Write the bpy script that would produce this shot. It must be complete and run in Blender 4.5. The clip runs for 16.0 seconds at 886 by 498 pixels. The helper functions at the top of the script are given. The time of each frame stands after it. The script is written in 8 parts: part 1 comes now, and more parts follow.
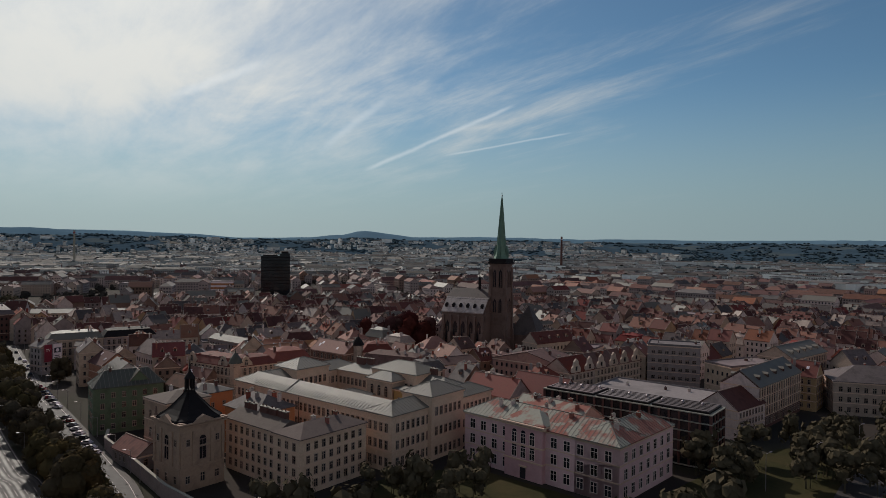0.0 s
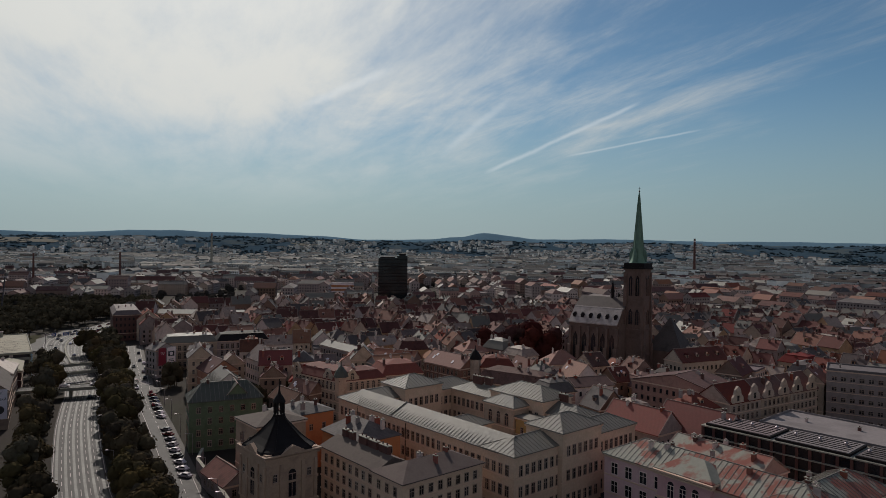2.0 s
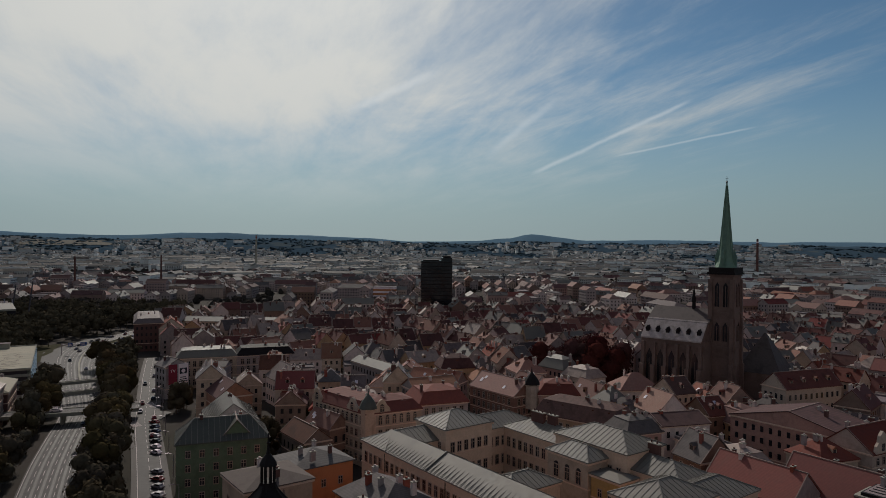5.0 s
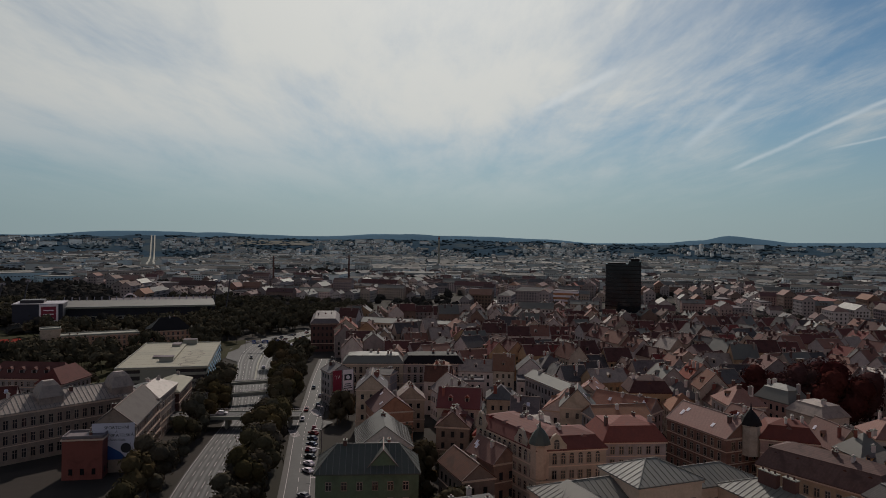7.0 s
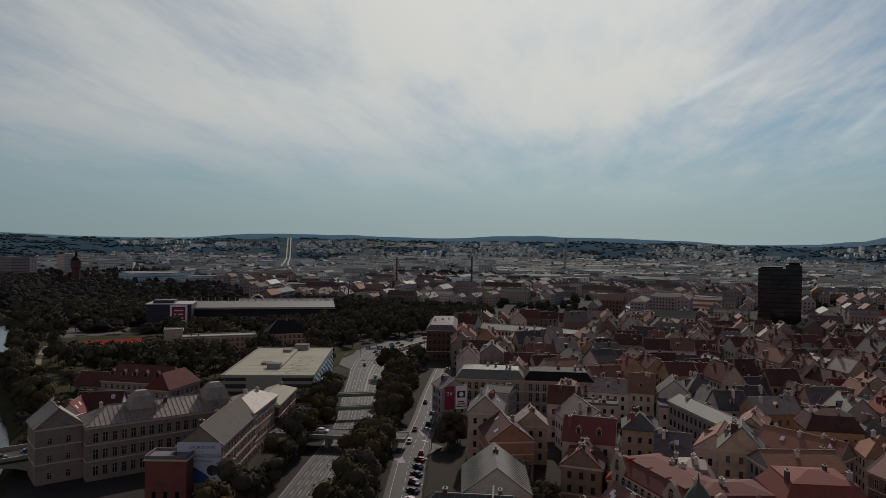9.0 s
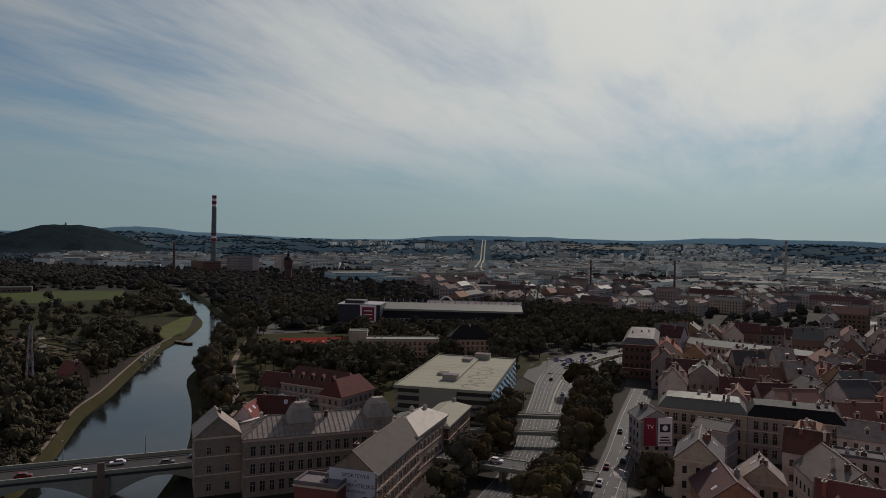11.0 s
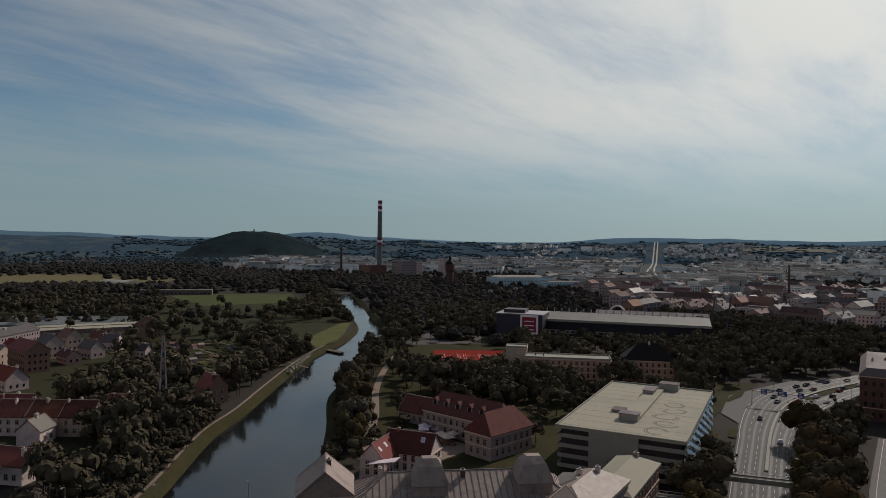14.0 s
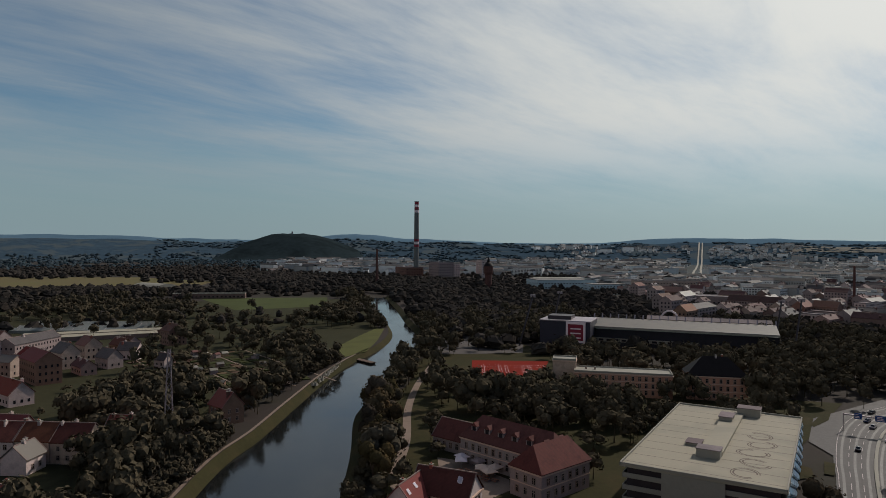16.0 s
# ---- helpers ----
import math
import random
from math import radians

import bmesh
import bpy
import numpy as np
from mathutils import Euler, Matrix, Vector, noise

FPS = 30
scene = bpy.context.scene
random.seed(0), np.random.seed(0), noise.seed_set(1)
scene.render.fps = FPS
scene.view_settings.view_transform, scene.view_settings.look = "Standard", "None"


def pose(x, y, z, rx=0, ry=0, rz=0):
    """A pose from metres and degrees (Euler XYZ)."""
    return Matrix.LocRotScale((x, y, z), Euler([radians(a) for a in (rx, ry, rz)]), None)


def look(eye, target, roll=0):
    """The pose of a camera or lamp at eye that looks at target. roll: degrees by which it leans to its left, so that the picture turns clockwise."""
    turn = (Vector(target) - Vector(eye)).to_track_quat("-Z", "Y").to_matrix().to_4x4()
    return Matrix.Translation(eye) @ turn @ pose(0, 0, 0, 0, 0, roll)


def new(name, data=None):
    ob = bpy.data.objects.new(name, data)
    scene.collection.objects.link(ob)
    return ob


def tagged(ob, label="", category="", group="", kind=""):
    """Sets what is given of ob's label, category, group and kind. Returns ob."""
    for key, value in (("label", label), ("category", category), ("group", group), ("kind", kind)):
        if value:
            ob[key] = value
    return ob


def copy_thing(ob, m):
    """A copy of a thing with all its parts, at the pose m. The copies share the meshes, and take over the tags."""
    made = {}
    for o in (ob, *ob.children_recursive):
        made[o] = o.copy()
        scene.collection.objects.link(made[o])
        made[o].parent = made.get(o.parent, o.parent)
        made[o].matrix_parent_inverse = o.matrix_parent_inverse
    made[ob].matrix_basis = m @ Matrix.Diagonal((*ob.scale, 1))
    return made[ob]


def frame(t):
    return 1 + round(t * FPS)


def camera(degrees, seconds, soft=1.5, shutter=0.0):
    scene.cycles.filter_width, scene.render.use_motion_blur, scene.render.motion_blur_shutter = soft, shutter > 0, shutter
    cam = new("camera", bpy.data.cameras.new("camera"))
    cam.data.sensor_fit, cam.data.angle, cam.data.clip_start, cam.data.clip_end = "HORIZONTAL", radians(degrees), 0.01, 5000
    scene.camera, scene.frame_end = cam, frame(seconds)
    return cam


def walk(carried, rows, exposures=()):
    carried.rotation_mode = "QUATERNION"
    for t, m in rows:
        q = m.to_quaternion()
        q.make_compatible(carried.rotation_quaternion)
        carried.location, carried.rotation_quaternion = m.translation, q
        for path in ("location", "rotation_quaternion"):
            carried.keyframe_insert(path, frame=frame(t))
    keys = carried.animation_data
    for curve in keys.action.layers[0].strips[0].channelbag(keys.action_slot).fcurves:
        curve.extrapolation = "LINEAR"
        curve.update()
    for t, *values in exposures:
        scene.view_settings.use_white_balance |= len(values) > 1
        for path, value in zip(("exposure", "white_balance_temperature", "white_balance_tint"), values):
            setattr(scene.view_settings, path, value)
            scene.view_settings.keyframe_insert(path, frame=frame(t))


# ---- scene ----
# camera and its flight
cam = camera(66.8, 16.0, soft=0.6)
METRES, EYE, TILT, LEAN, TURN = 280.0, 71.0, -0.5, -0.7, 0.0
ROWS = [
    (0.0, 0.0, 0.0, 0.0, -0.0, 0.0, 0.0),
    (0.5, -0.0024, 0.0308, 0.0007, 0.07, -0.0, 0.09),
    (1.0, -0.0061, 0.0666, 0.0009, 3.86, 0.05, -0.06),
    (1.5, -0.0092, 0.0992, 0.0009, 7.96, 0.11, -0.19),
    (2.0, -0.0123, 0.1326, 0.001, 10.22, 0.17, -0.19),
    (2.5, -0.0167, 0.1616, 0.0012, 10.3, 0.21, -0.1),
    (3.0, -0.0218, 0.1921, 0.0014, 10.39, 0.24, -0.03),
    (5.5, -0.0551, 0.3417, 0.003, 17.77, 0.36, -0.07),
    (6.0, -0.063, 0.3768, 0.0026, 25.39, 0.36, -0.44),
    (6.5, -0.0729, 0.4049, 0.0026, 27.3, 0.36, -0.48),
    (7.0, -0.0855, 0.4348, 0.003, 29.64, 0.37, -0.51),
    (7.5, -0.0981, 0.4618, 0.0031, 31.95, 0.4, -0.55),
    (8.0, -0.1137, 0.4905, 0.0032, 34.61, 0.42, -0.56),
    (8.5, -0.1291, 0.5163, 0.0032, 37.15, 0.43, -0.55),
    (11.0, -0.2286, 0.6368, 0.0033, 56.8, 0.39, -1.1),
    (11.5, -0.2519, 0.6563, 0.0034, 60.8, 0.35, -1.13),
    (12.0, -0.2787, 0.6758, 0.0027, 65.6, 0.33, -1.24),
    (12.5, -0.3052, 0.6925, 0.0025, 69.53, 0.32, -1.33),
    (13.0, -0.3335, 0.7078, 0.0031, 70.46, 0.36, -1.19),
    (13.5, -0.3588, 0.7192, 0.0043, 70.34, 0.41, -1.04),
    (14.0, -0.3876, 0.7302, 0.0056, 70.82, 0.43, -0.92),
    (14.5, -0.4151, 0.7398, 0.006, 71.72, 0.45, -0.86),
    (15.0, -0.445, 0.7504, 0.0063, 72.68, 0.48, -0.78),
    (15.5, -0.4721, 0.7588, 0.0071, 73.39, 0.48, -0.74),
    (16.0, -0.5017, 0.7676, 0.0073, 74.04, 0.51, -0.71),
]
walk(cam, [(t, pose(0, 0, EYE, TILT, LEAN, TURN) @ pose(METRES * x, METRES * y, METRES * z, 90 + pitch, roll, yaw)) for t, x, y, z, yaw, pitch, roll in ROWS],
     exposures=[(0.0, 0.06), (1.5, 0.0), (3.0, -0.1), (6.0, -0.2), (8.5, -0.2), (11.0, -0.17), (13.0, -0.06), (15.0, 0.05), (16.0, 0.06)])

# ---- sky, sun ----
SUN_AZ, SUN_EL = -29.0, 36.0          # degrees clockwise from +y, degrees up
SUN_DIR = Vector((math.sin(radians(SUN_AZ)) * math.cos(radians(SUN_EL)), math.cos(radians(SUN_AZ)) * math.cos(radians(SUN_EL)), math.sin(radians(SUN_EL))))


class Net:
    """Short hand for building node trees."""

    def __init__(self, tree):
        self.t = tree
        tree.nodes.clear()

    def n(self, kind):
        return self.t.nodes.new(kind)

    def put(self, sock, v):
        if isinstance(v, bpy.types.NodeSocket):
            self.t.links.new(v, sock)
        elif v is not None:
            sock.default_value = v

    def math(self, op, a, b=None, c=None, clamp=False):
        node = self.n("ShaderNodeMath")
        node.operation, node.use_clamp = op, clamp
        for s, v in zip(node.inputs, (a, b, c)):
            self.put(s, v)
        return node.outputs[0]

    def vec(self, op, a, b=None, scale=None):
        node = self.n("ShaderNodeVectorMath")
        node.operation = op
        self.put(node.inputs[0], a)
        if b is not None:
            self.put(node.inputs[1], b)
        if scale is not None:
            self.put(node.inputs["Scale"], scale)
        return node.outputs["Value"] if op in ("DOT_PRODUCT", "LENGTH") else node.outputs[0]

    def mix(self, f, a, b, blend="MIX"):
        node = self.n("ShaderNodeMix")
        node.data_type, node.blend_type = "RGBA", blend
        self.put(node.inputs[0], f)
        self.put(node.inputs[6], a)
        self.put(node.inputs[7], b)
        return node.outputs[2]

    def ramp(self, v, lo, hi, a=0.0, b=1.0, smooth=True):
        node = self.n("ShaderNodeMapRange")
        node.interpolation_type = "SMOOTHSTEP" if smooth else "LINEAR"
        for s, x in zip(node.inputs, (v, lo, hi, a, b)):
            self.put(s, x)
        return node.outputs[0]

    def noise(self, vec, scale, detail=4.0, rough=0.55, distort=0.0):
        node = self.n("ShaderNodeTexNoise")
        self.put(node.inputs["Vector"], vec)
        node.inputs["Scale"].default_value, node.inputs["Detail"].default_value = scale, detail
        node.inputs["Roughness"].default_value, node.inputs["Distortion"].default_value = rough, distort
        return node.outputs[0]


world = bpy.data.worlds.new("sky")
scene.world = world
world.use_nodes = True
W = Net(world.node_tree)
sky = W.n("ShaderNodeTexSky")
sky.sky_type, sky.sun_disc = "NISHITA", False
sky.sun_elevation, sky.sun_rotation = radians(SUN_EL), radians(SUN_AZ)
sky.air_density, sky.dust_density, sky.ozone_density, sky.altitude = 1.0, 0.3, 1.6, 300
base = W.mix(1.0, W.vec("SCALE", sky.outputs[0], scale=0.050), (0.76, 1.0, 1.08, 1), "MULTIPLY")
way = W.n("ShaderNodeTexCoord").outputs["Generated"]
xyz = W.n("ShaderNodeSeparateXYZ")
W.put(xyz.inputs[0], way)
up = W.math("MAXIMUM", xyz.outputs[2], 0.0)
flat = W.math("ADD", up, 0.10)
plane = W.n("ShaderNodeCombineXYZ")
W.put(plane.inputs[0], W.math("DIVIDE", xyz.outputs[0], flat))
W.put(plane.inputs[1], W.math("DIVIDE", xyz.outputs[1], flat))
spin = W.n("ShaderNodeMapping")
W.put(spin.inputs[0], plane.outputs[0])
spin.vector_type = "TEXTURE"
spin.inputs["Rotation"].default_value = (0, 0, radians(118))
spin.inputs["Scale"].default_value = (2.6, 1.0, 1.0)
wisps = W.noise(spin.outputs[0], 1.25, 9.0, 0.62, 0.28)
veil = W.noise(plane.outputs[0], 0.42, 3.0, 0.5, 0.2)
near = W.math("MAXIMUM", W.vec("DOT_PRODUCT", way, tuple(SUN_DIR)), 0.0)
halo = W.math("POWER", near, 9.0)
wide = W.math("POWER", near, 5.0)
fade = W.ramp(up, 0.0, 0.24, 1.0, 0.0)
base = W.mix(W.math("MULTIPLY", fade, 0.9), base, W.mix(W.math("POWER", near, 3.5), (0.205, 0.28, 0.315, 1), (0.41, 0.50, 0.525, 1)))
comb = W.n("ShaderNodeMapping")
W.put(comb.inputs[0], plane.outputs[0])
comb.vector_type = "TEXTURE"
comb.inputs["Rotation"].default_value = (0, 0, radians(124))
comb.inputs["Scale"].default_value = (3.6, 0.9, 1.0)
fibres = W.noise(comb.outputs[0], 3.4, 8.0, 0.66, 0.5)
cover = W.math("ADD", W.math("MULTIPLY", wisps, 0.72), W.math("MULTIPLY", veil, 0.28))
west = W.ramp(xyz.outputs[0], -0.1, -0.9)
cover = W.math("ADD", cover, W.math("MULTIPLY", W.math("SUBTRACT", fibres, 0.36), W.math("SUBTRACT", 0.42, W.math("MULTIPLY", west, 0.26))))
cover = W.math("ADD", cover, W.math("MULTIPLY", wide, 0.35))
cover = W.math("ADD", cover, W.math("MULTIPLY", west, 0.25))
behind = W.ramp(W.vec("DOT_PRODUCT", way, tuple(SUN_DIR)), 0.05, -0.45)
cover = W.math("ADD", cover, W.math("MULTIPLY", behind, 0.45))
cloud = W.ramp(cover, 0.58, 1.00)
cloud = W.math("MULTIPLY", cloud, W.ramp(up, 0.02, 0.20))
white = W.mix(W.ramp(near, 0.35, 0.97), (0.30, 0.33, 0.345, 1), (0.67, 0.68, 0.655, 1))
white = W.mix(behind, white, (0.37, 0.385, 0.40, 1))          # unseen part of the veil, brightened as fill for the shaded walls
clouds = W.mix(cloud, base, white)
# vapour trails: great circles, each limited to a stretch of its length
def trail(colour, a, b, wide_deg, strength):
    def d(az, el):
        return Vector((math.sin(radians(az)) * math.cos(radians(el)), math.cos(radians(az)) * math.cos(radians(el)), math.sin(radians(el))))
    p, q = d(*a), d(*b)
    nrm, mid = p.cross(q).normalized(), (p + q).normalized()
    half = math.cos(p.angle(q) / 2)
    fray = W.noise(W.vec("SCALE", way, scale=1.0), 26.0, 4.0, 0.6)
    off = W.math("ABSOLUTE", W.math("ADD", W.vec("DOT_PRODUCT", way, tuple(nrm)), W.math("MULTIPLY", W.math("SUBTRACT", fray, 0.5), radians(wide_deg) * 1.1)))
    line = W.ramp(off, radians(wide_deg), 0.0)
    ends = W.ramp(W.vec("DOT_PRODUCT", way, tuple(mid)), half - 0.0006, half + 0.0025)
    return W.mix(W.math("MULTIPLY", W.math("MULTIPLY", line, ends), strength), colour, (0.72, 0.76, 0.78, 1))
for spec in [((-6.8, 6.0), (6.0, 11.6), 0.26, 0.33), ((0.0, 7.4), (10.8, 9.3), 0.13, 0.28), ((-10.6, 7.4), (-4.6, 12.3), 0.5, 0.28),
             ((-12.9, 11.9), (-11.6, 13.2), 0.08, 0.7), ((-22.5, 11.0), (-14.5, 14.6), 0.55, 0.4)]:
    clouds = trail(clouds, *spec)
glow = W.mix(W.math("MULTIPLY", W.math("POWER", near, 22.0), 0.9, clamp=True), clouds, (0.95, 0.94, 0.90, 1))
back = W.n("ShaderNodeBackground")
W.put(back.inputs[0], glow)
W.put(W.n("ShaderNodeOutputWorld").inputs[0], back.outputs[0])

lamp = bpy.data.lights.new("sun", "SUN")
lamp.energy, lamp.angle, lamp.color = 2.6, radians(0.6), (1.0, 0.93, 0.83)
new("sun", lamp).matrix_world = look(SUN_DIR * 900, (0, 0, 0))

# ---- materials ----
def material(name, colour, rough=0.8, spread=0.25, grain=3.0, patch=0.25, bump=0.15, metal=0.0, vary=0.0, island=0.0, courses=0.0, spec=0.3, tint=None, squash=None, warm=True, edge=(0.45, 0.72, 0.65)):
    """A weathered surface: fine grain, broad stains, a light relief; vary: brightness from object to object."""
    m = bpy.data.materials.new(name)
    m.use_nodes = True
    N = Net(m.node_tree)
    at = N.n("ShaderNodeTexCoord").outputs["Object"]
    if squash:
        mp = N.n("ShaderNodeMapping")
        N.put(mp.inputs[0], at)
        mp.inputs["Scale"].default_value = squash
        at = mp.outputs[0]
    info = N.n("ShaderNodeObjectInfo").outputs["Random"]
    shift = N.n("ShaderNodeCombineXYZ")
    for s in shift.inputs:
        N.put(s, N.math("MULTIPLY", info, 37.0))
    at2 = N.vec("ADD", at, shift.outputs[0])
    fine, broad = N.noise(at2, grain, 5.0, 0.65), N.noise(at2, patch, 4.0, 0.6, 0.4)
    hue = (1.08, 0.88, 0.93) if warm else (1, 1, 1)
    c = tuple(v * k for v, k in zip(colour, hue))
    tint = tuple(v * k for v, k in zip(tint, hue)) if tint else None
    dark = (*[v * (1 - spread) for v in c], 1)
    light = (*[min(0.9, v * (1 + spread)) for v in c], 1)
    col = N.mix(fine, dark, light)
    other = (*(tint or [v * (1 - spread * 1.3) for v in c]), 1)
    col = N.mix(N.math("MULTIPLY", N.ramp(broad, edge[0], edge[1]), edge[2]), col, other)
    if courses:
        w = N.n("ShaderNodeTexWave")
        w.wave_type, w.bands_direction = "BANDS", "Z"
        N.put(w.inputs["Vector"], at)
        w.inputs["Scale"].default_value, w.inputs["Distortion"].default_value, w.inputs["Detail"].default_value = courses, 0.6, 1.0
        col = N.mix(N.math("MULTIPLY", w.outputs["Fac"], 0.35), col, (*[v * 0.55 for v in c], 1))
    if vary or island:
        rnd = info if vary else N.n("ShaderNodeNewGeometry").outputs["Random Per Island"]
        amount = vary or island
        hs = N.n("ShaderNodeHueSaturation")
        N.put(hs.inputs["Value"], N.ramp(rnd, 0, 1, 1 - amount, 1 + amount, False))
        N.put(hs.inputs["Saturation"], N.ramp(N.math("FRACT", N.math("MULTIPLY", rnd, 7.31)), 0, 1, 1 - amount, 1 + amount, False))
        N.put(hs.inputs["Hue"], N.ramp(N.math("FRACT", N.math("MULTIPLY", rnd, 3.77)), 0, 1, 0.5 - amount * 0.05, 0.5 + amount * 0.05, False))
        N.put(hs.inputs["Color"], col)
        col = hs.outputs[0]
    b = N.n("ShaderNodeBsdfPrincipled")
    N.put(b.inputs["Base Color"], col)
    N.put(b.inputs["Roughness"], N.ramp(fine, 0.2, 0.8, max(0.03, rough - 0.08), min(1, rough + 0.08)))
    b.inputs["Metallic"].default_value = metal
    b.inputs["Specular IOR Level"].default_value = spec
    if bump:
        bp = N.n("ShaderNodeBump")
        bp.inputs["Strength"].default_value, bp.inputs["Distance"].default_value = bump, 0.12
        N.put(bp.inputs["Height"], N.math("ADD", fine, broad))
        N.put(b.inputs["Normal"], bp.outputs[0])
    N.put(N.n("ShaderNodeOutputMaterial").inputs[0], b.outputs[0])
    return m


PLASTER = {
    "cream": material("plaster_cream", (0.40, 0.355, 0.265), spread=0.3, grain=1.5, patch=0.35, vary=0.14),
    "ochre": material("plaster_ochre", (0.367, 0.281, 0.156), spread=0.3, grain=1.5, patch=0.35, vary=0.14),
    "grey": material("plaster_grey", (0.281, 0.265, 0.242), spread=0.3, grain=1.5, patch=0.35, vary=0.18),
    "white": material("plaster_white", (0.50, 0.475, 0.42), spread=0.3, grain=1.5, patch=0.35, vary=0.10),
    "pink": material("plaster_pink", (0.37, 0.27, 0.22), spread=0.3, grain=1.5, patch=0.35, vary=0.12),
    "yellow": material("plaster_yellow", (0.40, 0.30, 0.12), spread=0.3, grain=1.5, patch=0.35, vary=0.12),
    "brown": material("plaster_brown", (0.203, 0.148, 0.109), spread=0.3, grain=1.5, patch=0.35, vary=0.2),
    "mint": material("plaster_mint", (0.095, 0.15, 0.088), spread=0.3, grain=1.5, patch=0.35, vary=0.08),
}
PLASTER["steel"] = material("cladding_blue_white", (0.44, 0.52, 0.56), spread=0.12, grain=0.5, patch=0.08, bump=0.0, warm=False)
PLASTER["rust"] = material("plaster_rust", (0.33, 0.175, 0.105), spread=0.3, grain=1.2, patch=0.3)
PLASTER["umber"] = material("plaster_umber", (0.25, 0.215, 0.165), spread=0.35, grain=1.2, patch=0.3, tint=(0.15, 0.125, 0.1))
PLASTER["tan"] = material("plaster_tan", (0.46, 0.29, 0.19), spread=0.3, grain=1.2, patch=0.3)
SANDY_DARK = material("plaster_sooty", (0.33, 0.27, 0.19), spread=0.3, grain=1.2, patch=0.3, tint=(0.2, 0.16, 0.115))
RED_TILE = material("roof_tile_bright", (0.185, 0.048, 0.037), spec=0.22, rough=0.8, spread=0.35, grain=1.5, patch=0.32, vary=0.15, courses=1.3, tint=(0.17, 0.06, 0.045))
SCRUB = material("rough_scrub", (0.037, 0.043, 0.022), rough=0.95, spread=0.6, grain=0.35, patch=0.035, bump=0.5, tint=(0.030, 0.034, 0.016), spec=0.05)
BANK_GRASS = material("bank_grass", (0.036, 0.040, 0.017), rough=0.95, spread=0.5, grain=0.7, patch=0.08, bump=0.4, tint=(0.058, 0.052, 0.024), spec=0.05)
PINK_SCHOOL = material("plaster_old_rose", (0.56, 0.44, 0.43), spread=0.16, grain=1.2, patch=0.25, tint=(0.46, 0.35, 0.335))
SANDY = material("plaster_sandy", (0.54, 0.47, 0.34), spread=0.25, grain=1.5, patch=0.3, tint=(0.43, 0.37, 0.26))
STUCCO = material("stucco_trim", (0.54, 0.45, 0.33), spread=0.12)
ORANGE = material("plaster_orange", (0.42, 0.20, 0.085), spread=0.15)
STONE = material("sandstone_dark", (0.155, 0.118, 0.094), spread=0.4, grain=1.2, patch=0.15, bump=0.4)
TILE = material("roof_tile_red", (0.155, 0.066, 0.050), spec=0.22, rough=0.8, spread=0.45, grain=1.5, patch=0.32, vary=0.3, courses=1.3, tint=(0.12, 0.056, 0.045))
WEATHERED = material("sheet_weathered", (0.27, 0.24, 0.195), rough=0.6, spread=0.35, grain=0.8, patch=0.35, bump=0.05, tint=(0.13, 0.11, 0.09))
CAP = material("ridge_mortar", (0.20, 0.165, 0.135), rough=0.8, spread=0.25, bump=0.0)
TILE_DARK = material("roof_tile_brown", (0.115, 0.054, 0.042), spec=0.22, rough=0.8, spread=0.45, grain=1.5, patch=0.32, vary=0.3, courses=1.3)
INN_TILE = material("inn_roof_tile", (0.125, 0.050, 0.040), spec=0.2, rough=0.85, spread=0.4, grain=1.5, patch=0.32, vary=0.05, courses=1.3)
TILE_PALE = material("roof_tile_pale", (0.24, 0.135, 0.092), spec=0.22, rough=0.8, spread=0.4, grain=1.5, patch=0.32, tint=(0.22, 0.10, 0.065), vary=0.2, courses=1.3)
SLATE = material("roof_slate", (0.105, 0.10, 0.094), spec=0.25, rough=0.75, spread=0.45, grain=1.5, patch=0.3, vary=0.35, courses=1.1)
ZINC = material("sheet_zinc", (0.135, 0.143, 0.118), rough=0.62, spread=0.16, grain=1.0, patch=0.12, bump=0.05, metal=0.0, vary=0.12, tint=(0.10, 0.11, 0.098))
PATINA = material("sheet_patina", (0.075, 0.088, 0.070), rough=0.55, spread=0.2, grain=1.0, bump=0.05, metal=0.2)
RUSTY = material("sheet_rusty", (0.27, 0.255, 0.22), warm=False, edge=(0.47, 0.56, 0.9), spec=0.15, rough=0.75, spread=0.3, grain=0.9, patch=0.11, bump=0.05, metal=0.1, tint=(0.24, 0.07, 0.055))
COPPER = material("copper_green", (0.13, 0.25, 0.18), rough=0.6, spread=0.3, grain=0.8, bump=0.1, metal=0.2, tint=(0.09, 0.17, 0.13))
BLACK_SHEET = material("sheet_black", (0.014, 0.012, 0.012), spec=0.15, rough=0.7, spread=0.3, bump=0.05, metal=0.0)
ROOF_GREY = material("roof_grey_slate", (0.098, 0.092, 0.080), spec=0.12, rough=0.8, spread=0.3, grain=2.0, patch=0.3, bump=0.1, vary=0.15, tint=(0.075, 0.065, 0.06))
CONCRETE = material("concrete", (0.27, 0.245, 0.205), warm=False, rough=0.85, spread=0.2, grain=1.0, patch=0.08, tint=(0.26, 0.24, 0.21))
ROOF_DECK = material("roof_deck", (0.31, 0.27, 0.205), warm=False, rough=0.85, spread=0.14, grain=0.8, patch=0.06, tint=(0.23, 0.21, 0.165))
BITUMEN = material("roof_bitumen", (0.17, 0.17, 0.165), rough=0.9, spread=0.3, grain=0.8, patch=0.08, vary=0.3, spec=0.08)
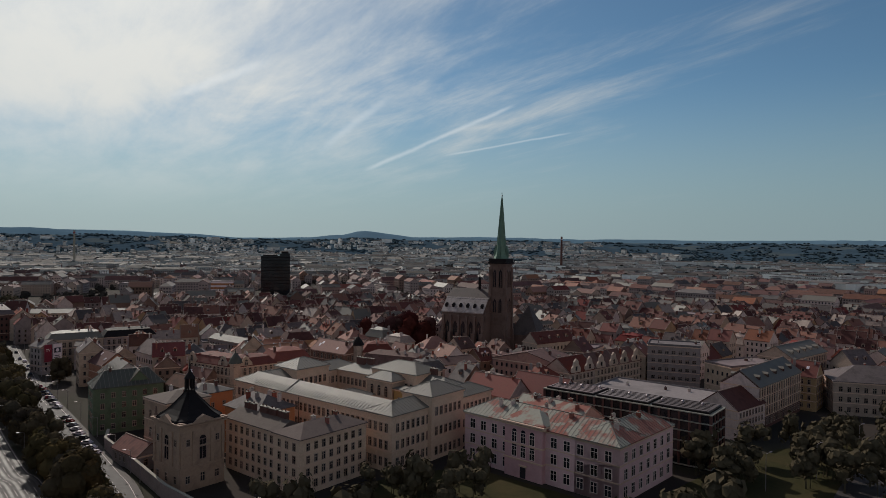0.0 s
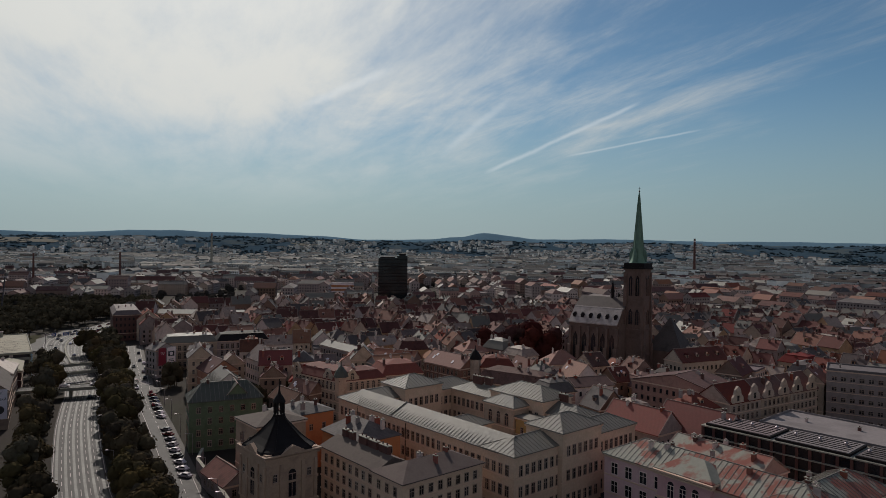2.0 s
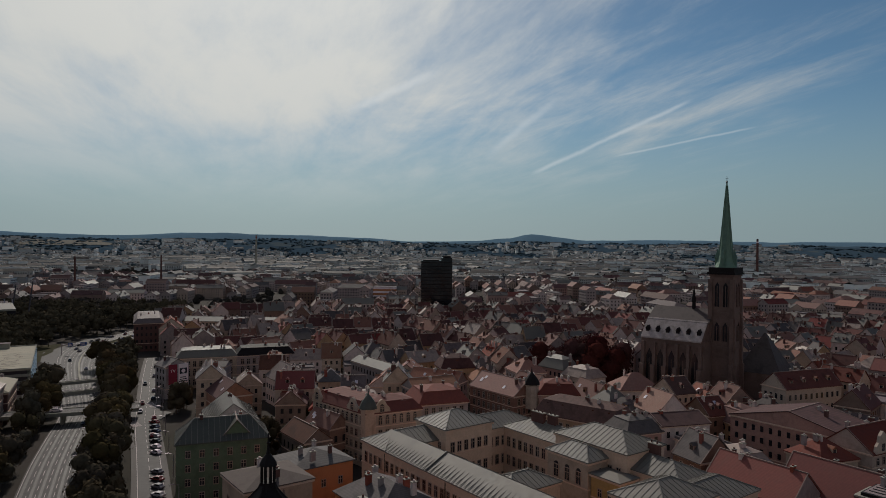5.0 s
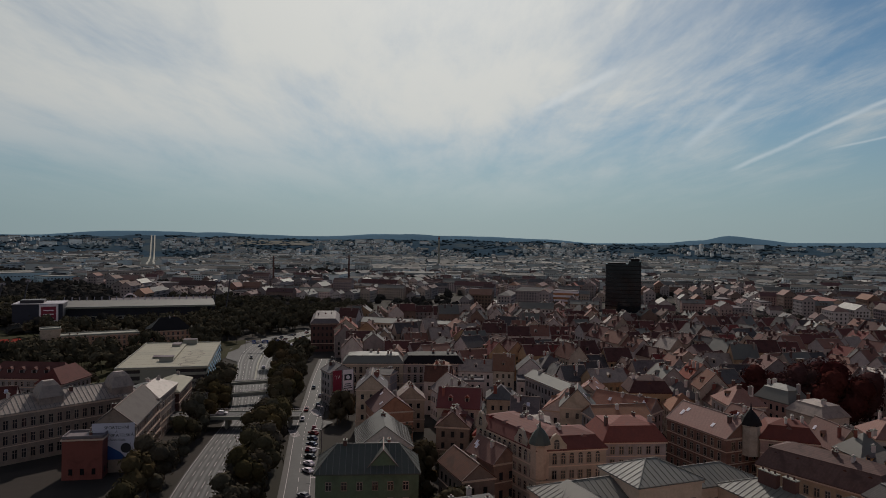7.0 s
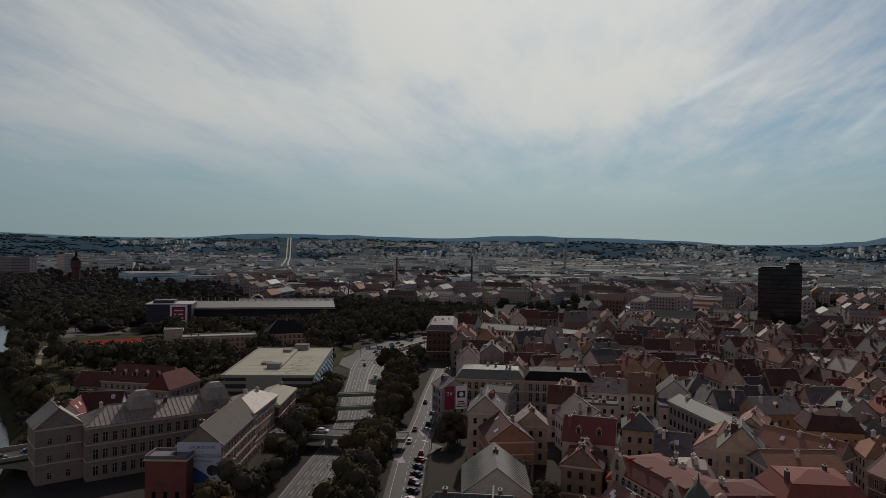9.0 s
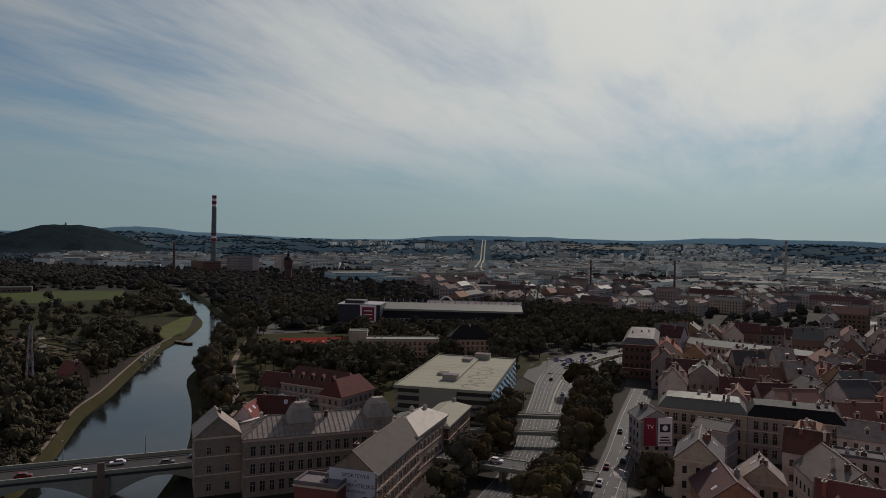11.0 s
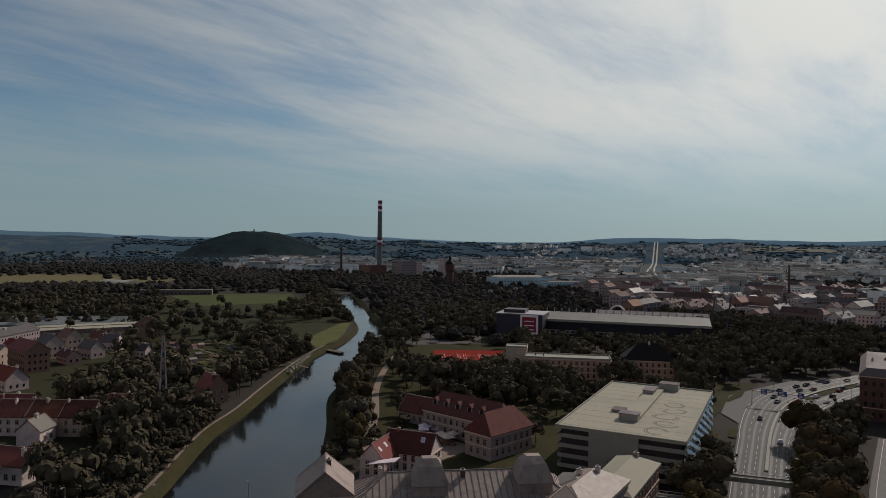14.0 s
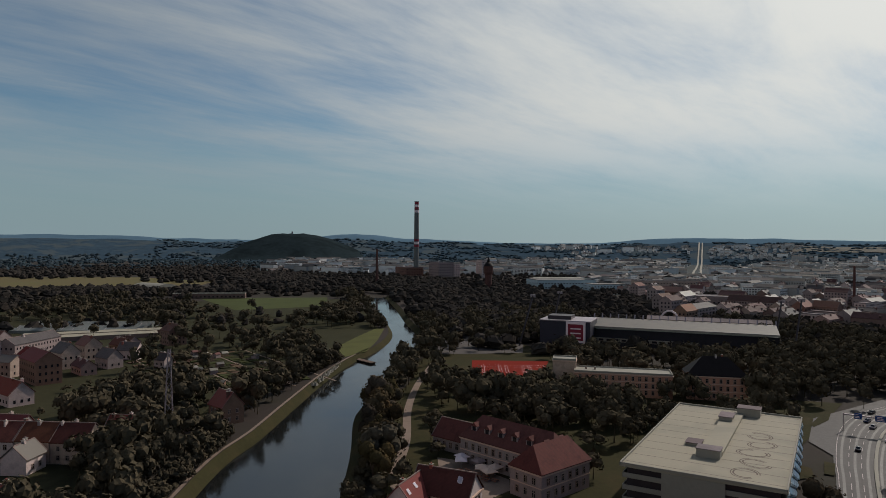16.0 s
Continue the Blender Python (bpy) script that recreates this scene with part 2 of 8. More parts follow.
ASPHALT = material("asphalt", (0.045, 0.046, 0.045), rough=0.7, spread=0.25, grain=0.8, patch=0.06, bump=0.1, tint=(0.052, 0.051, 0.049), spec=0.18)
PAVING = material("paving", (0.066, 0.064, 0.058), rough=0.8, spread=0.2, grain=1.2, patch=0.07)
PAINT = material("road_paint", (0.34, 0.335, 0.32), rough=0.7, spread=0.15)
SOIL = material("town_ground", (0.038, 0.036, 0.030), rough=0.95, spread=0.4, grain=0.25, patch=0.012, bump=0.3, tint=(0.028, 0.034, 0.018), spec=0.1)
MEADOW = material("meadow", (0.118, 0.115, 0.052), rough=0.95, spread=0.2, grain=0.3, patch=0.01, bump=0.2, tint=(0.11, 0.13, 0.04), spec=0.1)
STUBBLE = material("stubble_field", (0.115, 0.104, 0.088), warm=False, rough=0.95, spread=0.2, grain=0.1, patch=0.004, bump=0.1, spec=0.1)
GRAVEL = material("gravel_path", (0.20, 0.175, 0.13), rough=0.9, spread=0.2, grain=2.0)
CLAY = material("clay_court", (0.19, 0.026, 0.016), rough=1.0, spec=0.03, spread=0.3, grain=0.5, patch=0.12)
LEAF = material("leaves", (0.062, 0.058, 0.034), rough=0.95, spread=0.3, grain=0.6, patch=0.2, bump=0.0, vary=0.3, tint=(0.074, 0.066, 0.036), spec=0.0)
LEAF_RED = material("leaves_copper", (0.062, 0.03, 0.026), rough=0.95, spread=0.3, grain=0.6, patch=0.2, bump=0.0, vary=0.2, spec=0.0)
BARK = material("bark", (0.11, 0.085, 0.06), rough=0.95, spread=0.35)
WOODS = material("far_woods", (0.042, 0.044, 0.037), rough=0.95, spread=0.3, grain=0.05, patch=0.01, bump=0.0, island=0.2, spec=0.0)
# the blue of these three is distance haze mixed into the base colour
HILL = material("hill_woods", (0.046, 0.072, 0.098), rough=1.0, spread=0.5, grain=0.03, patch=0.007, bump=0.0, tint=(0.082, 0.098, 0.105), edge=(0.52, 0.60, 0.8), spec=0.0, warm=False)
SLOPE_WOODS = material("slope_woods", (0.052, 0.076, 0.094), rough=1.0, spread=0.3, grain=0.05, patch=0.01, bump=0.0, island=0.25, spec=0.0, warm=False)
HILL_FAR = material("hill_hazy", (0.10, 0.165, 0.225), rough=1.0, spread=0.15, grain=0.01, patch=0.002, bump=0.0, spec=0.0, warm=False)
# far town colours left unwarmed and greyed, in place of real haze
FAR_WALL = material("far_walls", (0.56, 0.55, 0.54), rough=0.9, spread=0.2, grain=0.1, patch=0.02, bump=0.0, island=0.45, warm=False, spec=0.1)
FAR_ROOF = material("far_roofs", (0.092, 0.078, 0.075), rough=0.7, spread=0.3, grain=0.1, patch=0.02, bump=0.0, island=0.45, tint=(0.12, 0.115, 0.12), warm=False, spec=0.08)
METAL = material("grey_steel", (0.30, 0.31, 0.32), rough=0.45, spread=0.15, metal=0.7, bump=0.0)
DARK_METAL = material("dark_steel", (0.05, 0.05, 0.055), rough=0.5, spread=0.2, metal=0.5, bump=0.0)
BRICK = material("brick_red", (0.22, 0.075, 0.05), rough=0.85, spread=0.3, grain=4.0, vary=0.1)
BRICK_DARK = material("brick_sooty", (0.10, 0.055, 0.045), rough=0.85, spread=0.3, grain=4.0)
WHITE = material("white_paint", (0.78, 0.77, 0.74), rough=0.6, spread=0.06, bump=0.0)
BLUE_SIGN = material("sign_blue", (0.02, 0.07, 0.22), rough=0.5, spread=0.1, bump=0.0)
SIGN_PALE = material("sign_pale", (0.50, 0.55, 0.60), rough=0.5, spread=0.08, bump=0.0)
SIGN_RED = material("sign_red", (0.22, 0.02, 0.04), rough=0.5, spread=0.1, bump=0.0)
INK = material("sign_ink", (0.03, 0.03, 0.035), rough=0.6, spread=0.1, bump=0.0)
BLUE_PANEL = material("blue_panel", (0.17, 0.34, 0.45), rough=0.35, spread=0.25, grain=0.5, bump=0.0, metal=0.2, vary=0.3)
BUS_CREAM = material("bus_cream", (0.55, 0.45, 0.32), rough=0.4, spread=0.06, bump=0.0)
BUS_ORANGE = material("bus_orange", (0.40, 0.16, 0.06), rough=0.4, spread=0.08, bump=0.0)
RUBBER = material("rubber", (0.02, 0.02, 0.02), rough=0.8, spread=0.2, bump=0.0)
PAINTS = [material("car_paint_%s" % n, c, rough=0.25, spread=0.05, bump=0.0, spec=0.6) for n, c in
          (("white", (0.75, 0.75, 0.74)), ("silver", (0.45, 0.46, 0.47)), ("black", (0.02, 0.02, 0.022)), ("red", (0.16, 0.015, 0.015)), ("blue", (0.02, 0.03, 0.07)), ("grey", (0.14, 0.14, 0.15)))]
GLASS = material("window_glass", (0.018, 0.02, 0.024), rough=0.12, spread=0.3, grain=0.4, bump=0.0, spec=0.5, vary=0.4)
FRAME_WHITE = material("window_frame_white", (0.62, 0.58, 0.52), rough=0.7, spread=0.1, bump=0.0)
FRAME = material("window_frame", (0.30, 0.26, 0.205), rough=0.7, spread=0.1, bump=0.0, vary=0.2)
DARK_GLASS = material("curtain_wall", (0.010, 0.012, 0.016), rough=0.15, spread=0.3, grain=0.1, bump=0.0, spec=0.5, warm=False)
WATER = material("river_water", (0.012, 0.016, 0.015), rough=0.10, spread=0.3, grain=0.05, patch=0.01, bump=0.03, spec=0.5)

NAVE_SHEET = material("sheet_nave", (0.36, 0.345, 0.31), rough=0.5, spread=0.35, grain=1.2, patch=0.3, bump=0.05, tint=(0.16, 0.15, 0.13))
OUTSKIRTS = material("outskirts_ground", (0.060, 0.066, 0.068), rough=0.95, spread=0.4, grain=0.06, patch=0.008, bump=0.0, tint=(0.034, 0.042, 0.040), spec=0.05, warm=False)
SHADED_GLASSHOUSE = material("greenhouse_panes", (0.17, 0.175, 0.16), rough=0.45, spread=0.3, grain=0.15, patch=0.06, bump=0.0, tint=(0.10, 0.10, 0.09), warm=False)
PITCH = material("pitch_grass", (0.068, 0.078, 0.030), rough=0.95, spread=0.2, grain=0.5, patch=0.03, bump=0.1, spec=0.05, warm=False)
HILL_DARK = material("hill_forest", (0.024, 0.034, 0.038), rough=1.0, spread=0.5, grain=0.05, patch=0.006, bump=0.0, spec=0.0, warm=False)
# copy of the far woods colour, paler and bluer to paint in haze
HAZE_TINTED_WOODS = material("hazy_woods", (0.048, 0.064, 0.074), rough=1.0, spread=0.3, grain=0.05, patch=0.01, bump=0.0, island=0.25, spec=0.0, warm=False)
BEDS = [material("garden_bed_%s" % n, c, rough=0.95, spread=0.4, grain=1.0, patch=0.2, bump=0.2, spec=0.05) for n, c in (("green", (0.050, 0.066, 0.025)), ("earth", (0.085, 0.065, 0.045)), ("straw", (0.13, 0.11, 0.065)), ("dark", (0.032, 0.036, 0.018)))]
# ---- building kit ----
rng = random.Random(11)


class Shape:
    """Collects faces; made() turns them into one mesh object."""

    def __init__(self, *mats):
        self.v, self.f, self.k, self.mats = [], [], [], mats

    def add(self, verts, faces, k=0, m=None):
        o = len(self.v)
        self.v += [tuple(m @ Vector(p)) for p in verts] if m else [tuple(p) for p in verts]
        self.f += [tuple(i + o for i in f) for f in faces]
        self.k += [k] * len(faces)
        return self

    def box(self, x0, x1, y0, y1, z0, z1, k=0, m=None):
        vs = [(x0, y0, z0), (x1, y0, z0), (x1, y1, z0), (x0, y1, z0), (x0, y0, z1), (x1, y0, z1), (x1, y1, z1), (x0, y1, z1)]
        return self.add(vs, [(3, 2, 1, 0), (4, 5, 6, 7), (0, 1, 5, 4), (1, 2, 6, 5), (2, 3, 7, 6), (3, 0, 4, 7)], k, m)

    def prism(self, poly, z0, z1, k=0, m=None, top=None):
        n = len(poly)
        up = top or poly
        vs = [(*p, z0) for p in poly] + [(*p, z1) for p in up]
        return self.add(vs, [tuple(range(n - 1, -1, -1)), tuple(range(n, 2 * n))] + [(i, (i + 1) % n, n + (i + 1) % n, n + i) for i in range(n)], k, m)

    def extrude_x(self, prof, x0, x1, k=0, m=None):
        """A closed profile of (y, z), drawn along x."""
        n = len(prof)
        vs = [(x0, *p) for p in prof] + [(x1, *p) for p in prof]
        return self.add(vs, [tuple(range(n)), tuple(range(2 * n - 1, n - 1, -1))] + [(i, n + i, n + (i + 1) % n, (i + 1) % n) for i in range(n)], k, m)

    def lathe(self, prof, n=12, k=0, at=(0, 0), turn=0.0, m=None):
        """Rings of (radius, z) round an upright axis."""
        vs, fs = [], []
        for r, z in prof:
            vs += [(at[0] + r * math.cos(turn + 2 * math.pi * i / n), at[1] + r * math.sin(turn + 2 * math.pi * i / n), z) for i in range(n)]
        for j in range(len(prof) - 1):
            fs += [(j * n + i, j * n + (i + 1) % n, (j + 1) * n + (i + 1) % n, (j + 1) * n + i) for i in range(n)]
        fs += [tuple(range(n - 1, -1, -1)), tuple(range((len(prof) - 1) * n, len(prof) * n))]
        return self.add(vs, fs, k, m)

    def strut(self, a, b, r, k=0):
        """A square bar from a to b."""
        a, b = Vector(a), Vector(b)
        m = Matrix.Translation(a) @ (b - a).to_track_quat("Z", "Y").to_matrix().to_4x4()
        return self.box(-r, r, -r, r, 0, (b - a).length, k, m)

    def ribbon(self, pts, wides, z, k=0, thick=0.0):
        """A band along a line; pts (x, y), wides (to the left, to the right)."""
        vs = []
        for i, p in enumerate(pts):
            a, b = Vector(pts[max(i - 1, 0)]), Vector(pts[min(i + 1, len(pts) - 1)])
            d = (b - a).normalized()
            l, r = wides[i]
            vs += [(p[0] - d.y * l, p[1] + d.x * l, z), (p[0] + d.y * r, p[1] - d.x * r, z)]
        fs = [(2 * i, 2 * i + 1, 2 * i + 3, 2 * i + 2) for i in range(len(pts) - 1)]
        self.add(vs, fs, k)
        if thick:
            low = [(x, y, z - thick) for x, y, _ in vs]
            n = len(vs)
            walls = []
            for i in range(len(pts) - 1):
                walls += [(2 * i, 2 * i + 2, n + 2 * i + 2, n + 2 * i), (2 * i + 3, 2 * i + 1, n + 2 * i + 1, n + 2 * i + 3)]
            self.add(vs + low, walls + [(0, n, n + 1, 1), (n - 2, n - 1, 2 * n - 1, 2 * n - 2)], k)
        return self

    def mesh(self, name):
        me = bpy.data.meshes.new(name)
        me.from_pydata(self.v, [], self.f)
        for mt in self.mats:
            me.materials.append(mt)
        if len(self.mats) > 1:
            me.polygons.foreach_set("material_index", self.k)
        me.update()
        return me

    def made(self, name, parent=None, label="", at=None):
        ob = new(name, self.mesh(name))
        if parent:
            ob.parent = parent
        if at:
            ob.matrix_basis = at
        if label:
            ob["label"] = label
        return ob


def thing(name, x, y, turn=0.0, z=0.0, label="", category="", group="", kind=""):
    """An empty at the base of a thing; its parts hang under it."""
    ob = new(name)
    ob.empty_display_size = 0.1
    ob.matrix_basis = pose(x, y, z, 0, 0, turn)
    return tagged(ob, label, category, group, kind)


def smooth(line, steps=6):
    """A line of (x, y, ...) rounded through its points."""
    pts = [Vector(p) for p in line]
    out = []
    for i in range(len(pts) - 1):
        a, b, c, d = pts[max(i - 1, 0)], pts[i], pts[i + 1], pts[min(i + 2, len(pts) - 1)]
        for s in range(steps):
            u = s / steps
            out.append(0.5 * (2 * b + (c - a) * u + (2 * a - 5 * b + 4 * c - d) * u * u + (3 * b - a - 3 * c + d) * u ** 3))
    return [tuple(p) for p in out + [pts[-1]]]


WINDOW_MESHES = {}
FRAME_NOW = [FRAME]


def window_mesh(w, h, arched=False, cross=True):
    """A window: a proud surround, a dark pane deep in it, glazing bars and a sill."""
    key = (round(w, 1), round(h, 1), arched, cross, FRAME_NOW[0].name)
    if key not in WINDOW_MESHES:
        s, t = Shape(FRAME_NOW[0], GLASS), 0.12
        s.box(-w / 2, w / 2, -0.02, 0.05, 0, h, 1)
        o = [(-w / 2 - t, -t * 1.4), (w / 2 + t, -t * 1.4), (w / 2 + t, h + t * 1.4), (-w / 2 - t, h + t * 1.4)]
        n = [(-w / 2, 0), (w / 2, 0), (w / 2, h), (-w / 2, h)]
        vs = [(x, y, z) for y in (-0.14, 0.05) for x, z in o] + [(x, y, z) for y in (-0.14, 0.05) for x, z in n]
        fs = []
        for i in range(4):
            k = (i + 1) % 4
            fs += [(i, k, 8 + k, 8 + i), (4 + i, 4 + k, k, i), (8 + i, 8 + k, 12 + k, 12 + i)]
        s.add(vs, fs)
        if arched:
            s.extrude_x([(w / 2 * math.cos(a), w / 2 * math.sin(a)) for a in [math.pi * i / 8 for i in range(9)]], -0.04, 0.05, 1,
                        Matrix.Translation((0, 0, h + t * 1.4)) @ Matrix(((0, 1, 0, 0), (1, 0, 0, 0), (0, 0, 1, 0), (0, 0, 0, 1))))
        if cross:
            s.box(-0.075, 0.075, -0.06, -0.02, 0, h)
            s.box(-w / 2, w / 2, -0.05, -0.021, h * 0.62, h * 0.62 + 0.13)
        WINDOW_MESHES[key] = s.mesh("window")
    return WINDOW_MESHES[key]


def window(parent, x, y, z, turn, w=1.1, h=1.9, arched=False, cross=True):
    ob = new("window", window_mesh(w, h, arched, cross))
    ob.parent = parent
    ob.matrix_basis = pose(x, y, z, 0, 0, turn)
    return ob


def sides(w, d):
    """The four faces of a block: middle, turn of a thing that looks outward, length."""
    return [((0, -d / 2), 0, w), ((w / 2, 0), 90, d), ((0, d / 2), 180, w), ((-w / 2, 0), 270, d)]


def facade(parent, w, d, storeys, z0, step, ww=1.1, wh=1.9, gap=2.9, faces=(0, 1, 2, 3), arched_row=-1, edge=1.2, at=(0, 0), cross=True):
    """Rows of windows, each an object of its own, on the faces of a block."""
    for i in faces:
        (mx, my), turn, length = sides(w, d)[i]
        n = max(1, int((length - 2 * edge) / gap))
        c, s = math.cos(radians(turn)), math.sin(radians(turn))
        for row in range(storeys):
            for j in range(n):
                u = (j - (n - 1) / 2) * (length - 2 * edge) / n
                window(parent, at[0] + mx + c * u, at[1] + my + s * u, z0 + row * step, turn, ww, wh, row == arched_row, cross)


def panes(shape, k, w, d, storeys, z0, step, ww, wh, gap, at=(0, 0)):
    """The same in one mesh with its wall, for houses far off: a dark pane under a proud lintel, over a sill."""
    for (mx, my), turn, length in sides(w, d):
        n = max(1, int((length - 1.6) / gap))
        for row in range(storeys):
            for j in range(n):
                u = (j - (n - 1) / 2) * (length - 1.6) / n
                m = pose(at[0] + mx, at[1] + my, z0 + row * step, 0, 0, turn) @ Matrix.Translation((u, 0, 0))
                shape.add([(-ww / 2, -0.04, 0), (ww / 2, -0.04, 0), (ww / 2, -0.04, wh), (-ww / 2, -0.04, wh)], [(0, 1, 2, 3)], k, m)


def gable_roof(s, w, d, h, rh, over=0.45, thick=0.28, k=0, m=None):
    sl = rh / (d / 2)
    y, zl = d / 2 + over, h - over * sl
    s.extrude_x([(-y, zl), (0, h + rh), (y, zl), (y, zl + thick), (0, h + rh + thick), (-y, zl + thick)][::-1], -w / 2 - over * 0.6, w / 2 + over * 0.6, k, m)


def hip_roof(s, w, d, h, rh, over=0.5, thick=0.25, k=0, m=None, inset=None):
    x, y = w / 2 + over, d / 2 + over
    r = max(0.05, w / 2 - (inset if inset is not None else d / 2))
    vs = [(-x, -y, h), (x, -y, h), (x, y, h), (-x, y, h), (-x, -y, h + thick), (x, -y, h + thick), (x, y, h + thick), (-x, y, h + thick), (-r, 0, h + rh), (r, 0, h + rh)]
    s.add(vs, [(3, 2, 1, 0), (0, 1, 5, 4), (1, 2, 6, 5), (2, 3, 7, 6), (3, 0, 4, 7), (4, 5, 9, 8), (5, 6, 9), (6, 7, 8, 9), (7, 4, 8)], k, m)


def cut_hip(s, w, d, h, rh, inset, over=0.4, k=0, m=None):
    """A mansard: steep sides up to a flatter deck with a low hip."""
    x, y = w / 2 + over, d / 2 + over
    a, b = w / 2 - inset, d / 2 - inset
    s.prism([(-x, -y), (x, -y), (x, y), (-x, y)], h - 0.15, h + 0.2, k, m)
    s.prism([(-x, -y), (x, -y), (x, y), (-x, y)], h + 0.2, h + rh * 0.72, k, m, top=[(-a, -b), (a, -b), (a, b), (-a, b)])
    hip_roof(s, 2 * a, 2 * b, h + rh * 0.72, rh * 0.28, 0.15, 0.1, k, m)


def ridge_caps(s, w, d, h, rh, k, m=None, over=0.45):
    """Pale ridge and verge lines of a gabled roof."""
    sl = rh / (d / 2)
    x, y, zl, zr = w / 2 + over * 0.6, d / 2 + over, h - over * sl + 0.3, h + rh + 0.3
    s.box(-x, x, -0.16, 0.16, zr - 0.14, zr + 0.10, k, m)
    for a in (-x, x):
        for sg in (-1, 1):
            s.add([(a - 0.13, sg * y, zl), (a + 0.13, sg * y, zl), (a + 0.13, 0, zr), (a - 0.13, 0, zr), (a - 0.13, sg * y, zl + 0.1), (a + 0.13, sg * y, zl + 0.1), (a + 0.13, 0, zr + 0.1), (a - 0.13, 0, zr + 0.1)],
                  [(4, 5, 6, 7), (0, 1, 5, 4), (1, 2, 6, 5), (3, 0, 4, 7)], k, m)


def chimney(parent, x, y, z0, z1, wide=0.7, deep=0.9, mt=None):
    s = Shape(mt or BRICK_DARK, CONCRETE)
    s.box(-wide / 2, wide / 2, -deep / 2, deep / 2, z0, z1)
    s.box(-wide / 2 - 0.1, wide / 2 + 0.1, -deep / 2 - 0.1, deep / 2 + 0.1, z1, z1 + 0.15, 1)
    s.box(-wide * 0.2, wide * 0.2, -deep * 0.2, deep * 0.2, z1 + 0.15, z1 + 0.5)
    return s.made("chimney", parent, at=pose(x, y, 0))


def seams(parent, w, d, h, rh, gap=1.4, over=0.5, inset=None, hipped=True, mt=None):
    """Standing seams of a sheet roof, as thin ribs up both long slopes and the hips."""
    s = Shape(mt or ZINC)
    x, y = w / 2 + over, d / 2 + over
    ins = (inset if inset is not None else d / 2) if hipped else 0
    r = w / 2 - ins
    n = int(2 * x / gap)
    for i in range(n + 1):
        u = -x + 2 * x * i / n
        f = 1.0 if abs(u) <= r else max(0.02, (x - abs(u)) / max(0.01, x - r))
        for sg in (-1, 1):
            s.strut((u, sg * y, h + 0.27), (u, sg * y * (1 - f), h + 0.27 + (rh - 0.25) * f), 0.07)
    if hipped:
        n = int(2 * y / gap)
        for i in range(1, n):
            u = -y + 2 * y * i / n
            f = 1 - abs(u) / y
            for sg in (-1, 1):
                s.strut((sg * x, u, h + 0.27), (sg * (x - (x - r) * f), u, h + 0.27 + (rh - 0.25) * f), 0.07)
        for a in (-1, 1):
            for b in (-1, 1):
                s.strut((a * x, b * y, h + 0.27), (a * r, 0, h + rh + 0.05), 0.10)
    s.strut((-r, 0, h + rh), (r, 0, h + rh), 0.12)
    return s.made("roof_seams", parent)


def dormer(parent, x, y, z, turn, wall, roof, w=1.5, h=1.5, deep=2.6):
    """A gabled dormer that looks outward, with its window."""
    s = Shape(wall, roof, GLASS)
    s.box(-w / 2, w / 2, 0, deep, 0, h)
    s.extrude_x([(-w / 2 - 0.2, h - 0.05), (0, h + w * 0.5), (w / 2 + 0.2, h - 0.05)], -0.2, deep + 0.6, 1, Matrix(((0, -1, 0, 0), (1, 0, 0, 0), (0, 0, 1, 0), (0, 0, 0, 1))) @ Matrix.Diagonal((1, -1, 1, 1)))
    s.box(-w * 0.32, w * 0.32, -0.04, 0.02, 0.25, h - 0.15, 2)
    return s.made("dormer", parent, at=pose(x, y, z, 0, 0, turn))


def skylight(parent, x, y, z, tip, turn):
    s = Shape(WHITE, SIGN_PALE)
    s.box(-0.55, 0.55, -0.75, 0.75, 0, 0.12).box(-0.45, 0.45, -0.65, 0.65, 0.12, 0.14, 1)
    return s.made("skylight", parent, at=pose(x, y, z, 0, 0, turn) @ pose(0, 0, 0, tip, 0, 0))


HOUSE_SPOTS = []          # taken ground: x, y, radius


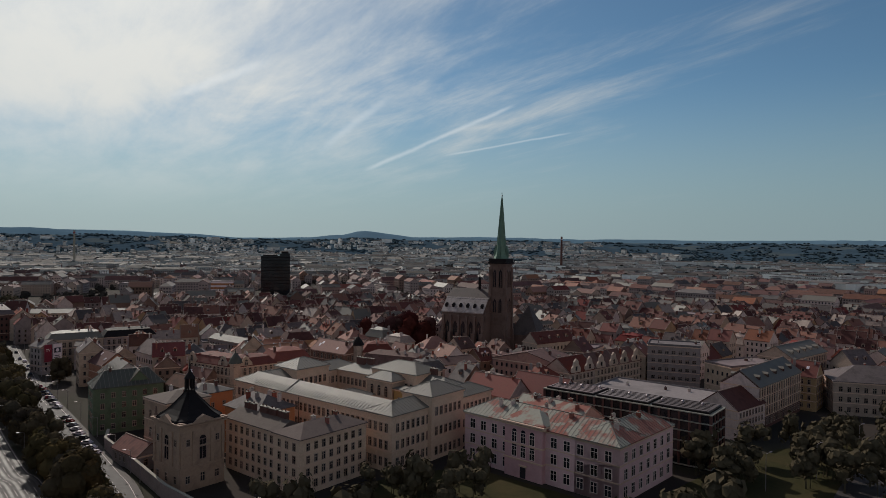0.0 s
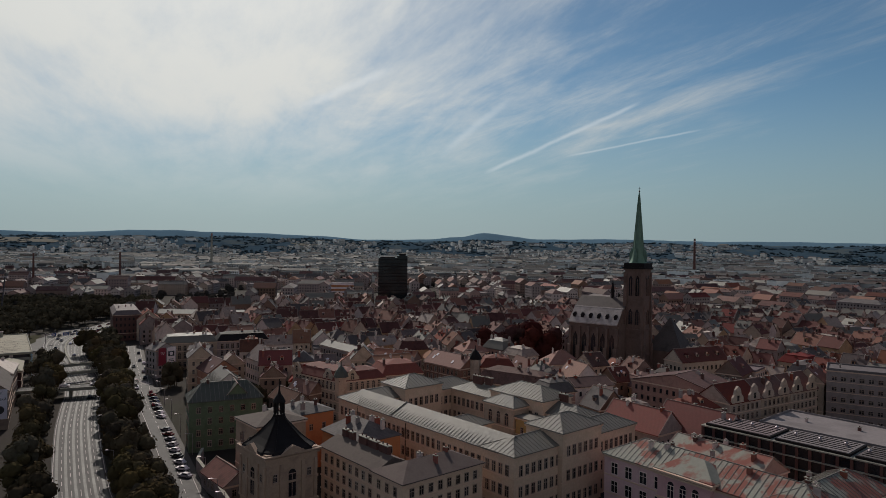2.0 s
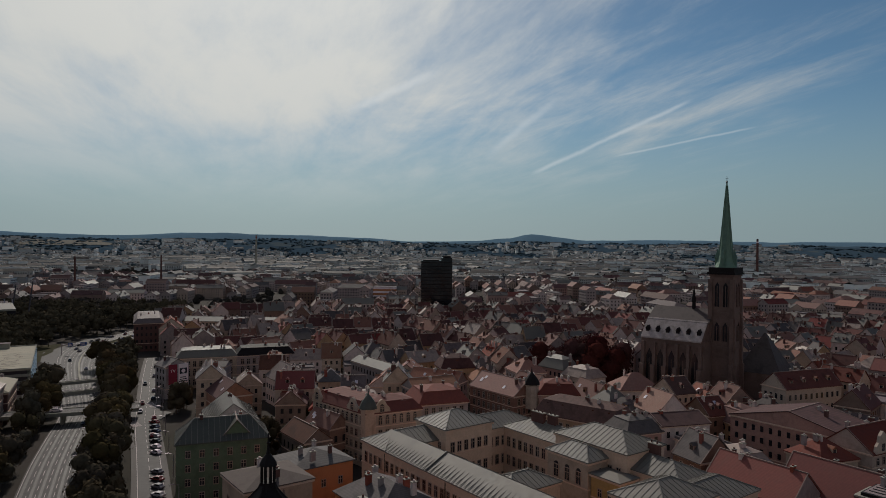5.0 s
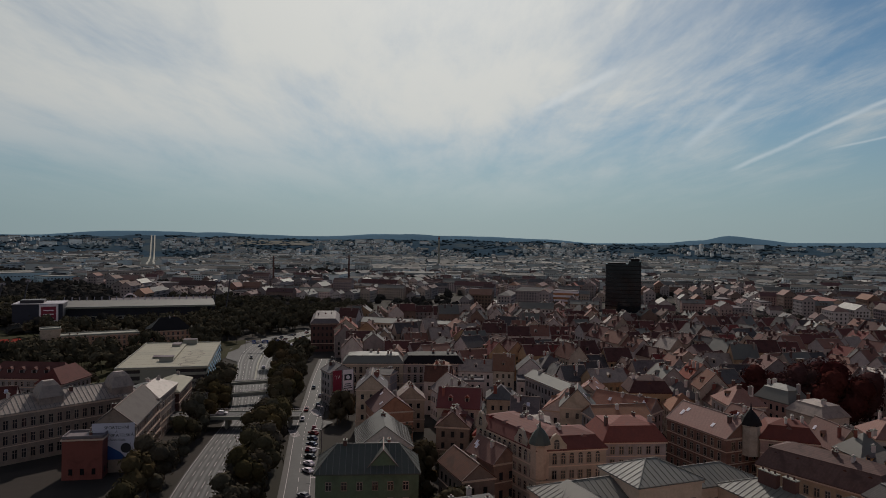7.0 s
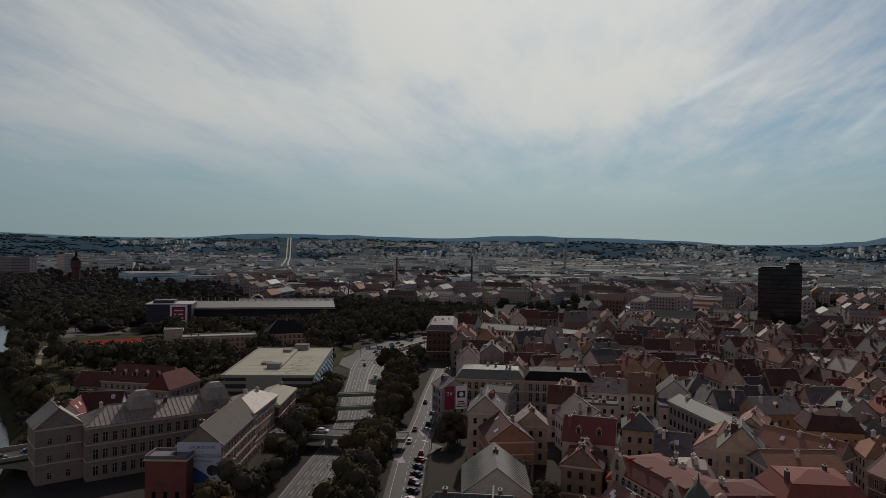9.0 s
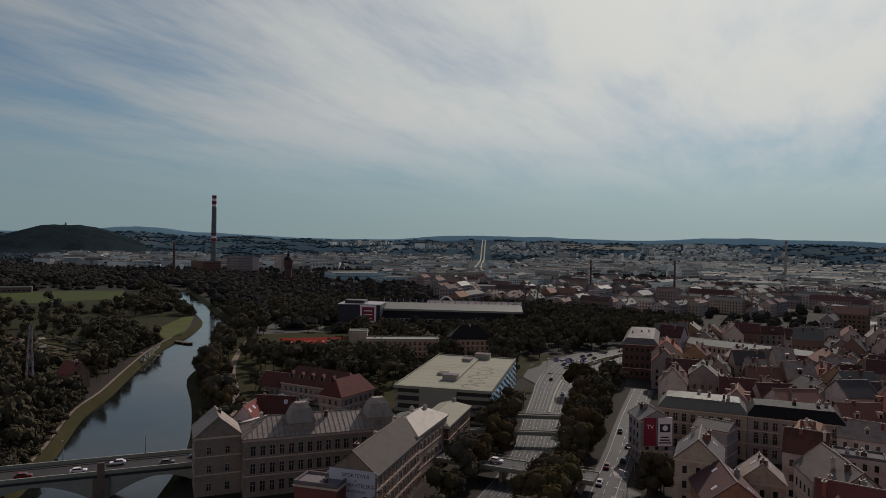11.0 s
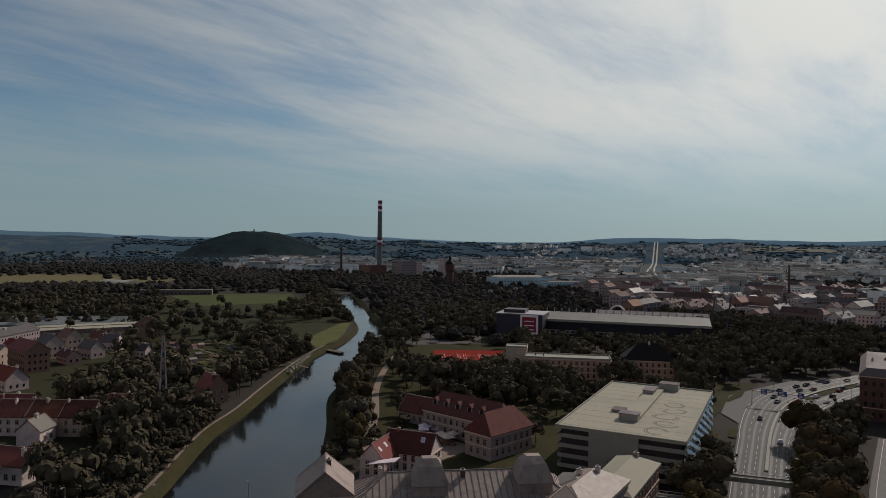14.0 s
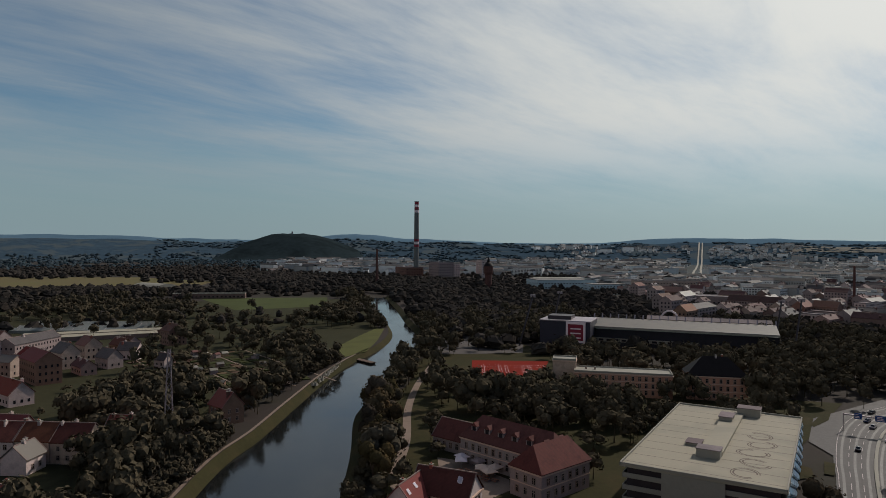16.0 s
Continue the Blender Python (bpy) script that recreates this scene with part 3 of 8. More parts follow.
def house(name, x, y, turn, w, d, h, rh, kind="gable", wall=None, roof=None, storeys=3, fine=True, label="", category="house", group="", chimneys=2, dormers=0,
          ww=1.05, wh=1.8, gap=2.7, faces=(0, 1, 2, 3), trims=True, seam=False, z0=1.4, arched_row=-1, skylights=0, inset=None, dormer_size=(1.5, 1.5, 2.6)):
    """One building: x along its ridge. kind: gable, hip, mansard or flat roof."""
    wall, roof = wall or PLASTER["cream"], roof or TILE
    t = thing(name, x, y, turn, 0, label, category, group)
    HOUSE_SPOTS.append((x, y, math.hypot(w, d) / 2))
    step = (h - 1.2) / storeys
    body = Shape(wall, GLASS)
    if kind == "gable":
        body.extrude_x([(-d / 2, -1.0), (d / 2, -1.0), (d / 2, h), (0, h + rh - 0.02), (-d / 2, h)], -w / 2, w / 2)
    else:
        body.box(-w / 2, w / 2, -d / 2, d / 2, -1.0, h)
    if not fine:
        panes(body, 1, w, d, storeys, z0, step, ww, wh, gap)
    wall_ob = body.made("wall", t)
    top = Shape(roof, CAP)
    if kind == "gable":
        gable_roof(top, w, d, h, rh)
        if not seam:
            caps = Shape(CAP)
            ridge_caps(caps, w, d, h, rh, 0)
            caps.made("ridge_cap", t)
    elif kind == "hip":
        hip_roof(top, w, d, h, rh, inset=inset)
    elif kind == "mansard":
        cut_hip(top, w, d, h, rh, min(2.2, d * 0.2))
    else:
        top.box(-w / 2 - 0.05, w / 2 + 0.05, -d / 2 - 0.05, d / 2 + 0.05, h, h + 0.25)
        for (mx, my), tn, ln in sides(w, d):
            top.box(-ln / 2, ln / 2, -0.12, 0.22, h + 0.25, h + 0.85, 0, pose(mx, my, 0, 0, 0, tn))
    top.made("roof", t)
    if fine:
        facade(wall_ob, w, d, storeys, z0, step, ww, wh, gap, faces, arched_row)
    if trims:
        Shape(STUCCO).box(-w / 2 - 0.35, w / 2 + 0.35, -d / 2 - 0.35, d / 2 + 0.35, h - 0.55, h - 0.12).made("cornice", t)
        courses = Shape(STUCCO)
        for k in range(1, storeys if fine else 2):
            courses.box(-w / 2 - 0.14, w / 2 + 0.14, -d / 2 - 0.14, d / 2 + 0.14, z0 + step * k - 0.75, z0 + step * k - 0.45)
        courses.made("string_course", t)
    r = random.Random(int(x * 31 + y * 17))
    for i in range(chimneys):
        cx, cy = r.uniform(-0.42, 0.42) * w, r.uniform(-0.22, 0.22) * d
        zr = h + (rh * (1 - abs(cy) / (d / 2)) if kind != "flat" else 0.2)
        chimney(t, cx, cy, zr - 0.8, max(zr + 0.9, h + rh + 0.5 if kind != "flat" else zr + 1.2), r.uniform(0.6, 1.0), r.uniform(0.7, 1.5), r.choice([BRICK_DARK, BRICK, PLASTER["grey"], PLASTER["white"], PLASTER["white"]]))
    for i in range(dormers):
        u = (i + 0.5) / dormers * (w - 3) - (w - 3) / 2
        for sg, tn in ((-1, 0), (1, 180)):
            dormer(t, u, sg * d * 0.36, h + rh * (0.72 if kind == "mansard" else 0.28) * (0.4 if kind == "mansard" else 1), tn, wall, roof, *dormer_size)
    if skylights and kind == "gable":
        ang = math.degrees(math.atan2(rh, d / 2))
        for i in range(skylights):
            u, f = r.uniform(-0.38, 0.38) * w, r.uniform(0.3, 0.7)
            for sg in (-1, 1):
                skylight(t, u, sg * d / 2 * (1 - f), h + rh * f + 0.28, ang * -sg, 0)
    if seam:
        seams(t, w, d, h, rh, inset=inset, hipped=kind == "hip")
    return t


def rect(a, b, c):
    """From three corners (a-b along the width, b-c along the depth): middle, width, depth, turn."""
    a, b, c = Vector(a), Vector(b), Vector(c)
    u = (b - a).normalized()
    v = Vector((-u.y, u.x))
    w, d = (b - a).length, (c - b).dot(v)
    mid = (a + b) / 2 + v * d / 2
    return mid.x, mid.y, w, abs(d), math.degrees(math.atan2(u.y, u.x))


def leafy_crown(r, blobs, n, leaf, material_, seed):
    """A crown of many small leaf clumps round several limbs, with gaps."""
    q = random.Random(seed)
    s = Shape(material_)
    for bx, by, bz, br in blobs:
        for i in range(n):
            v = Vector((q.gauss(0, 1), q.gauss(0, 1), q.gauss(0, 1))).normalized()
            p = Vector((bx, by, bz)) + v * br * (0.72 + 0.42 * q.random() ** 1.5)
            out = (v + Vector((q.gauss(0, .15), q.gauss(0, .15), q.gauss(0, .15)))).normalized()
            a = out.cross(Vector((q.gauss(0, 1), q.gauss(0, 1), q.gauss(0, 1)))).normalized()
            b = out.cross(a).normalized()
            k = leaf * q.uniform(0.6, 1.3)
            s.add([p - a * k, p + b * k * 0.8, p + a * k, p - b * k * 0.8 + v * k * 0.25], [(0, 1, 2, 3)])
        ico = bmesh.new()
        bmesh.ops.create_icosphere(ico, subdivisions=2, radius=br * 0.80)
        s.add([tuple(vv.co * (1 + 0.16 * noise.noise(vv.co * 0.9 + Vector((seed, 0, bz)))) + Vector((bx, by, bz))) for vv in ico.verts], [tuple(x.index for x in ff.verts) for ff in ico.faces])
        ico.free()
    return s.mesh("crown")


def make_tree(seed, height, wide, leaf_mat, label, n=150, leaf=0.047):
    q = random.Random(seed)
    t = thing("tree", 0, -600 - seed * 12, 0, 0, label, "tree", "trees")
    tr = Shape(BARK)
    tr.lathe([(0.36, -0.4), (0.28, 0.6), (0.22, height * 0.35), (0.10, height * 0.7)], 7)
    blobs = []
    for i in range(8):
        a, e = q.uniform(0, 6.28), q.uniform(0.35, 0.9)
        rr = wide * 0.5 * (1 - abs(e - 0.55)) * q.uniform(0.35, 0.75)
        c = (math.cos(a) * rr, math.sin(a) * rr, height * e)
        tr.strut((0, 0, height * 0.3), c, 0.07)
        blobs.append((*c, wide * q.uniform(0.18, 0.29)))
    tr.made("trunk", t)
    ob = new("crown", leafy_crown(wide, blobs, n, wide * leaf, leaf_mat, seed))
    ob.parent = t
    return t


# ---- ground, river, roads, hills ----
from mathutils.geometry import delaunay_2d_cdt

BANK_L = smooth([(-120, 50), (-200, 128), (-262, 172), (-304, 190), (-366, 206), (-398, 219), (-445, 235), (-504, 256), (-550, 276), (-600, 302), (-662, 323), (-742, 335), (-882, 351), (-1050, 365)], 4)
BANK_R = smooth([(-85, 85), (-165, 165), (-245, 206), (-302, 231), (-365, 247), (-424, 258), (-468, 277), (-515, 291), (-545, 306), (-590, 322), (-657, 342), (-742, 352), (-882, 372), (-1050, 392)], 4)
WATER_Z = -3.0


def offset(line, by):
    out = []
    for i, p in enumerate(line):
        a, b = Vector(line[max(i - 1, 0)]), Vector(line[min(i + 1, len(line) - 1)])
        d = (b - a).normalized()
        out.append((p[0] + d.y * by, p[1] - d.x * by))
    return out


TOP_L, TOP_R = offset(BANK_L, -3.2), offset(BANK_R, 5.0)
RIVER = [((a[0] + b[0]) / 2, (a[1] + b[1]) / 2, math.hypot(a[0] - b[0], a[1] - b[1]) / 2) for a, b in zip(BANK_L, BANK_R)]


def in_river(x, y, room=4.0):
    return any((x - a) ** 2 + (y - b) ** 2 < (c + room) ** 2 for a, b, c in RIVER)


def onward(line, dx=320, dy=-312):
    """The line, carried on past its start."""
    return [(line[0][0] + dx, line[0][1] + dy)] + [tuple(p[:2]) for p in line]


def make_ground():
    vs, zs, es = [], [], []
    def line(pts, z, closed=False):
        o = len(vs)
        vs.extend(Vector(p[:2]) for p in pts)
        zs.extend([z] * len(pts))
        es.extend((o + i, o + i + 1) for i in range(len(pts) - 1))
        if closed:
            es.append((o + len(pts) - 1, o))
    line([(4850 * math.cos(a * math.pi / 24), 4850 * math.sin(a * math.pi / 24)) for a in range(48)], 0, True)
    for l, z in ((TOP_L, 0), (BANK_L, WATER_Z - 0.9), (BANK_R, WATER_Z - 0.9), (TOP_R, 0)):
        line(onward(l), z)
    q = random.Random(5)
    for _ in range(700):
        r, a = 60 + 2600 * q.random() ** 1.5, q.uniform(0, 6.283)
        p = (r * math.cos(a) - 150, r * math.sin(a) + 250)
        if p[0] > -110 and abs((p[0] + 102) * 0.698 + (p[1] - 67) * 0.716) < 70:
            continue
        if min((p[0] - b[0]) ** 2 + (p[1] - b[1]) ** 2 for b in BANK_L + BANK_R) > 60 ** 2:
            vs.append(Vector(p))
            zs.append(q.uniform(-0.4, 0.0))
    ov, oe, of, orig, _, _ = delaunay_2d_cdt(vs, es, [], 0, 0.001)
    s = Shape(SOIL)
    s.add([(v.x, v.y, zs[o[0]] if o else 0.0) for v, o in zip(ov, orig)], [tuple(f) for f in of])
    tagged(s.made("ground"), "dark town ground reaching to the horizon", "ground", kind="structure")


make_ground()

w = Shape(WATER)
w.add([(*p, WATER_Z) for p in onward(BANK_L)] + [(*p, WATER_Z) for p in onward(BANK_R)], [(i, len(BANK_L) + 1 + i, len(BANK_L) + i + 2, i + 1) for i in range(len(BANK_L))])
tagged(w.made("water"), "calm dark river reflecting the sky", "river", kind="structure")

# grassy river banks and the path along the western one
b = Shape(BANK_GRASS)
for lo, hi in ((onward(BANK_L), onward(TOP_L)), (onward(TOP_R), onward(BANK_R))):
    n = len(lo)
    za, zb = (WATER_Z + 0.1, 0.12) if lo[1] == BANK_L[0] else (0.12, WATER_Z + 0.1)
    b.add([(*p, za) for p in lo] + [(*p, zb) for p in hi], [(n + i, i, i + 1, n + i + 1) for i in range(n - 1)])
tagged(b.made("bank"), "mown grass slope along the river", "river bank", kind="structure")
p = Shape(GRAVEL)
p.ribbon(offset(TOP_L, -0.9)[8:36], [(0.6, 0.6)] * 28, 0.16)
tagged(p.made("river_path"), "narrow pale gravel path along the river bank", "path", kind="structure")
p = Shape(GRAVEL)
p.ribbon(smooth([(-296, 250), (-312, 256), (-334, 256), (-372, 268), (-420, 280), (-470, 297), (-520, 318)]), [(1.6, 1.6)] * 37, 0.16)
tagged(p.made("riverside_path"), "dusty light path under the riverside trees", "path", kind="structure")


def sheet(name, pts, mt, z, label, category):
    s = Shape(mt)
    s.add([(*p, z) for p in pts], [tuple(range(len(pts)))])
    return tagged(s.made(name), label, category, kind="structure")


sheet("meadow", [(-330, 60), (-330, 160), (-420, 205), (-530, 250), (-590, 285), (-700, 318), (-900, 335), (-1000, 330), (-1000, -100), (-600, -60)], SCRUB, 0.05, "rough green gardens and scrub beside the river", "grass")
sheet("sports_field", [(-1030, 312), (-905, 296), (-875, 200), (-1050, 150)], PITCH, 0.12, "mown green training pitch", "field")
sheet("far_field", [(-1440, 150), (-1210, 120), (-1180, -160), (-1300, -420), (-1700, -420), (-1620, 0)], MEADOW, 0.12, "broad dry yellow-green meadow", "field")
sheet("inner_bend", [(-545, 262), (-575, 288), (-620, 303), (-690, 322), (-690, 314), (-640, 290), (-590, 268)], material("bend_grass", (0.085, 0.105, 0.032), rough=0.95, spread=0.2, grain=0.5, patch=0.05, spec=0.1), 0.16, "bright green grass inside the river bend", "grass")
sheet("park_lawn", [(-60, 170), (-20, 150), (60, 140), (190, 150), (190, 255), (118, 235), (80, 206), (50, 178), (8, 214), (-18, 200), (-35, 182)], BANK_GRASS, 0.05, "shady lawn of the town park", "grass")
sheet("riverside_green", [(-296, 246), (-365, 258), (-424, 270), (-470, 292), (-520, 308), (-600, 345), (-600, 400), (-520, 402), (-478, 372), (-455, 400), (-400, 440), (-380, 470), (-352, 430), (-330, 398), (-290, 350), (-270, 322), (-290, 300)], BANK_GRASS, 0.05, "shady grass and scrub behind the riverside trees", "grass")
sheet("inn_yard", [(-352, 274), (-330, 269), (-312, 276), (-318, 286), (-326, 289), (-346, 281)], GRAVEL, 0.12, "beige gravelled yard of the inn", "yard")
sheet("stadium_forecourt", [(-552, 330), (-640, 350), (-660, 400), (-580, 400), (-545, 385)], PAVING, 0.12, "pale paved forecourt and car park of the stadium", "car park")
sheet("tennis_court", [(-478, 328), (-470, 364), (-512, 388), (-526, 344)], CLAY, 0.12, "orange-red clay tennis courts", "court")
lines = Shape(WHITE)
for k in range(3):
    ox, oy = -497 + 4.0 * k, 346 + 12.5 * k
    ux, uy = Vector((-0.95, 0.31)), Vector((0.31, 0.95))

    def stripe(a0, b0, a1, b1, w=0.06):
        p, q = Vector((ox, oy)) + ux * a0 + uy * b0, Vector((ox, oy)) + ux * a1 + uy * b1
        n = (q - p).normalized().orthogonal() * w
        lines.add([(*(p - n), 0.15), (*(q - n), 0.15), (*(q + n), 0.15), (*(p + n), 0.15)], [(0, 1, 2, 3)])
    for b in (-5.5, -4.1, 4.1, 5.5):
        stripe(-11.9, b, 11.9, b)
    for a in (-11.9, -6.4, 6.4, 11.9):
        stripe(a, -5.5, a, 5.5)
tagged(lines.made("court_lines"), "white lines of the tennis courts", "court marking", kind="structure")

# ground ring in blue-grey, a painted haze that lifts the dark far band
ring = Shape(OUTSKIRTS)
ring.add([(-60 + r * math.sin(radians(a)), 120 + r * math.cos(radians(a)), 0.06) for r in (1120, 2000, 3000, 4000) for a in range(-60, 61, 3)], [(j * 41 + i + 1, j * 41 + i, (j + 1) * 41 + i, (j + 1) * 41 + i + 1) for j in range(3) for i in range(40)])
tagged(ring.made("outskirts"), "ground of the outer town, greyed in its colour for haze", "ground", kind="structure")

# roads
MAIN = smooth([(-40, 90), (-116, 184), (-133, 201), (-177, 254), (-203, 288), (-229, 323), (-272, 368), (-312, 411), (-340, 448), (-356, 485), (-366, 522), (-376, 560), (-383, 620), (-385, 720), (-380, 900)], 5)
MAIN_W = [7.5 + 3.0 * max(0, min(1, (i - 22) / 12)) + 6.0 * max(0, 1 - abs(i - 43) / 10) for i in range(len(MAIN))]
SIDE = smooth([(-60, 140), (-89, 186), (-102, 203), (-128, 236), (-157, 272), (-180, 300), (-196, 320), (-219, 352), (-247, 389), (-284, 440)], 5)
KERB = Shape(PAVING)
KERB.ribbon(onward(SIDE, 70, -112), [(5.2, 5.4)] * (len(SIDE) + 1), 0.20, thick=0.3)
tagged(KERB.made("pavement"), "grey paved footway along the street", "pavement", kind="structure")
r = Shape(ASPHALT)
r.ribbon(onward(MAIN, 152, -188), [(7.5, 7.5)] + [(x, x) for x in MAIN_W], 0.10)
tagged(r.made("road_main"), "broad multi-lane asphalt road", "road", kind="structure")
r = Shape(ASPHALT)
r.ribbon(onward(SIDE, 70, -112), [(3.7, 3.7)] * (len(SIDE) + 1), 0.26)
r.add([(-206, 311, 0.27), (-186, 312, 0.27), (-190, 329, 0.27), (-212, 331, 0.27)], [(0, 1, 2, 3)])
tagged(r.made("road_side"), "narrower asphalt street with parked cars", "road", kind="structure")


def lane_marks(line, wides, z, fracs, dash, name):
    s = Shape(PAINT)
    for f in fracs:
        for i in range(len(line) - 1):
            a, b2 = Vector(line[i][:2]), Vector(line[i + 1][:2])
            d = (b2 - a).normalized()
            nrm = Vector((d.y, -d.x))
            a2, c2 = a + nrm * wides[i] * f, b2 + nrm * wides[i + 1] * f
            if abs(f) in (1, 0.93):
                s.ribbon([tuple(a2), tuple(c2)], [(0.09, 0.09)] * 2, z)
            else:
                n = max(1, int((c2 - a2).length / dash))
                for j in range(n):
                    s.ribbon([tuple(a2.lerp(c2, j / n)), tuple(a2.lerp(c2, (j + 0.5) / n))], [(0.08, 0.08)] * 2, z)
    tagged(s.made(name), "worn white lane markings", "road marking", kind="structure")


lane_marks(MAIN, MAIN_W, 0.12, (-0.93, -0.62, -0.31, 0.0, 0.31, 0.62, 0.93), 6.0, "lane_markings")
lane_marks(SIDE, [3.7] * len(SIDE), 0.28, (-0.93, 0.0, 0.93), 5.0, "street_markings")
# dark worn wheel tracks of the main road
s = Shape(material("asphalt_worn", (0.05, 0.049, 0.047), rough=0.6, spread=0.25, grain=0.6, patch=0.05, bump=0.05, tint=(0.065, 0.063, 0.06), spec=0.3))
for f in (-0.8, -0.47, -0.16, 0.16, 0.47, 0.8):
    s.ribbon([(p[0], p[1]) for p in offset([q[:2] for q in MAIN], 0.0)], [(-f * x + 0.4, f * x + 0.4) for x in MAIN_W], 0.11)
tagged(s.made("wheel_tracks"), "dark worn wheel tracks in the lanes", "road marking", kind="structure")
m = Shape(CONCRETE, BANK_GRASS)
mid = [(p[0], p[1]) for p in MAIN[30:56]]
m.ribbon(mid, [(0.1, 0.9)] * len(mid), 0.55, 0, thick=0.5)
mid = [(p[0], p[1]) for p in MAIN[42:60]]
m.ribbon(offset(mid, 3.4), [(2.0, 2.0)] * len(mid), 0.30, 1, thick=0.3)
tagged(m.made("median"), "low concrete median with a planted strip", "median", kind="structure")
sheet("junction", [(-318, 402), (-336, 408), (-362, 436), (-383, 500), (-376, 512), (-352, 462), (-328, 428)], ASPHALT, 0.08, "asphalt junction apron beside the main road", "road")
for isl in ([(-350.7, 424.9), (-357.5, 439.0), (-370, 453.6), (-366, 444), (-354.4, 427)], [(-304.2, 372.6), (-304.9, 379.6), (-311.5, 385), (-314.6, 384)], [(-304.2, 386.5), (-313.1, 396.2), (-315.9, 394.5), (-306.2, 384.7)]):
    sheet("traffic_island", isl, BANK_GRASS, 0.2, "dark grass island at the junction", "grass")
sheet("park_street", [(92, 165), (118, 198), (142, 226), (168, 252), (182, 244), (150, 212), (122, 178), (112, 160)], ASPHALT, 0.1, "asphalt street along the edge of the park", "road")
# zebra crossings of the side street
for cx, cy, tn in ((-192, 309, 52), (-206, 337, 52)):
    z = thing("zebra_crossing", cx, cy, tn, 0.29, "white striped pedestrian crossing on the street", "crossing", kind="structure")
    st = Shape(PAINT)
    st.box(-1.6, 1.6, -0.28, 0.28, 0, 0.012)
    me = st.mesh("stripe")
    for i in range(9):
        o = new("stripe", me)
        o.parent = z
        o.matrix_basis = pose(0, (i - 4) * 1.05, 0)

# hills round the horizon: skyline heights by bearing (degrees from +y), in sight-line units
SKYLINE = [(-180, 8), (-125, 9), (-107, 11), (-102, 13), (-94, 9), (-90, 7), (-86, 9), (-81, 19), (-76, 11), (-67, 5), (-62, 5), (-55, 14), (-50, 15), (-44, 12), (-40, 11), (-33.5, 17), (-26, 15),
           (-21, 12), (-16, 6), (-10.7, 8), (-8, 13), (-6, 21), (-3.5, 15), (-1, 11), (5.6, 12), (15, 10), (23.5, 10), (33, 12), (45, 11), (70, 8), (180, 8)]


def skyline(az):
    for (a, h), (c, k) in zip(SKYLINE, SKYLINE[1:]):
        if a <= az <= c:
            u = (az - a) / (c - a)
            return h + (k - h) * (u * u * (3 - 2 * u))
    return 8


def hill_z(a, f, r0, r1, share, amp):
    """Height of a range of hills at bearing a, f of the way from its foot to its crest."""
    prof = math.sin(min(f, 1) * math.pi / 2) ** 1.4
    top = 71 + skyline(a) * share * r1 / 1185
    wob = amp * noise.noise(Vector((a * 0.35, f * 3, r0 * 0.01))) + amp * 0.35 * noise.noise(Vector((a * 1.7, f * 7, r0 * 0.01)))
    return -2 + (top + wob) * prof


def hills(name, r0, r1, share, mt, label, amp):
    s = Shape(mt)
    az = [-130 + 0.6 * i for i in range(318)]
    rows = 9
    vs = []
    for j in range(rows + 1):
        for a in az:
            f = j / (rows - 1)
            r = r0 + (r1 - r0) * f if j < rows else r1 + 60
            vs.append((-90 + r * math.sin(radians(a)), 150 + r * math.cos(radians(a)), hill_z(a, f, r0, r1, share, amp) if j < rows else -2))
    n = len(az)
    s.add(vs, [(j * n + i + 1, j * n + i, (j + 1) * n + i, (j + 1) * n + i + 1) for j in range(rows) for i in range(n - 1)])
    ob = tagged(s.made(name), label, "hills", kind="structure")
    for poly in ob.data.polygons:
        poly.use_smooth = True


NEAR_HILLS = (2900, 3700, 0.45, 12)
hills("hills_far", 3900, 4600, 1.0, HILL_FAR, "wooded hills on the horizon, coloured blue for haze", 9)
hills("hills_near", 2900, 3700, 0.45, HILL, "darker wooded slopes below the horizon, haze tint in their colour", 12)


def lone_hill(x, y, r, h, mt, label):
    s = Shape(mt)
    vs, fs, n, m = [], [], 40, 8
    for j in range(m + 1):
        for i in range(n):
            a, f = 2 * math.pi * i / n, j / m
            rr = r * (1 - f) * (1 + 0.15 * noise.noise(Vector((math.cos(a) * 1.5, math.sin(a) * 1.5, f))))
            vs.append((x + rr * 1.5 * math.cos(a), y + rr * 1.5 * math.sin(a) * 0.8, -3 + h * min(1.0, 1.08 * math.sin(f * math.pi / 2) ** 1.5) + (7 * noise.noise(Vector((math.cos(a) * 2, math.sin(a) * 2, f * 5))) if j else 0)))
    for j in range(m):
        fs += [(j * n + i, j * n + (i + 1) % n, (j + 1) * n + (i + 1) % n, (j + 1) * n + i) for i in range(n)]
    s.add(vs, fs)
    ob = tagged(s.made("wooded_hill"), label, "hill", kind="structure")
    for poly in ob.data.polygons:
        poly.use_smooth = True


lone_hill(-3384, 402, 365, 121, HILL_DARK, "dark wooded hill with a lookout tower")

def slope_z(x, y):
    """Ground height out to the near hills."""
    dx, dy = x + 90, y - 150
    f = (math.hypot(dx, dy) - NEAR_HILLS[0]) / (NEAR_HILLS[1] - NEAR_HILLS[0])
    return hill_z(math.degrees(math.atan2(dx, dy)), min(f, 1.0), *NEAR_HILLS) if f > 0 else 0.0


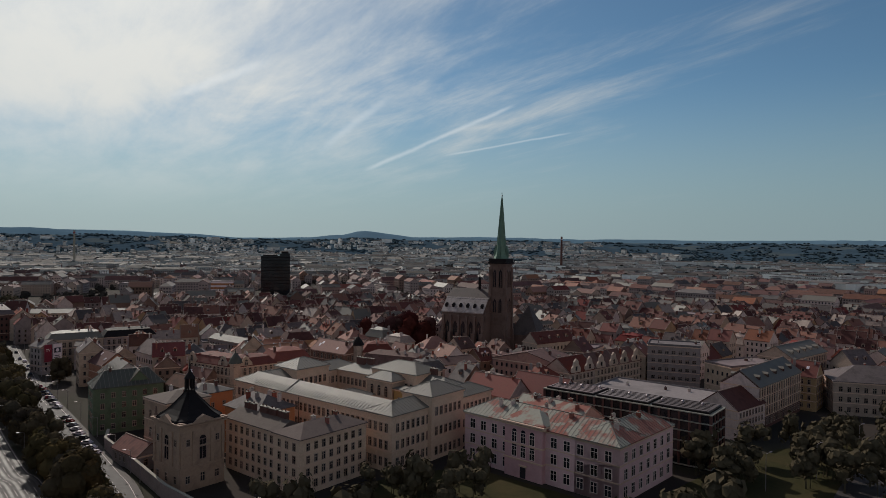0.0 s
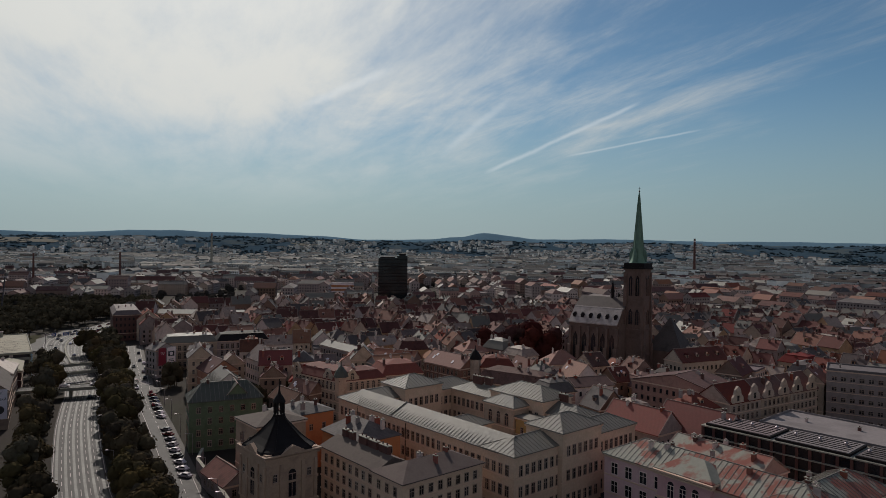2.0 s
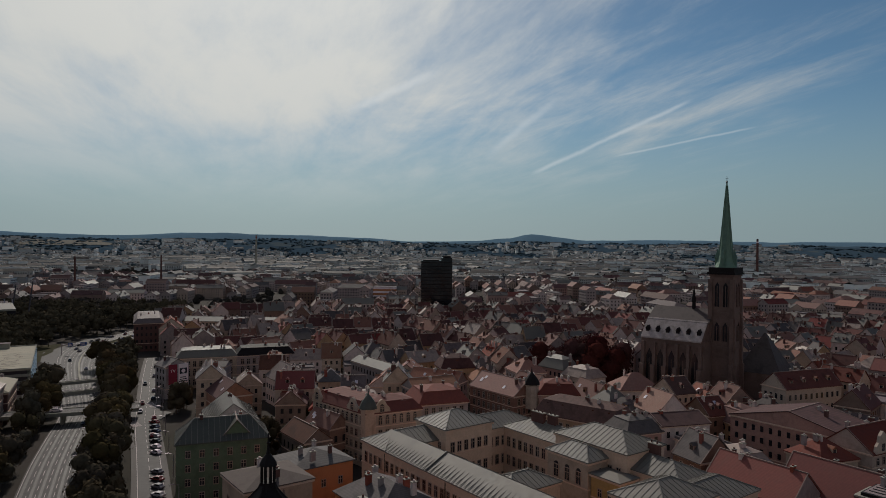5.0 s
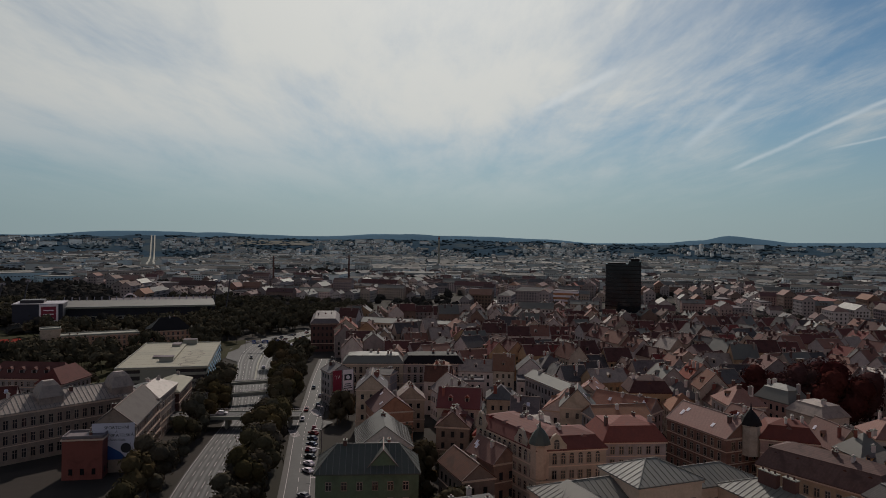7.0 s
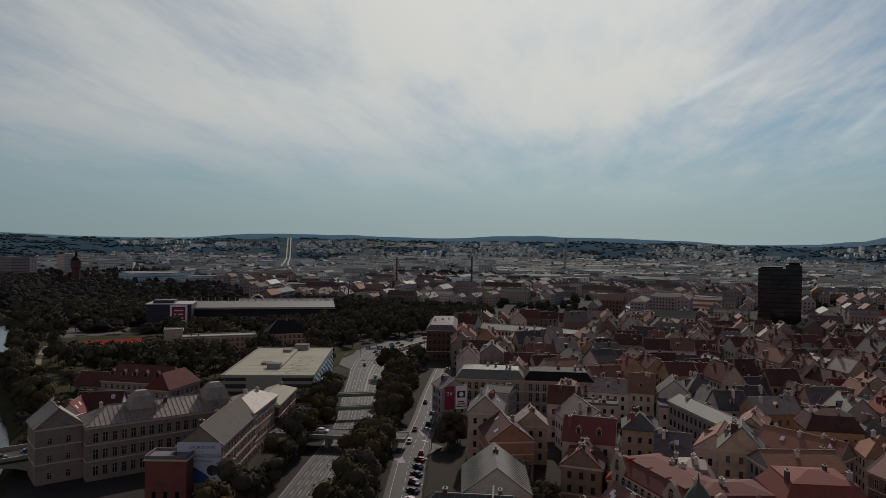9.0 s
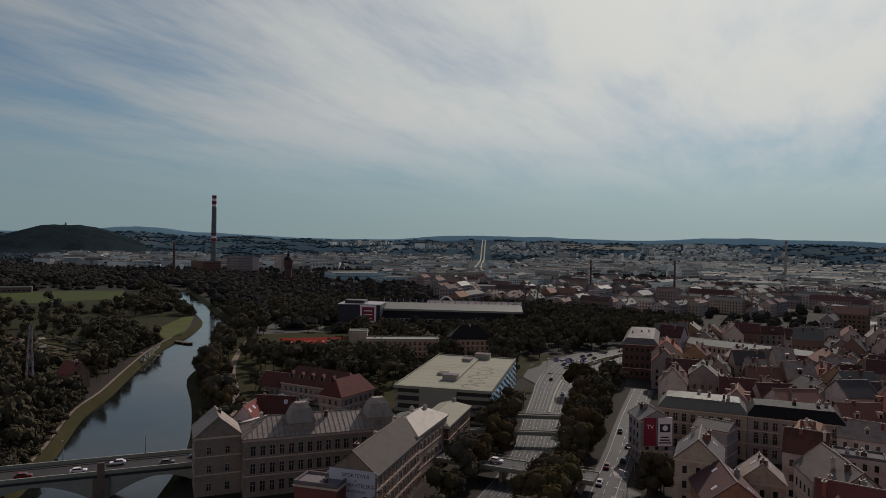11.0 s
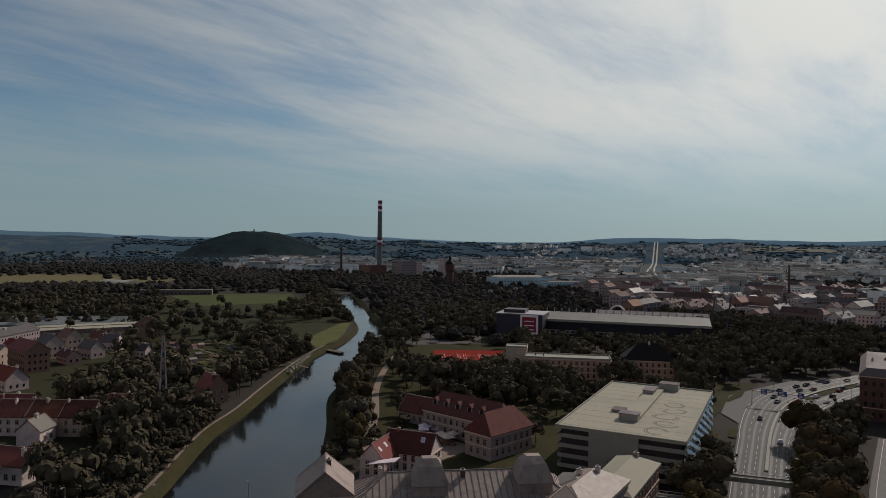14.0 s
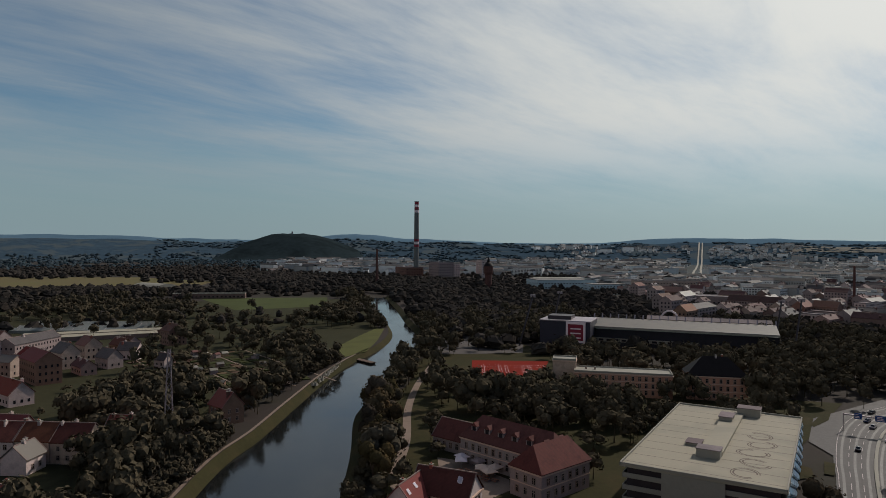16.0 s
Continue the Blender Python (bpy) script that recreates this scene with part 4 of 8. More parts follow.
# pale fields lying on the slopes
def field(az0, az1, f0, f1, mt, label):
    s = Shape(mt)
    n, m = 16, 5
    r0, r1, share, amp = NEAR_HILLS
    vs = []
    for j in range(m + 1):
        f = f0 + (f1 - f0) * j / m
        for i in range(n + 1):
            a = az0 + (az1 - az0) * i / n + 0.5 * math.sin(j * 1.3)
            r = r0 + (r1 - r0) * f
            vs.append((-90 + r * math.sin(radians(a)), 150 + r * math.cos(radians(a)), hill_z(a, f, r0, r1, share, amp) + 2.2))
    s.add(vs, [(j * (n + 1) + i + 1, j * (n + 1) + i, (j + 1) * (n + 1) + i, (j + 1) * (n + 1) + i + 1) for j in range(m) for i in range(n)])
    tagged(s.made("stubble_field"), label, "field", kind="structure")


field(-47, -40.5, 0.5, 0.72, STUBBLE, "brownish stubble field on the hillside")
field(-22, -19, 0.5, 0.58, STUBBLE, "pale field on the hillside")


# far double avenue climbing the hillside
r = Shape(CONCRETE)
for off in (-9, 9):
    pts = []
    for i in range(40):
        rr = 1700 + 1850 * i / 39
        a = -52.7 + math.degrees(off * (1 if i < 12 else 0.8) / rr)
        f = (rr - 2900) / 800
        z = hill_z(a, f, *NEAR_HILLS) + 2.5 if f > 0 else 0.4
        pts.append((-90 + rr * math.sin(radians(a)), 150 + rr * math.cos(radians(a)), max(z, 0.4)))
    w = 3.0
    sx, sy = w * math.cos(radians(52.7)), w * math.sin(radians(52.7))
    r.add([(x - sx, y - sy, z) for x, y, z in pts] + [(x + sx, y + sy, z) for x, y, z in pts], [(i, 40 + i, 41 + i, i + 1) for i in range(39)])
tagged(r.made("far_avenue"), "pale double avenue running up the far hillside", "road", kind="structure")

# ---- the large complex with sheet roofs round two courts ----
GRID = math.degrees(math.atan2(0.785, -0.62))
UV_TURN = math.degrees(math.atan2(-0.632, 0.775))
UX, VX = Vector((0.775, -0.632)), Vector((0.632, 0.775))


def cx(origin, u, v):
    p = Vector(origin) + UX * u + VX * v
    return p.x, p.y


def wing(origin, u0, u1, v0, v1, h, rh, wall, roof, storeys, label, name="wing_building", along="u", **k):
    x, y = cx(origin, (u0 + u1) / 2, (v0 + v1) / 2)
    w, d = (u1 - u0, v1 - v0)
    if along == "u":
        return house(name, x, y, UV_TURN, w, d, h, rh, "hip", wall, roof, storeys, label=label, category="building", **k)
    return house(name, x, y, UV_TURN + 90, d, w, h, rh, "hip", wall, roof, storeys, label=label, category="building", **k)


N1 = (-15, 206.6)
CXL = "sandy plastered three-storey wing with a ribbed grey sheet roof"
CW = dict(chimneys=0, seam=True, ww=1.15, wh=2.6, gap=2.35)
PAV = "raised sandy pavilion with a pyramid sheet roof"


def ranged(u0, u1, v0, v1, h, rh, along="u", label=CXL, name="wing_building", **k):
    return wing(N1, u0, u1, v0, v1, h, rh, SANDY, ZINC, 3, label, name=name, along=along, **{**CW, **k})


def front_wing():
    x, y = cx(N1, -41.5, 6.0)
    t = house("wing_building", x, y, UV_TURN, 71.6, 11.8, 17.2, 3.0, "gable", SANDY, ZINC, 3, label=CXL, category="building", faces=(0,), **CW)
    for u in (-29.6, -3.5):                       # down pipes and a firewall rib across the roof
        Shape(BLACK_SHEET).box(u - 0.08, u + 0.08, -6.1, -5.94, 0, 17.0).made("down_pipe", t)
    for sg in (-1, 1):
        Shape(ZINC).strut((-11, sg * 6.2, 17.5), (-11, 0, 20.6), 0.22).made("firewall_coping", t)


front_wing()
ranged(-83, -71, 0, 53, 17.2, 3.0, "v", faces=(0, 3))
ranged(-12, 0, 0, 53, 17.2, 3.0, "v", faces=(0, 3))
ranged(-71.2, -11.8, 41.2, 52.9, 17.2, 3.0, faces=(0,))
ranged(-81.5, -67.5, 17, 33.5, 20.6, 3.4, "v", PAV, "pavilion", faces=(0, 3))
ranged(-11.5, 1.6, 17, 34, 20.6, 3.4, "v", PAV, "pavilion", faces=(0, 3))
ranged(-48.5, -25, 39.5, 54, 20.8, 3.4, "u", "raised sandy pavilion with a hipped sheet roof", "pavilion", faces=(0, 1, 3))
wing(N1, -44.5, -31, 32.5, 41, 18.6, 2.8, PLASTER["cream"], ZINC, 2, "cream stair block with arched windows and a hipped sheet roof", name="stair_block", chimneys=0, seam=True, gap=3.6, ww=1.5, wh=3.0, arched_row=1, z0=4, faces=(0, 1, 3))
wing(N1, -45, -34, 10, 26, 14.6, 2.6, PLASTER["cream"], ZINC, 2, "low cream court wing with a ribbed sheet roof", name="court_wing", along="v", chimneys=0, seam=True, gap=3.4, faces=(0, 1, 3))
wing(N1, -30.5, -22, 33, 39.4, 16.2, 0.8, PLASTER["yellow"], ZINC, 3, "narrow pale yellow court annexe with a flat sheet roof", name="court_annexe", chimneys=0, gap=2.6, faces=(0, 3))
for u, v, n in ((-62, 46.5, 3), (-57, 47.2, 2), (-23.5, 48, 2)):
    x, y = cx(N1, u, v)
    c = thing("chimney_stack", x, y, UV_TURN, 18.6, "broad dark brick chimney stack on the sheet roof", "chimney", "roof chimneys")
    st = Shape(BRICK_DARK, CONCRETE).box(-0.8 * n, 0.8 * n, -0.55, 0.55, 0, 4.0).box(-0.8 * n - 0.12, 0.8 * n + 0.12, -0.67, 0.67, 4.0, 4.2, 1)
    st.made("stack", c)
    for i in range(n):
        Shape(BRICK_DARK).lathe([(0.22, 4.2), (0.18, 4.8)], 8).made("chimney_pot", c, at=pose(-0.8 * n + 0.8 + 1.6 * i, 0, 0))

# ---- front wings and the chapel with the black dome ----
N2 = (-39, 187)
FRL = "weathered sandy four-storey wing with a patchy grey roof"
wing(N2, -37, -11, 0.3, 10.3, 15.4, 2.7, SANDY, ROOF_GREY, 4, FRL, chimneys=0, gap=2.9, ww=1.15, wh=2.0, faces=(0,), inset=0.1, skylights=0)
wing(N2, -12, 0.3, -0.3, 25, 15.5, 3.0, SANDY, ROOF_GREY, 4, "weathered sandy corner wing with a hipped grey roof", along="v", chimneys=3, gap=2.6, ww=1.15, wh=2.0, faces=(0, 3))
for u, n in ((-33.5, 1), (-30.2, 1), (-24.6, 2), (-20.0, 2), (-15.2, 2)):
    x, y = cx(N2, u, 5.8)
    c = thing("chimney_stack", x, y, UV_TURN, 15.6, "wide sooty brick chimney stack on the grey roof", "chimney", "roof chimneys")
    Shape(BRICK_DARK, CONCRETE).box(-0.9 * n, 0.9 * n, -0.6, 0.6, 0, 4.3).box(-0.9 * n - 0.12, 0.9 * n + 0.12, -0.72, 0.72, 4.3, 4.5, 1).made("stack", c)
    for i in range(n):
        Shape(BRICK_DARK).lathe([(0.22, 4.5), (0.18, 5.1)], 8).made("chimney_pot", c, at=pose(-0.9 * n + 0.9 + 1.8 * i, 0, 0))
house("rear_house", -60.9, 225.3, UV_TURN, 18, 15, 15.6, 4.4, "hip", ORANGE, SLATE, 3, label="orange plastered rear house with a dark hipped roof", chimneys=7, gap=3.6, wh=1.7, inset=5.0, trims=False)
house("rear_house", -85.7, 241.0, UV_TURN, 13, 16, 17.0, 3.0, "hip", ORANGE, SLATE, 3, label="orange plastered rear wing with a low dark roof", chimneys=4, gap=3.6, wh=1.7, trims=False)
wing((-87, 208), -14, 0, 2, 17, 19.6, 2.4, SANDY_DARK, ROOF_GREY, 3, "sandy side block of the chapel with a low sheet roof", name="side_block", chimneys=3, gap=4.5, ww=1.3, wh=2.4, arched_row=1)


def chapel(x, y, turn):
    t = thing("chapel", x, y, turn, 0, "sandy baroque chapel with a black concave dome and lantern", "chapel")
    HOUSE_SPOTS.append((x, y, 12))
    a, b = 7.3, 7.0
    wall = Shape(SANDY_DARK).box(-a, a, -b, b, -1, 19.4).made("wall", t)
    for z, o, nm in ((6.2, 0.3, "string_course"), (18.0, 0.45, "cornice"), (18.7, 0.8, "cornice"), (11.8, 0.2, "string_course")):
        Shape(SANDY_DARK).box(-a - o, a + o, -b - o, b + o, z, z + 0.45).made(nm, t)
    pil = Shape(SANDY_DARK).box(-0.45, 0.45, -0.3, 0.1, 6.6, 16.6).mesh("pilaster")
    for tn, half, far in ((0, a, b), (90, b, a), (270, b, a)):
        for u in (-0.92, -0.42, 0.42, 0.92):
            o = new("pilaster", pil)
            o.parent = wall
            o.matrix_basis = pose(0, 0, 0, 0, 0, tn) @ pose(u * half, -far, 0)
        m = pose(0, 0, 0, 0, 0, tn)
        for u, z, w, h, ar in ((0, 8.2, 2.0, 5.6, True), (0, 1.8, 1.3, 2.4, False), (-half * 0.66, 2.0, 1.2, 2.0, False), (half * 0.66, 2.0, 1.2, 2.0, False), (half * 0.66, 12.6, 1.0, 1.8, False), (-half * 0.66, 12.6, 1.0, 1.8, False)):
            p = m @ Vector((u, -far, z))
            window(wall, p.x, p.y, p.z, tn, w, h, ar)
        g = Shape(SANDY_DARK)
        g.extrude_x([(-half * 0.5, 19.1), (half * 0.5, 19.1), (0, 21.0)], -0.7, 0.3, 0, m @ pose(0, -far, 0) @ Matrix(((0, 1, 0, 0), (1, 0, 0, 0), (0, 0, 1, 0), (0, 0, 0, 1))))
        g.made("pediment", t)
    d = Shape(BLACK_SHEET)
    rings = [(1.06, 19.1), (1.02, 19.7), (0.84, 20.6), (0.66, 21.8), (0.50, 23.2), (0.34, 24.6), (0.21, 25.8), (0.15, 26.8)]
    for (f0, z0), (f1, z1) in zip(rings, rings[1:]):
        def oct_(f):
            c = 0.30
            return [(-a * f, -b * f * (1 - c)), (-a * f * (1 - c), -b * f), (a * f * (1 - c), -b * f), (a * f, -b * f * (1 - c)), (a * f, b * f * (1 - c)), (a * f * (1 - c), b * f), (-a * f * (1 - c), b * f), (-a * f, b * f * (1 - c))]
        d.prism(oct_(f0), z0, z1, top=oct_(f1))
    dome = d.made("dome", t, "black sheet dome")
    for i, (sx, sy) in enumerate(((-1, -0.7), (-0.7, -1), (0.7, -1), (1, -0.7), (1, 0.7), (0.7, 1), (-0.7, 1), (-1, 0.7))):
        rb = Shape(BLACK_SHEET)
        for (f0, z0), (f1, z1) in zip(rings, rings[1:]):
            rb.strut((a * sx * f0, b * sy * f0, z0), (a * sx * f1, b * sy * f1, z1), 0.14)
        rb.made("rib", dome)
    l = Shape(BLACK_SHEET)
    l.lathe([(1.6, 26.6), (1.6, 27.2)], 8)
    for i in range(8):
        q2 = i * math.pi / 4
        l.strut((1.2 * math.cos(q2), 1.2 * math.sin(q2), 27), (1.2 * math.cos(q2), 1.2 * math.sin(q2), 30.2), 0.2)
    l.lathe([(1.7, 30.2), (1.6, 30.5), (1.1, 31.4), (0.45, 32.2), (0.25, 33.0), (0.10, 36.0)], 8).lathe([(0.05, 33.9), (0.4, 34.2), (0.05, 34.5)], 8)
    l.made("lantern", t, "slender black lantern with a spike")
    for sx in (-1, 0, 1):
        st = Shape(STONE)
        st.lathe([(0.5, 0), (0.5, 0.8), (0.35, 0.9), (0.42, 1.6), (0.3, 2.3), (0.2, 2.5), (0.22, 2.8), (0.05, 3.0)], 8)
        st.made("stone_urn", t, at=pose(-a - 0.2, sx * b * 0.9, 19.1))


chapel(-74.2, 197.8, UV_TURN)


def wall_run(name, pts, h, thick, mt, label):
    s = Shape(mt, CONCRETE)
    s.ribbon(pts, [(thick / 2, thick / 2)] * len(pts), h, thick=h + 1)
    s.ribbon(pts, [(thick / 2 + 0.12, thick / 2 + 0.12)] * len(pts), h + 0.18, 1, thick=0.18)
    return tagged(s.made(name), label, "wall")


wall_run("garden_wall", [(-117, 236), (-113, 226), (-94, 205), (-75, 183), (-58, 168), (-44, 176)], 4.0, 0.7, PLASTER["grey"], "tall weathered garden wall along the street")
house("lean_to", -96, 213, UV_TURN, 16, 9, 4.5, 3.2, "gable", PLASTER["grey"], TILE_DARK, 1, label="low shed with a worn tiled roof behind the wall", chimneys=0)

# ---- old rose school ----
PX, PY, PW, PD, PT = rect((8, 221), (49, 183), (74, 206))


def rose_school():
    t = house("school_building", PX, PY, PT, PW, PD * 0.44, 15.6, 4.6, "hip", PINK_SCHOOL, RUSTY, 3, label="old rose plastered school with a patchy rusty sheet roof", category="school", chimneys=5, gap=4.2, ww=2.0, wh=2.9, faces=(0, 2, 3), seam=True, trims=True)
    t.matrix_basis = pose(PX, PY, 0, 0, 0, PT) @ pose(0, -PD * 0.28, 0)
    t2 = house("school_wing", PX, PY, PT + 90, PD, PD * 0.42, 15.5, 4.4, "hip", PINK_SCHOOL, RUSTY, 3, label="old rose side wing with a red-stained sheet roof", category="school", chimneys=6, gap=4.0, ww=1.9, wh=2.8, faces=(0, 1, 2), seam=True)
    t2.matrix_basis = pose(PX, PY, 0, 0, 0, PT) @ pose(PW / 2 - PD * 0.21, 0, 0, 0, 0, 90)
    r = thing("central_bay", PX, PY, PT, 0, "projecting old rose bay with arched windows and cornice", "bay")
    r.matrix_basis = pose(PX, PY, 0, 0, 0, PT) @ pose(-PW * 0.06, -PD / 2 - 0.3, 0)
    b = Shape(material("plaster_deep_rose", (0.50, 0.35, 0.35), spread=0.12, tint=(0.40, 0.27, 0.27)))
    b.box(-7, 7, -1.2, 3, -1, 16.4)
    wl = b.made("wall", r)
    for z, n in ((6.2, 3), (10.6, 3)):
        for i in range(n):
            window(wl, (i - 1) * 3.3, -1.2, z, 0, 1.7, 2.9, True)
    door = Shape(DARK_METAL, STUCCO)
    door.box(-1.0, 1.0, -1.32, -1.2, 0, 3.4).box(-1.4, 1.4, -1.5, -1.2, 3.4, 3.9, 1)
    door.made("door", r, "dark double door under a moulded hood")
    c = Shape(STUCCO)
    for z, o in ((15.6, 0.7), (16.3, 1.0), (5.2, 0.25), (9.8, 0.2)):
        c.box(-7 - o, 7 + o, -1.2 - o, 2, z, z + 0.45)
    c.made("cornice", r)
    rf = Shape(RUSTY)
    hip_roof(rf, 14.5, 10, 16.7, 3.6, m=Matrix.Translation((0, 4, 0)))
    rf.made("roof", r)


FRAME_NOW[0] = FRAME_WHITE
rose_school()
FRAME_NOW[0] = FRAME
house("gabled_house", 38, 222, PT, 26, 16, 15, 4.5, "gable", PLASTER["pink"], RUSTY, 3, label="pinkish house with a patchy sheet roof and chimneys", chimneys=7, fine=False)
house("gabled_house", 22, 262, PT, 22, 13, 13.5, 6, "gable", PLASTER["grey"], RED_TILE, 3, label="grey house with a bright red tiled roof", chimneys=4, fine=False)
house("gabled_house", 40, 262, PT, 24, 14, 13, 7.0, "gable", PLASTER["grey"], RED_TILE, 3, label="grey house with a steep bright red tiled roof", chimneys=3, fine=False)
house("blank_gable_house", 46, 320, UV_TURN + 90, 20, 38, 16.0, 4.6, "gable", PLASTER["pink"], TILE_DARK, 4, label="large pinkish house with a blank side wall", chimneys=2, fine=False, faces=())
for k in range(3):
    f = Vector((56, 292)) + Vector((0.74, 0.67)) * (9 + 19 * k) + Vector((-0.67, 0.74)) * 7
    t = house("gabled_front_house", f.x, f.y, 42.2, 18.8, 14, 15.0, 5.5, "gable", PLASTER["cream"], (TILE, TILE_DARK, TILE)[k], 4, label="cream town house with a curved front gable and red roof", chimneys=3, gap=2.5, ww=1.1, wh=2.0, faces=(0, 1))
    for u in (-5, 5):
        g = Shape(PLASTER["cream"], GLASS)
        g.extrude_x([(-3.4, 16), (3.4, 16), (3.0, 18.4), (1.9, 19.4), (1.4, 21.2), (0, 22.4), (-1.4, 21.2), (-1.9, 19.4), (-3.0, 18.4)], -0.3, 0.5, 0, Matrix(((0, 1, 0, 0), (1, 0, 0, 0), (0, 0, 1, 0), (0, 0, 0, 1))))
        g.box(-0.6, 0.6, -0.36, -0.3, 17, 19, 1)
        g.made("front_gable", t, "curved stucco front gable", at=pose(u, -7.1, -1.4))
house("white_wall_house", 6, 309, 30, 17, 12, 16.5, 2.4, "gable", PLASTER["white"], TILE_DARK, 4, label="white house with a blank firewall and dark roof", chimneys=2, fine=False)

# ---- modern block with the flat ribbed roof ----
def modern_block():
    x, y, w, d, tn = rect((38.5, 249), (85.3, 211.7), (93.8, 222.4))
    t = thing("office_block", x, y, tn, 0, "modern dark-glazed office block with a flat pale roof", "office building")
    HOUSE_SPOTS.append((x, y, 34))
    HOUSE_SPOTS.append((x + 18, y + 18, 30))
    b = Shape(DARK_GLASS)
    b.box(-w / 2, w / 2, -d / 2, d / 2, -1, 17.6)
    wall = b.made("wall", t, "dark glazed wall")
    sl = Shape(CONCRETE)
    for z in (0.2, 4.4, 7.9, 11.2, 14.4, 17.4):
        sl.box(-w / 2 - 0.5, w / 2 + 0.5, -d / 2 - 0.5, d / 2 + 0.5, z, z + 0.35)
    sl.made("floor_slab", t)
    me = Shape(BRICK_DARK).box(-0.35, 0.35, -0.45, 0.1, 0, 17.4).mesh("pier")
    for (mx, my), tt, ln in sides(w, d):
        n = int(ln / 3.2)
        for i in range(n + 1):
            o = new("pier", me)
            o.parent = wall
            o.matrix_basis = pose(mx, my, 0, 0, 0, tt) @ pose(-ln / 2 + ln * i / n, 0, 0)
    for i in range(3):
        rf = Shape(BLACK_SHEET, BITUMEN)
        a = -w / 2 + w * i / 3
        rf.box(a + 0.6, a + w / 3 - 0.6, -d / 2 + 0.3, d / 2 - 0.3, 17.76, 18.4)
        rf.box(a + 1.0, a + w / 3 - 1.0, -d / 2 + 0.7, d / 2 - 0.7, 18.4, 18.55, 1)
        for k in range(6):
            rf.box(a + 1.6, a + w / 3 - 1.6, -d / 2 + 2.2 + k * (d - 4.4) / 5 - 0.12, -d / 2 + 2.2 + k * (d - 4.4) / 5 + 0.12, 18.55, 18.7)
        rf.made("roof", t, "dark-edged flat roof bay")
    for i in range(9):
        v = Shape(METAL).lathe([(0.35, 18.5), (0.35, 19.2), (0.5, 19.3), (0.1, 19.6)], 8)
        v.made("vent", t, at=pose(-w / 2 + 5 + i * (w - 10) / 8, rng.uniform(-3, 3), 0))


modern_block()
house("low_hall", 90, 281, -39, 46, 26, 10.4, 0.6, "flat", CONCRETE, BITUMEN, 3, fine=False, label="wide low hall with a flat grey roof", category="hall", chimneys=3)
house("tower_block", 116.3, 335.6, -21, 24.5, 16, 22, 0.6, "flat", PLASTER["grey"], BITUMEN, 5, label="grey rendered five-storey block with a flat roof", category="building", chimneys=3, gap=3.0, ww=1.6, wh=1.5, faces=(0, 3))
house("apartment_house", 178, 340, 40, 40, 17, 17.5, 5, "gable", PLASTER["cream"], ZINC, 4, label="cream apartment house with dark brickwork and sheet roof", category="building", chimneys=0, dormers=5, gap=3.0, ww=1.3, wh=2.6, faces=(0, 3))
brick = house("brick_house", 134, 280, 45, 48, 15, 17.0, 5.4, "gable", BRICK_DARK, ZINC, 4, label="dark brick house with white pilasters, white gable and dormers", category="building", dormers=5, chimneys=1, gap=2.6, ww=1.3, wh=2.6, faces=(0,))
gw = Shape(PLASTER["white"])
gw.extrude_x([(-7.5, -1.0), (7.5, -1.0), (7.5, 16.4), (0, 21.8), (-7.5, 16.4)], -24.12, -24.0)
gw.made("gable_wall", brick, "white rendered blank gable")
pil = Shape(STUCCO).box(-0.32, 0.32, -0.28, 0.1, 4.8, 16.4).mesh("pilaster")
for i in range(18):
    o = new("pilaster", pil)
    o.parent = brick
    o.matrix_basis = pose(-22.8 + i * 2.68, -7.5, 0)
house("brown_roof_house", 112, 258, 40, 22, 15, 11.0, 5.6, "gable", PLASTER["white"], TILE_DARK, 3, label="white low house with a plain brown roof", chimneys=0, gap=2.4, faces=(0,))
house("corner_house", 187, 292, -17, 34, 22, 14, 6.0, "hip", PLASTER["cream"], SLATE, 3, label="cream corner house with a dark hipped roof", chimneys=3, gap=3.0, ww=1.3, wh=2.0)
house("cream_hall", 146, 322, 24, 36, 16, 15.5, 1.0, "flat", PLASTER["cream"], BITUMEN, 3, label="long cream rear building with a flat roof", category="building", fine=False)

# ---- green house and its neighbours by the street ----
GX, GY, GT = -119.7, 254.8, 34.7
house("green_house", GX, GY, GT, 24, 13, 16.4, 5.4, "hip", PLASTER["mint"], PATINA, 4, label="dull green four-storey house with a patinated sheet roof", chimneys=2, gap=3.3, ww=1.2, wh=1.8, seam=True, inset=4.5, trims=False)
house("cross_gable", -116.6, 256.8, GT + 90, 10, 9, 16.5, 5.0, "gable", PLASTER["mint"], PATINA, 1, label="cross gable over the green house with a patinated roof", category="gable", chimneys=0, fine=False)
house("sheet_roof_house", -133.5, 281, GRID, 19, 15, 14.8, 5.6, "gable", PLASTER["white"], ZINC, 4, label="white house with pale sheet roof and bright verges", chimneys=1, seam=True, faces=(0, 3))
house("orange_gable_house", -159.2, 322.2, 137.5, 16, 13.5, 12, 5, "gable", PLASTER["rust"], TILE, 3, label="rust-orange walled house with a red tiled roof", chimneys=1, skylights=2, faces=())

# ---- art nouveau row with red roofs, and the houses round it ----
def turret(x, y, z, label, roof):
    t = thing("corner_turret", x, y, 0, z, label, "turret")
    Shape(PLASTER["cream"]).lathe([(2.6, -6), (2.6, 2.4), (2.9, 2.6), (2.9, 2.9)], 8).made("wall", t)
    Shape(roof).lathe([(3.1, 2.9), (2.9, 3.6), (2.2, 5.0), (1.1, 6.4), (0.3, 7.2), (0.08, 9.2)], 8).made("roof", t)


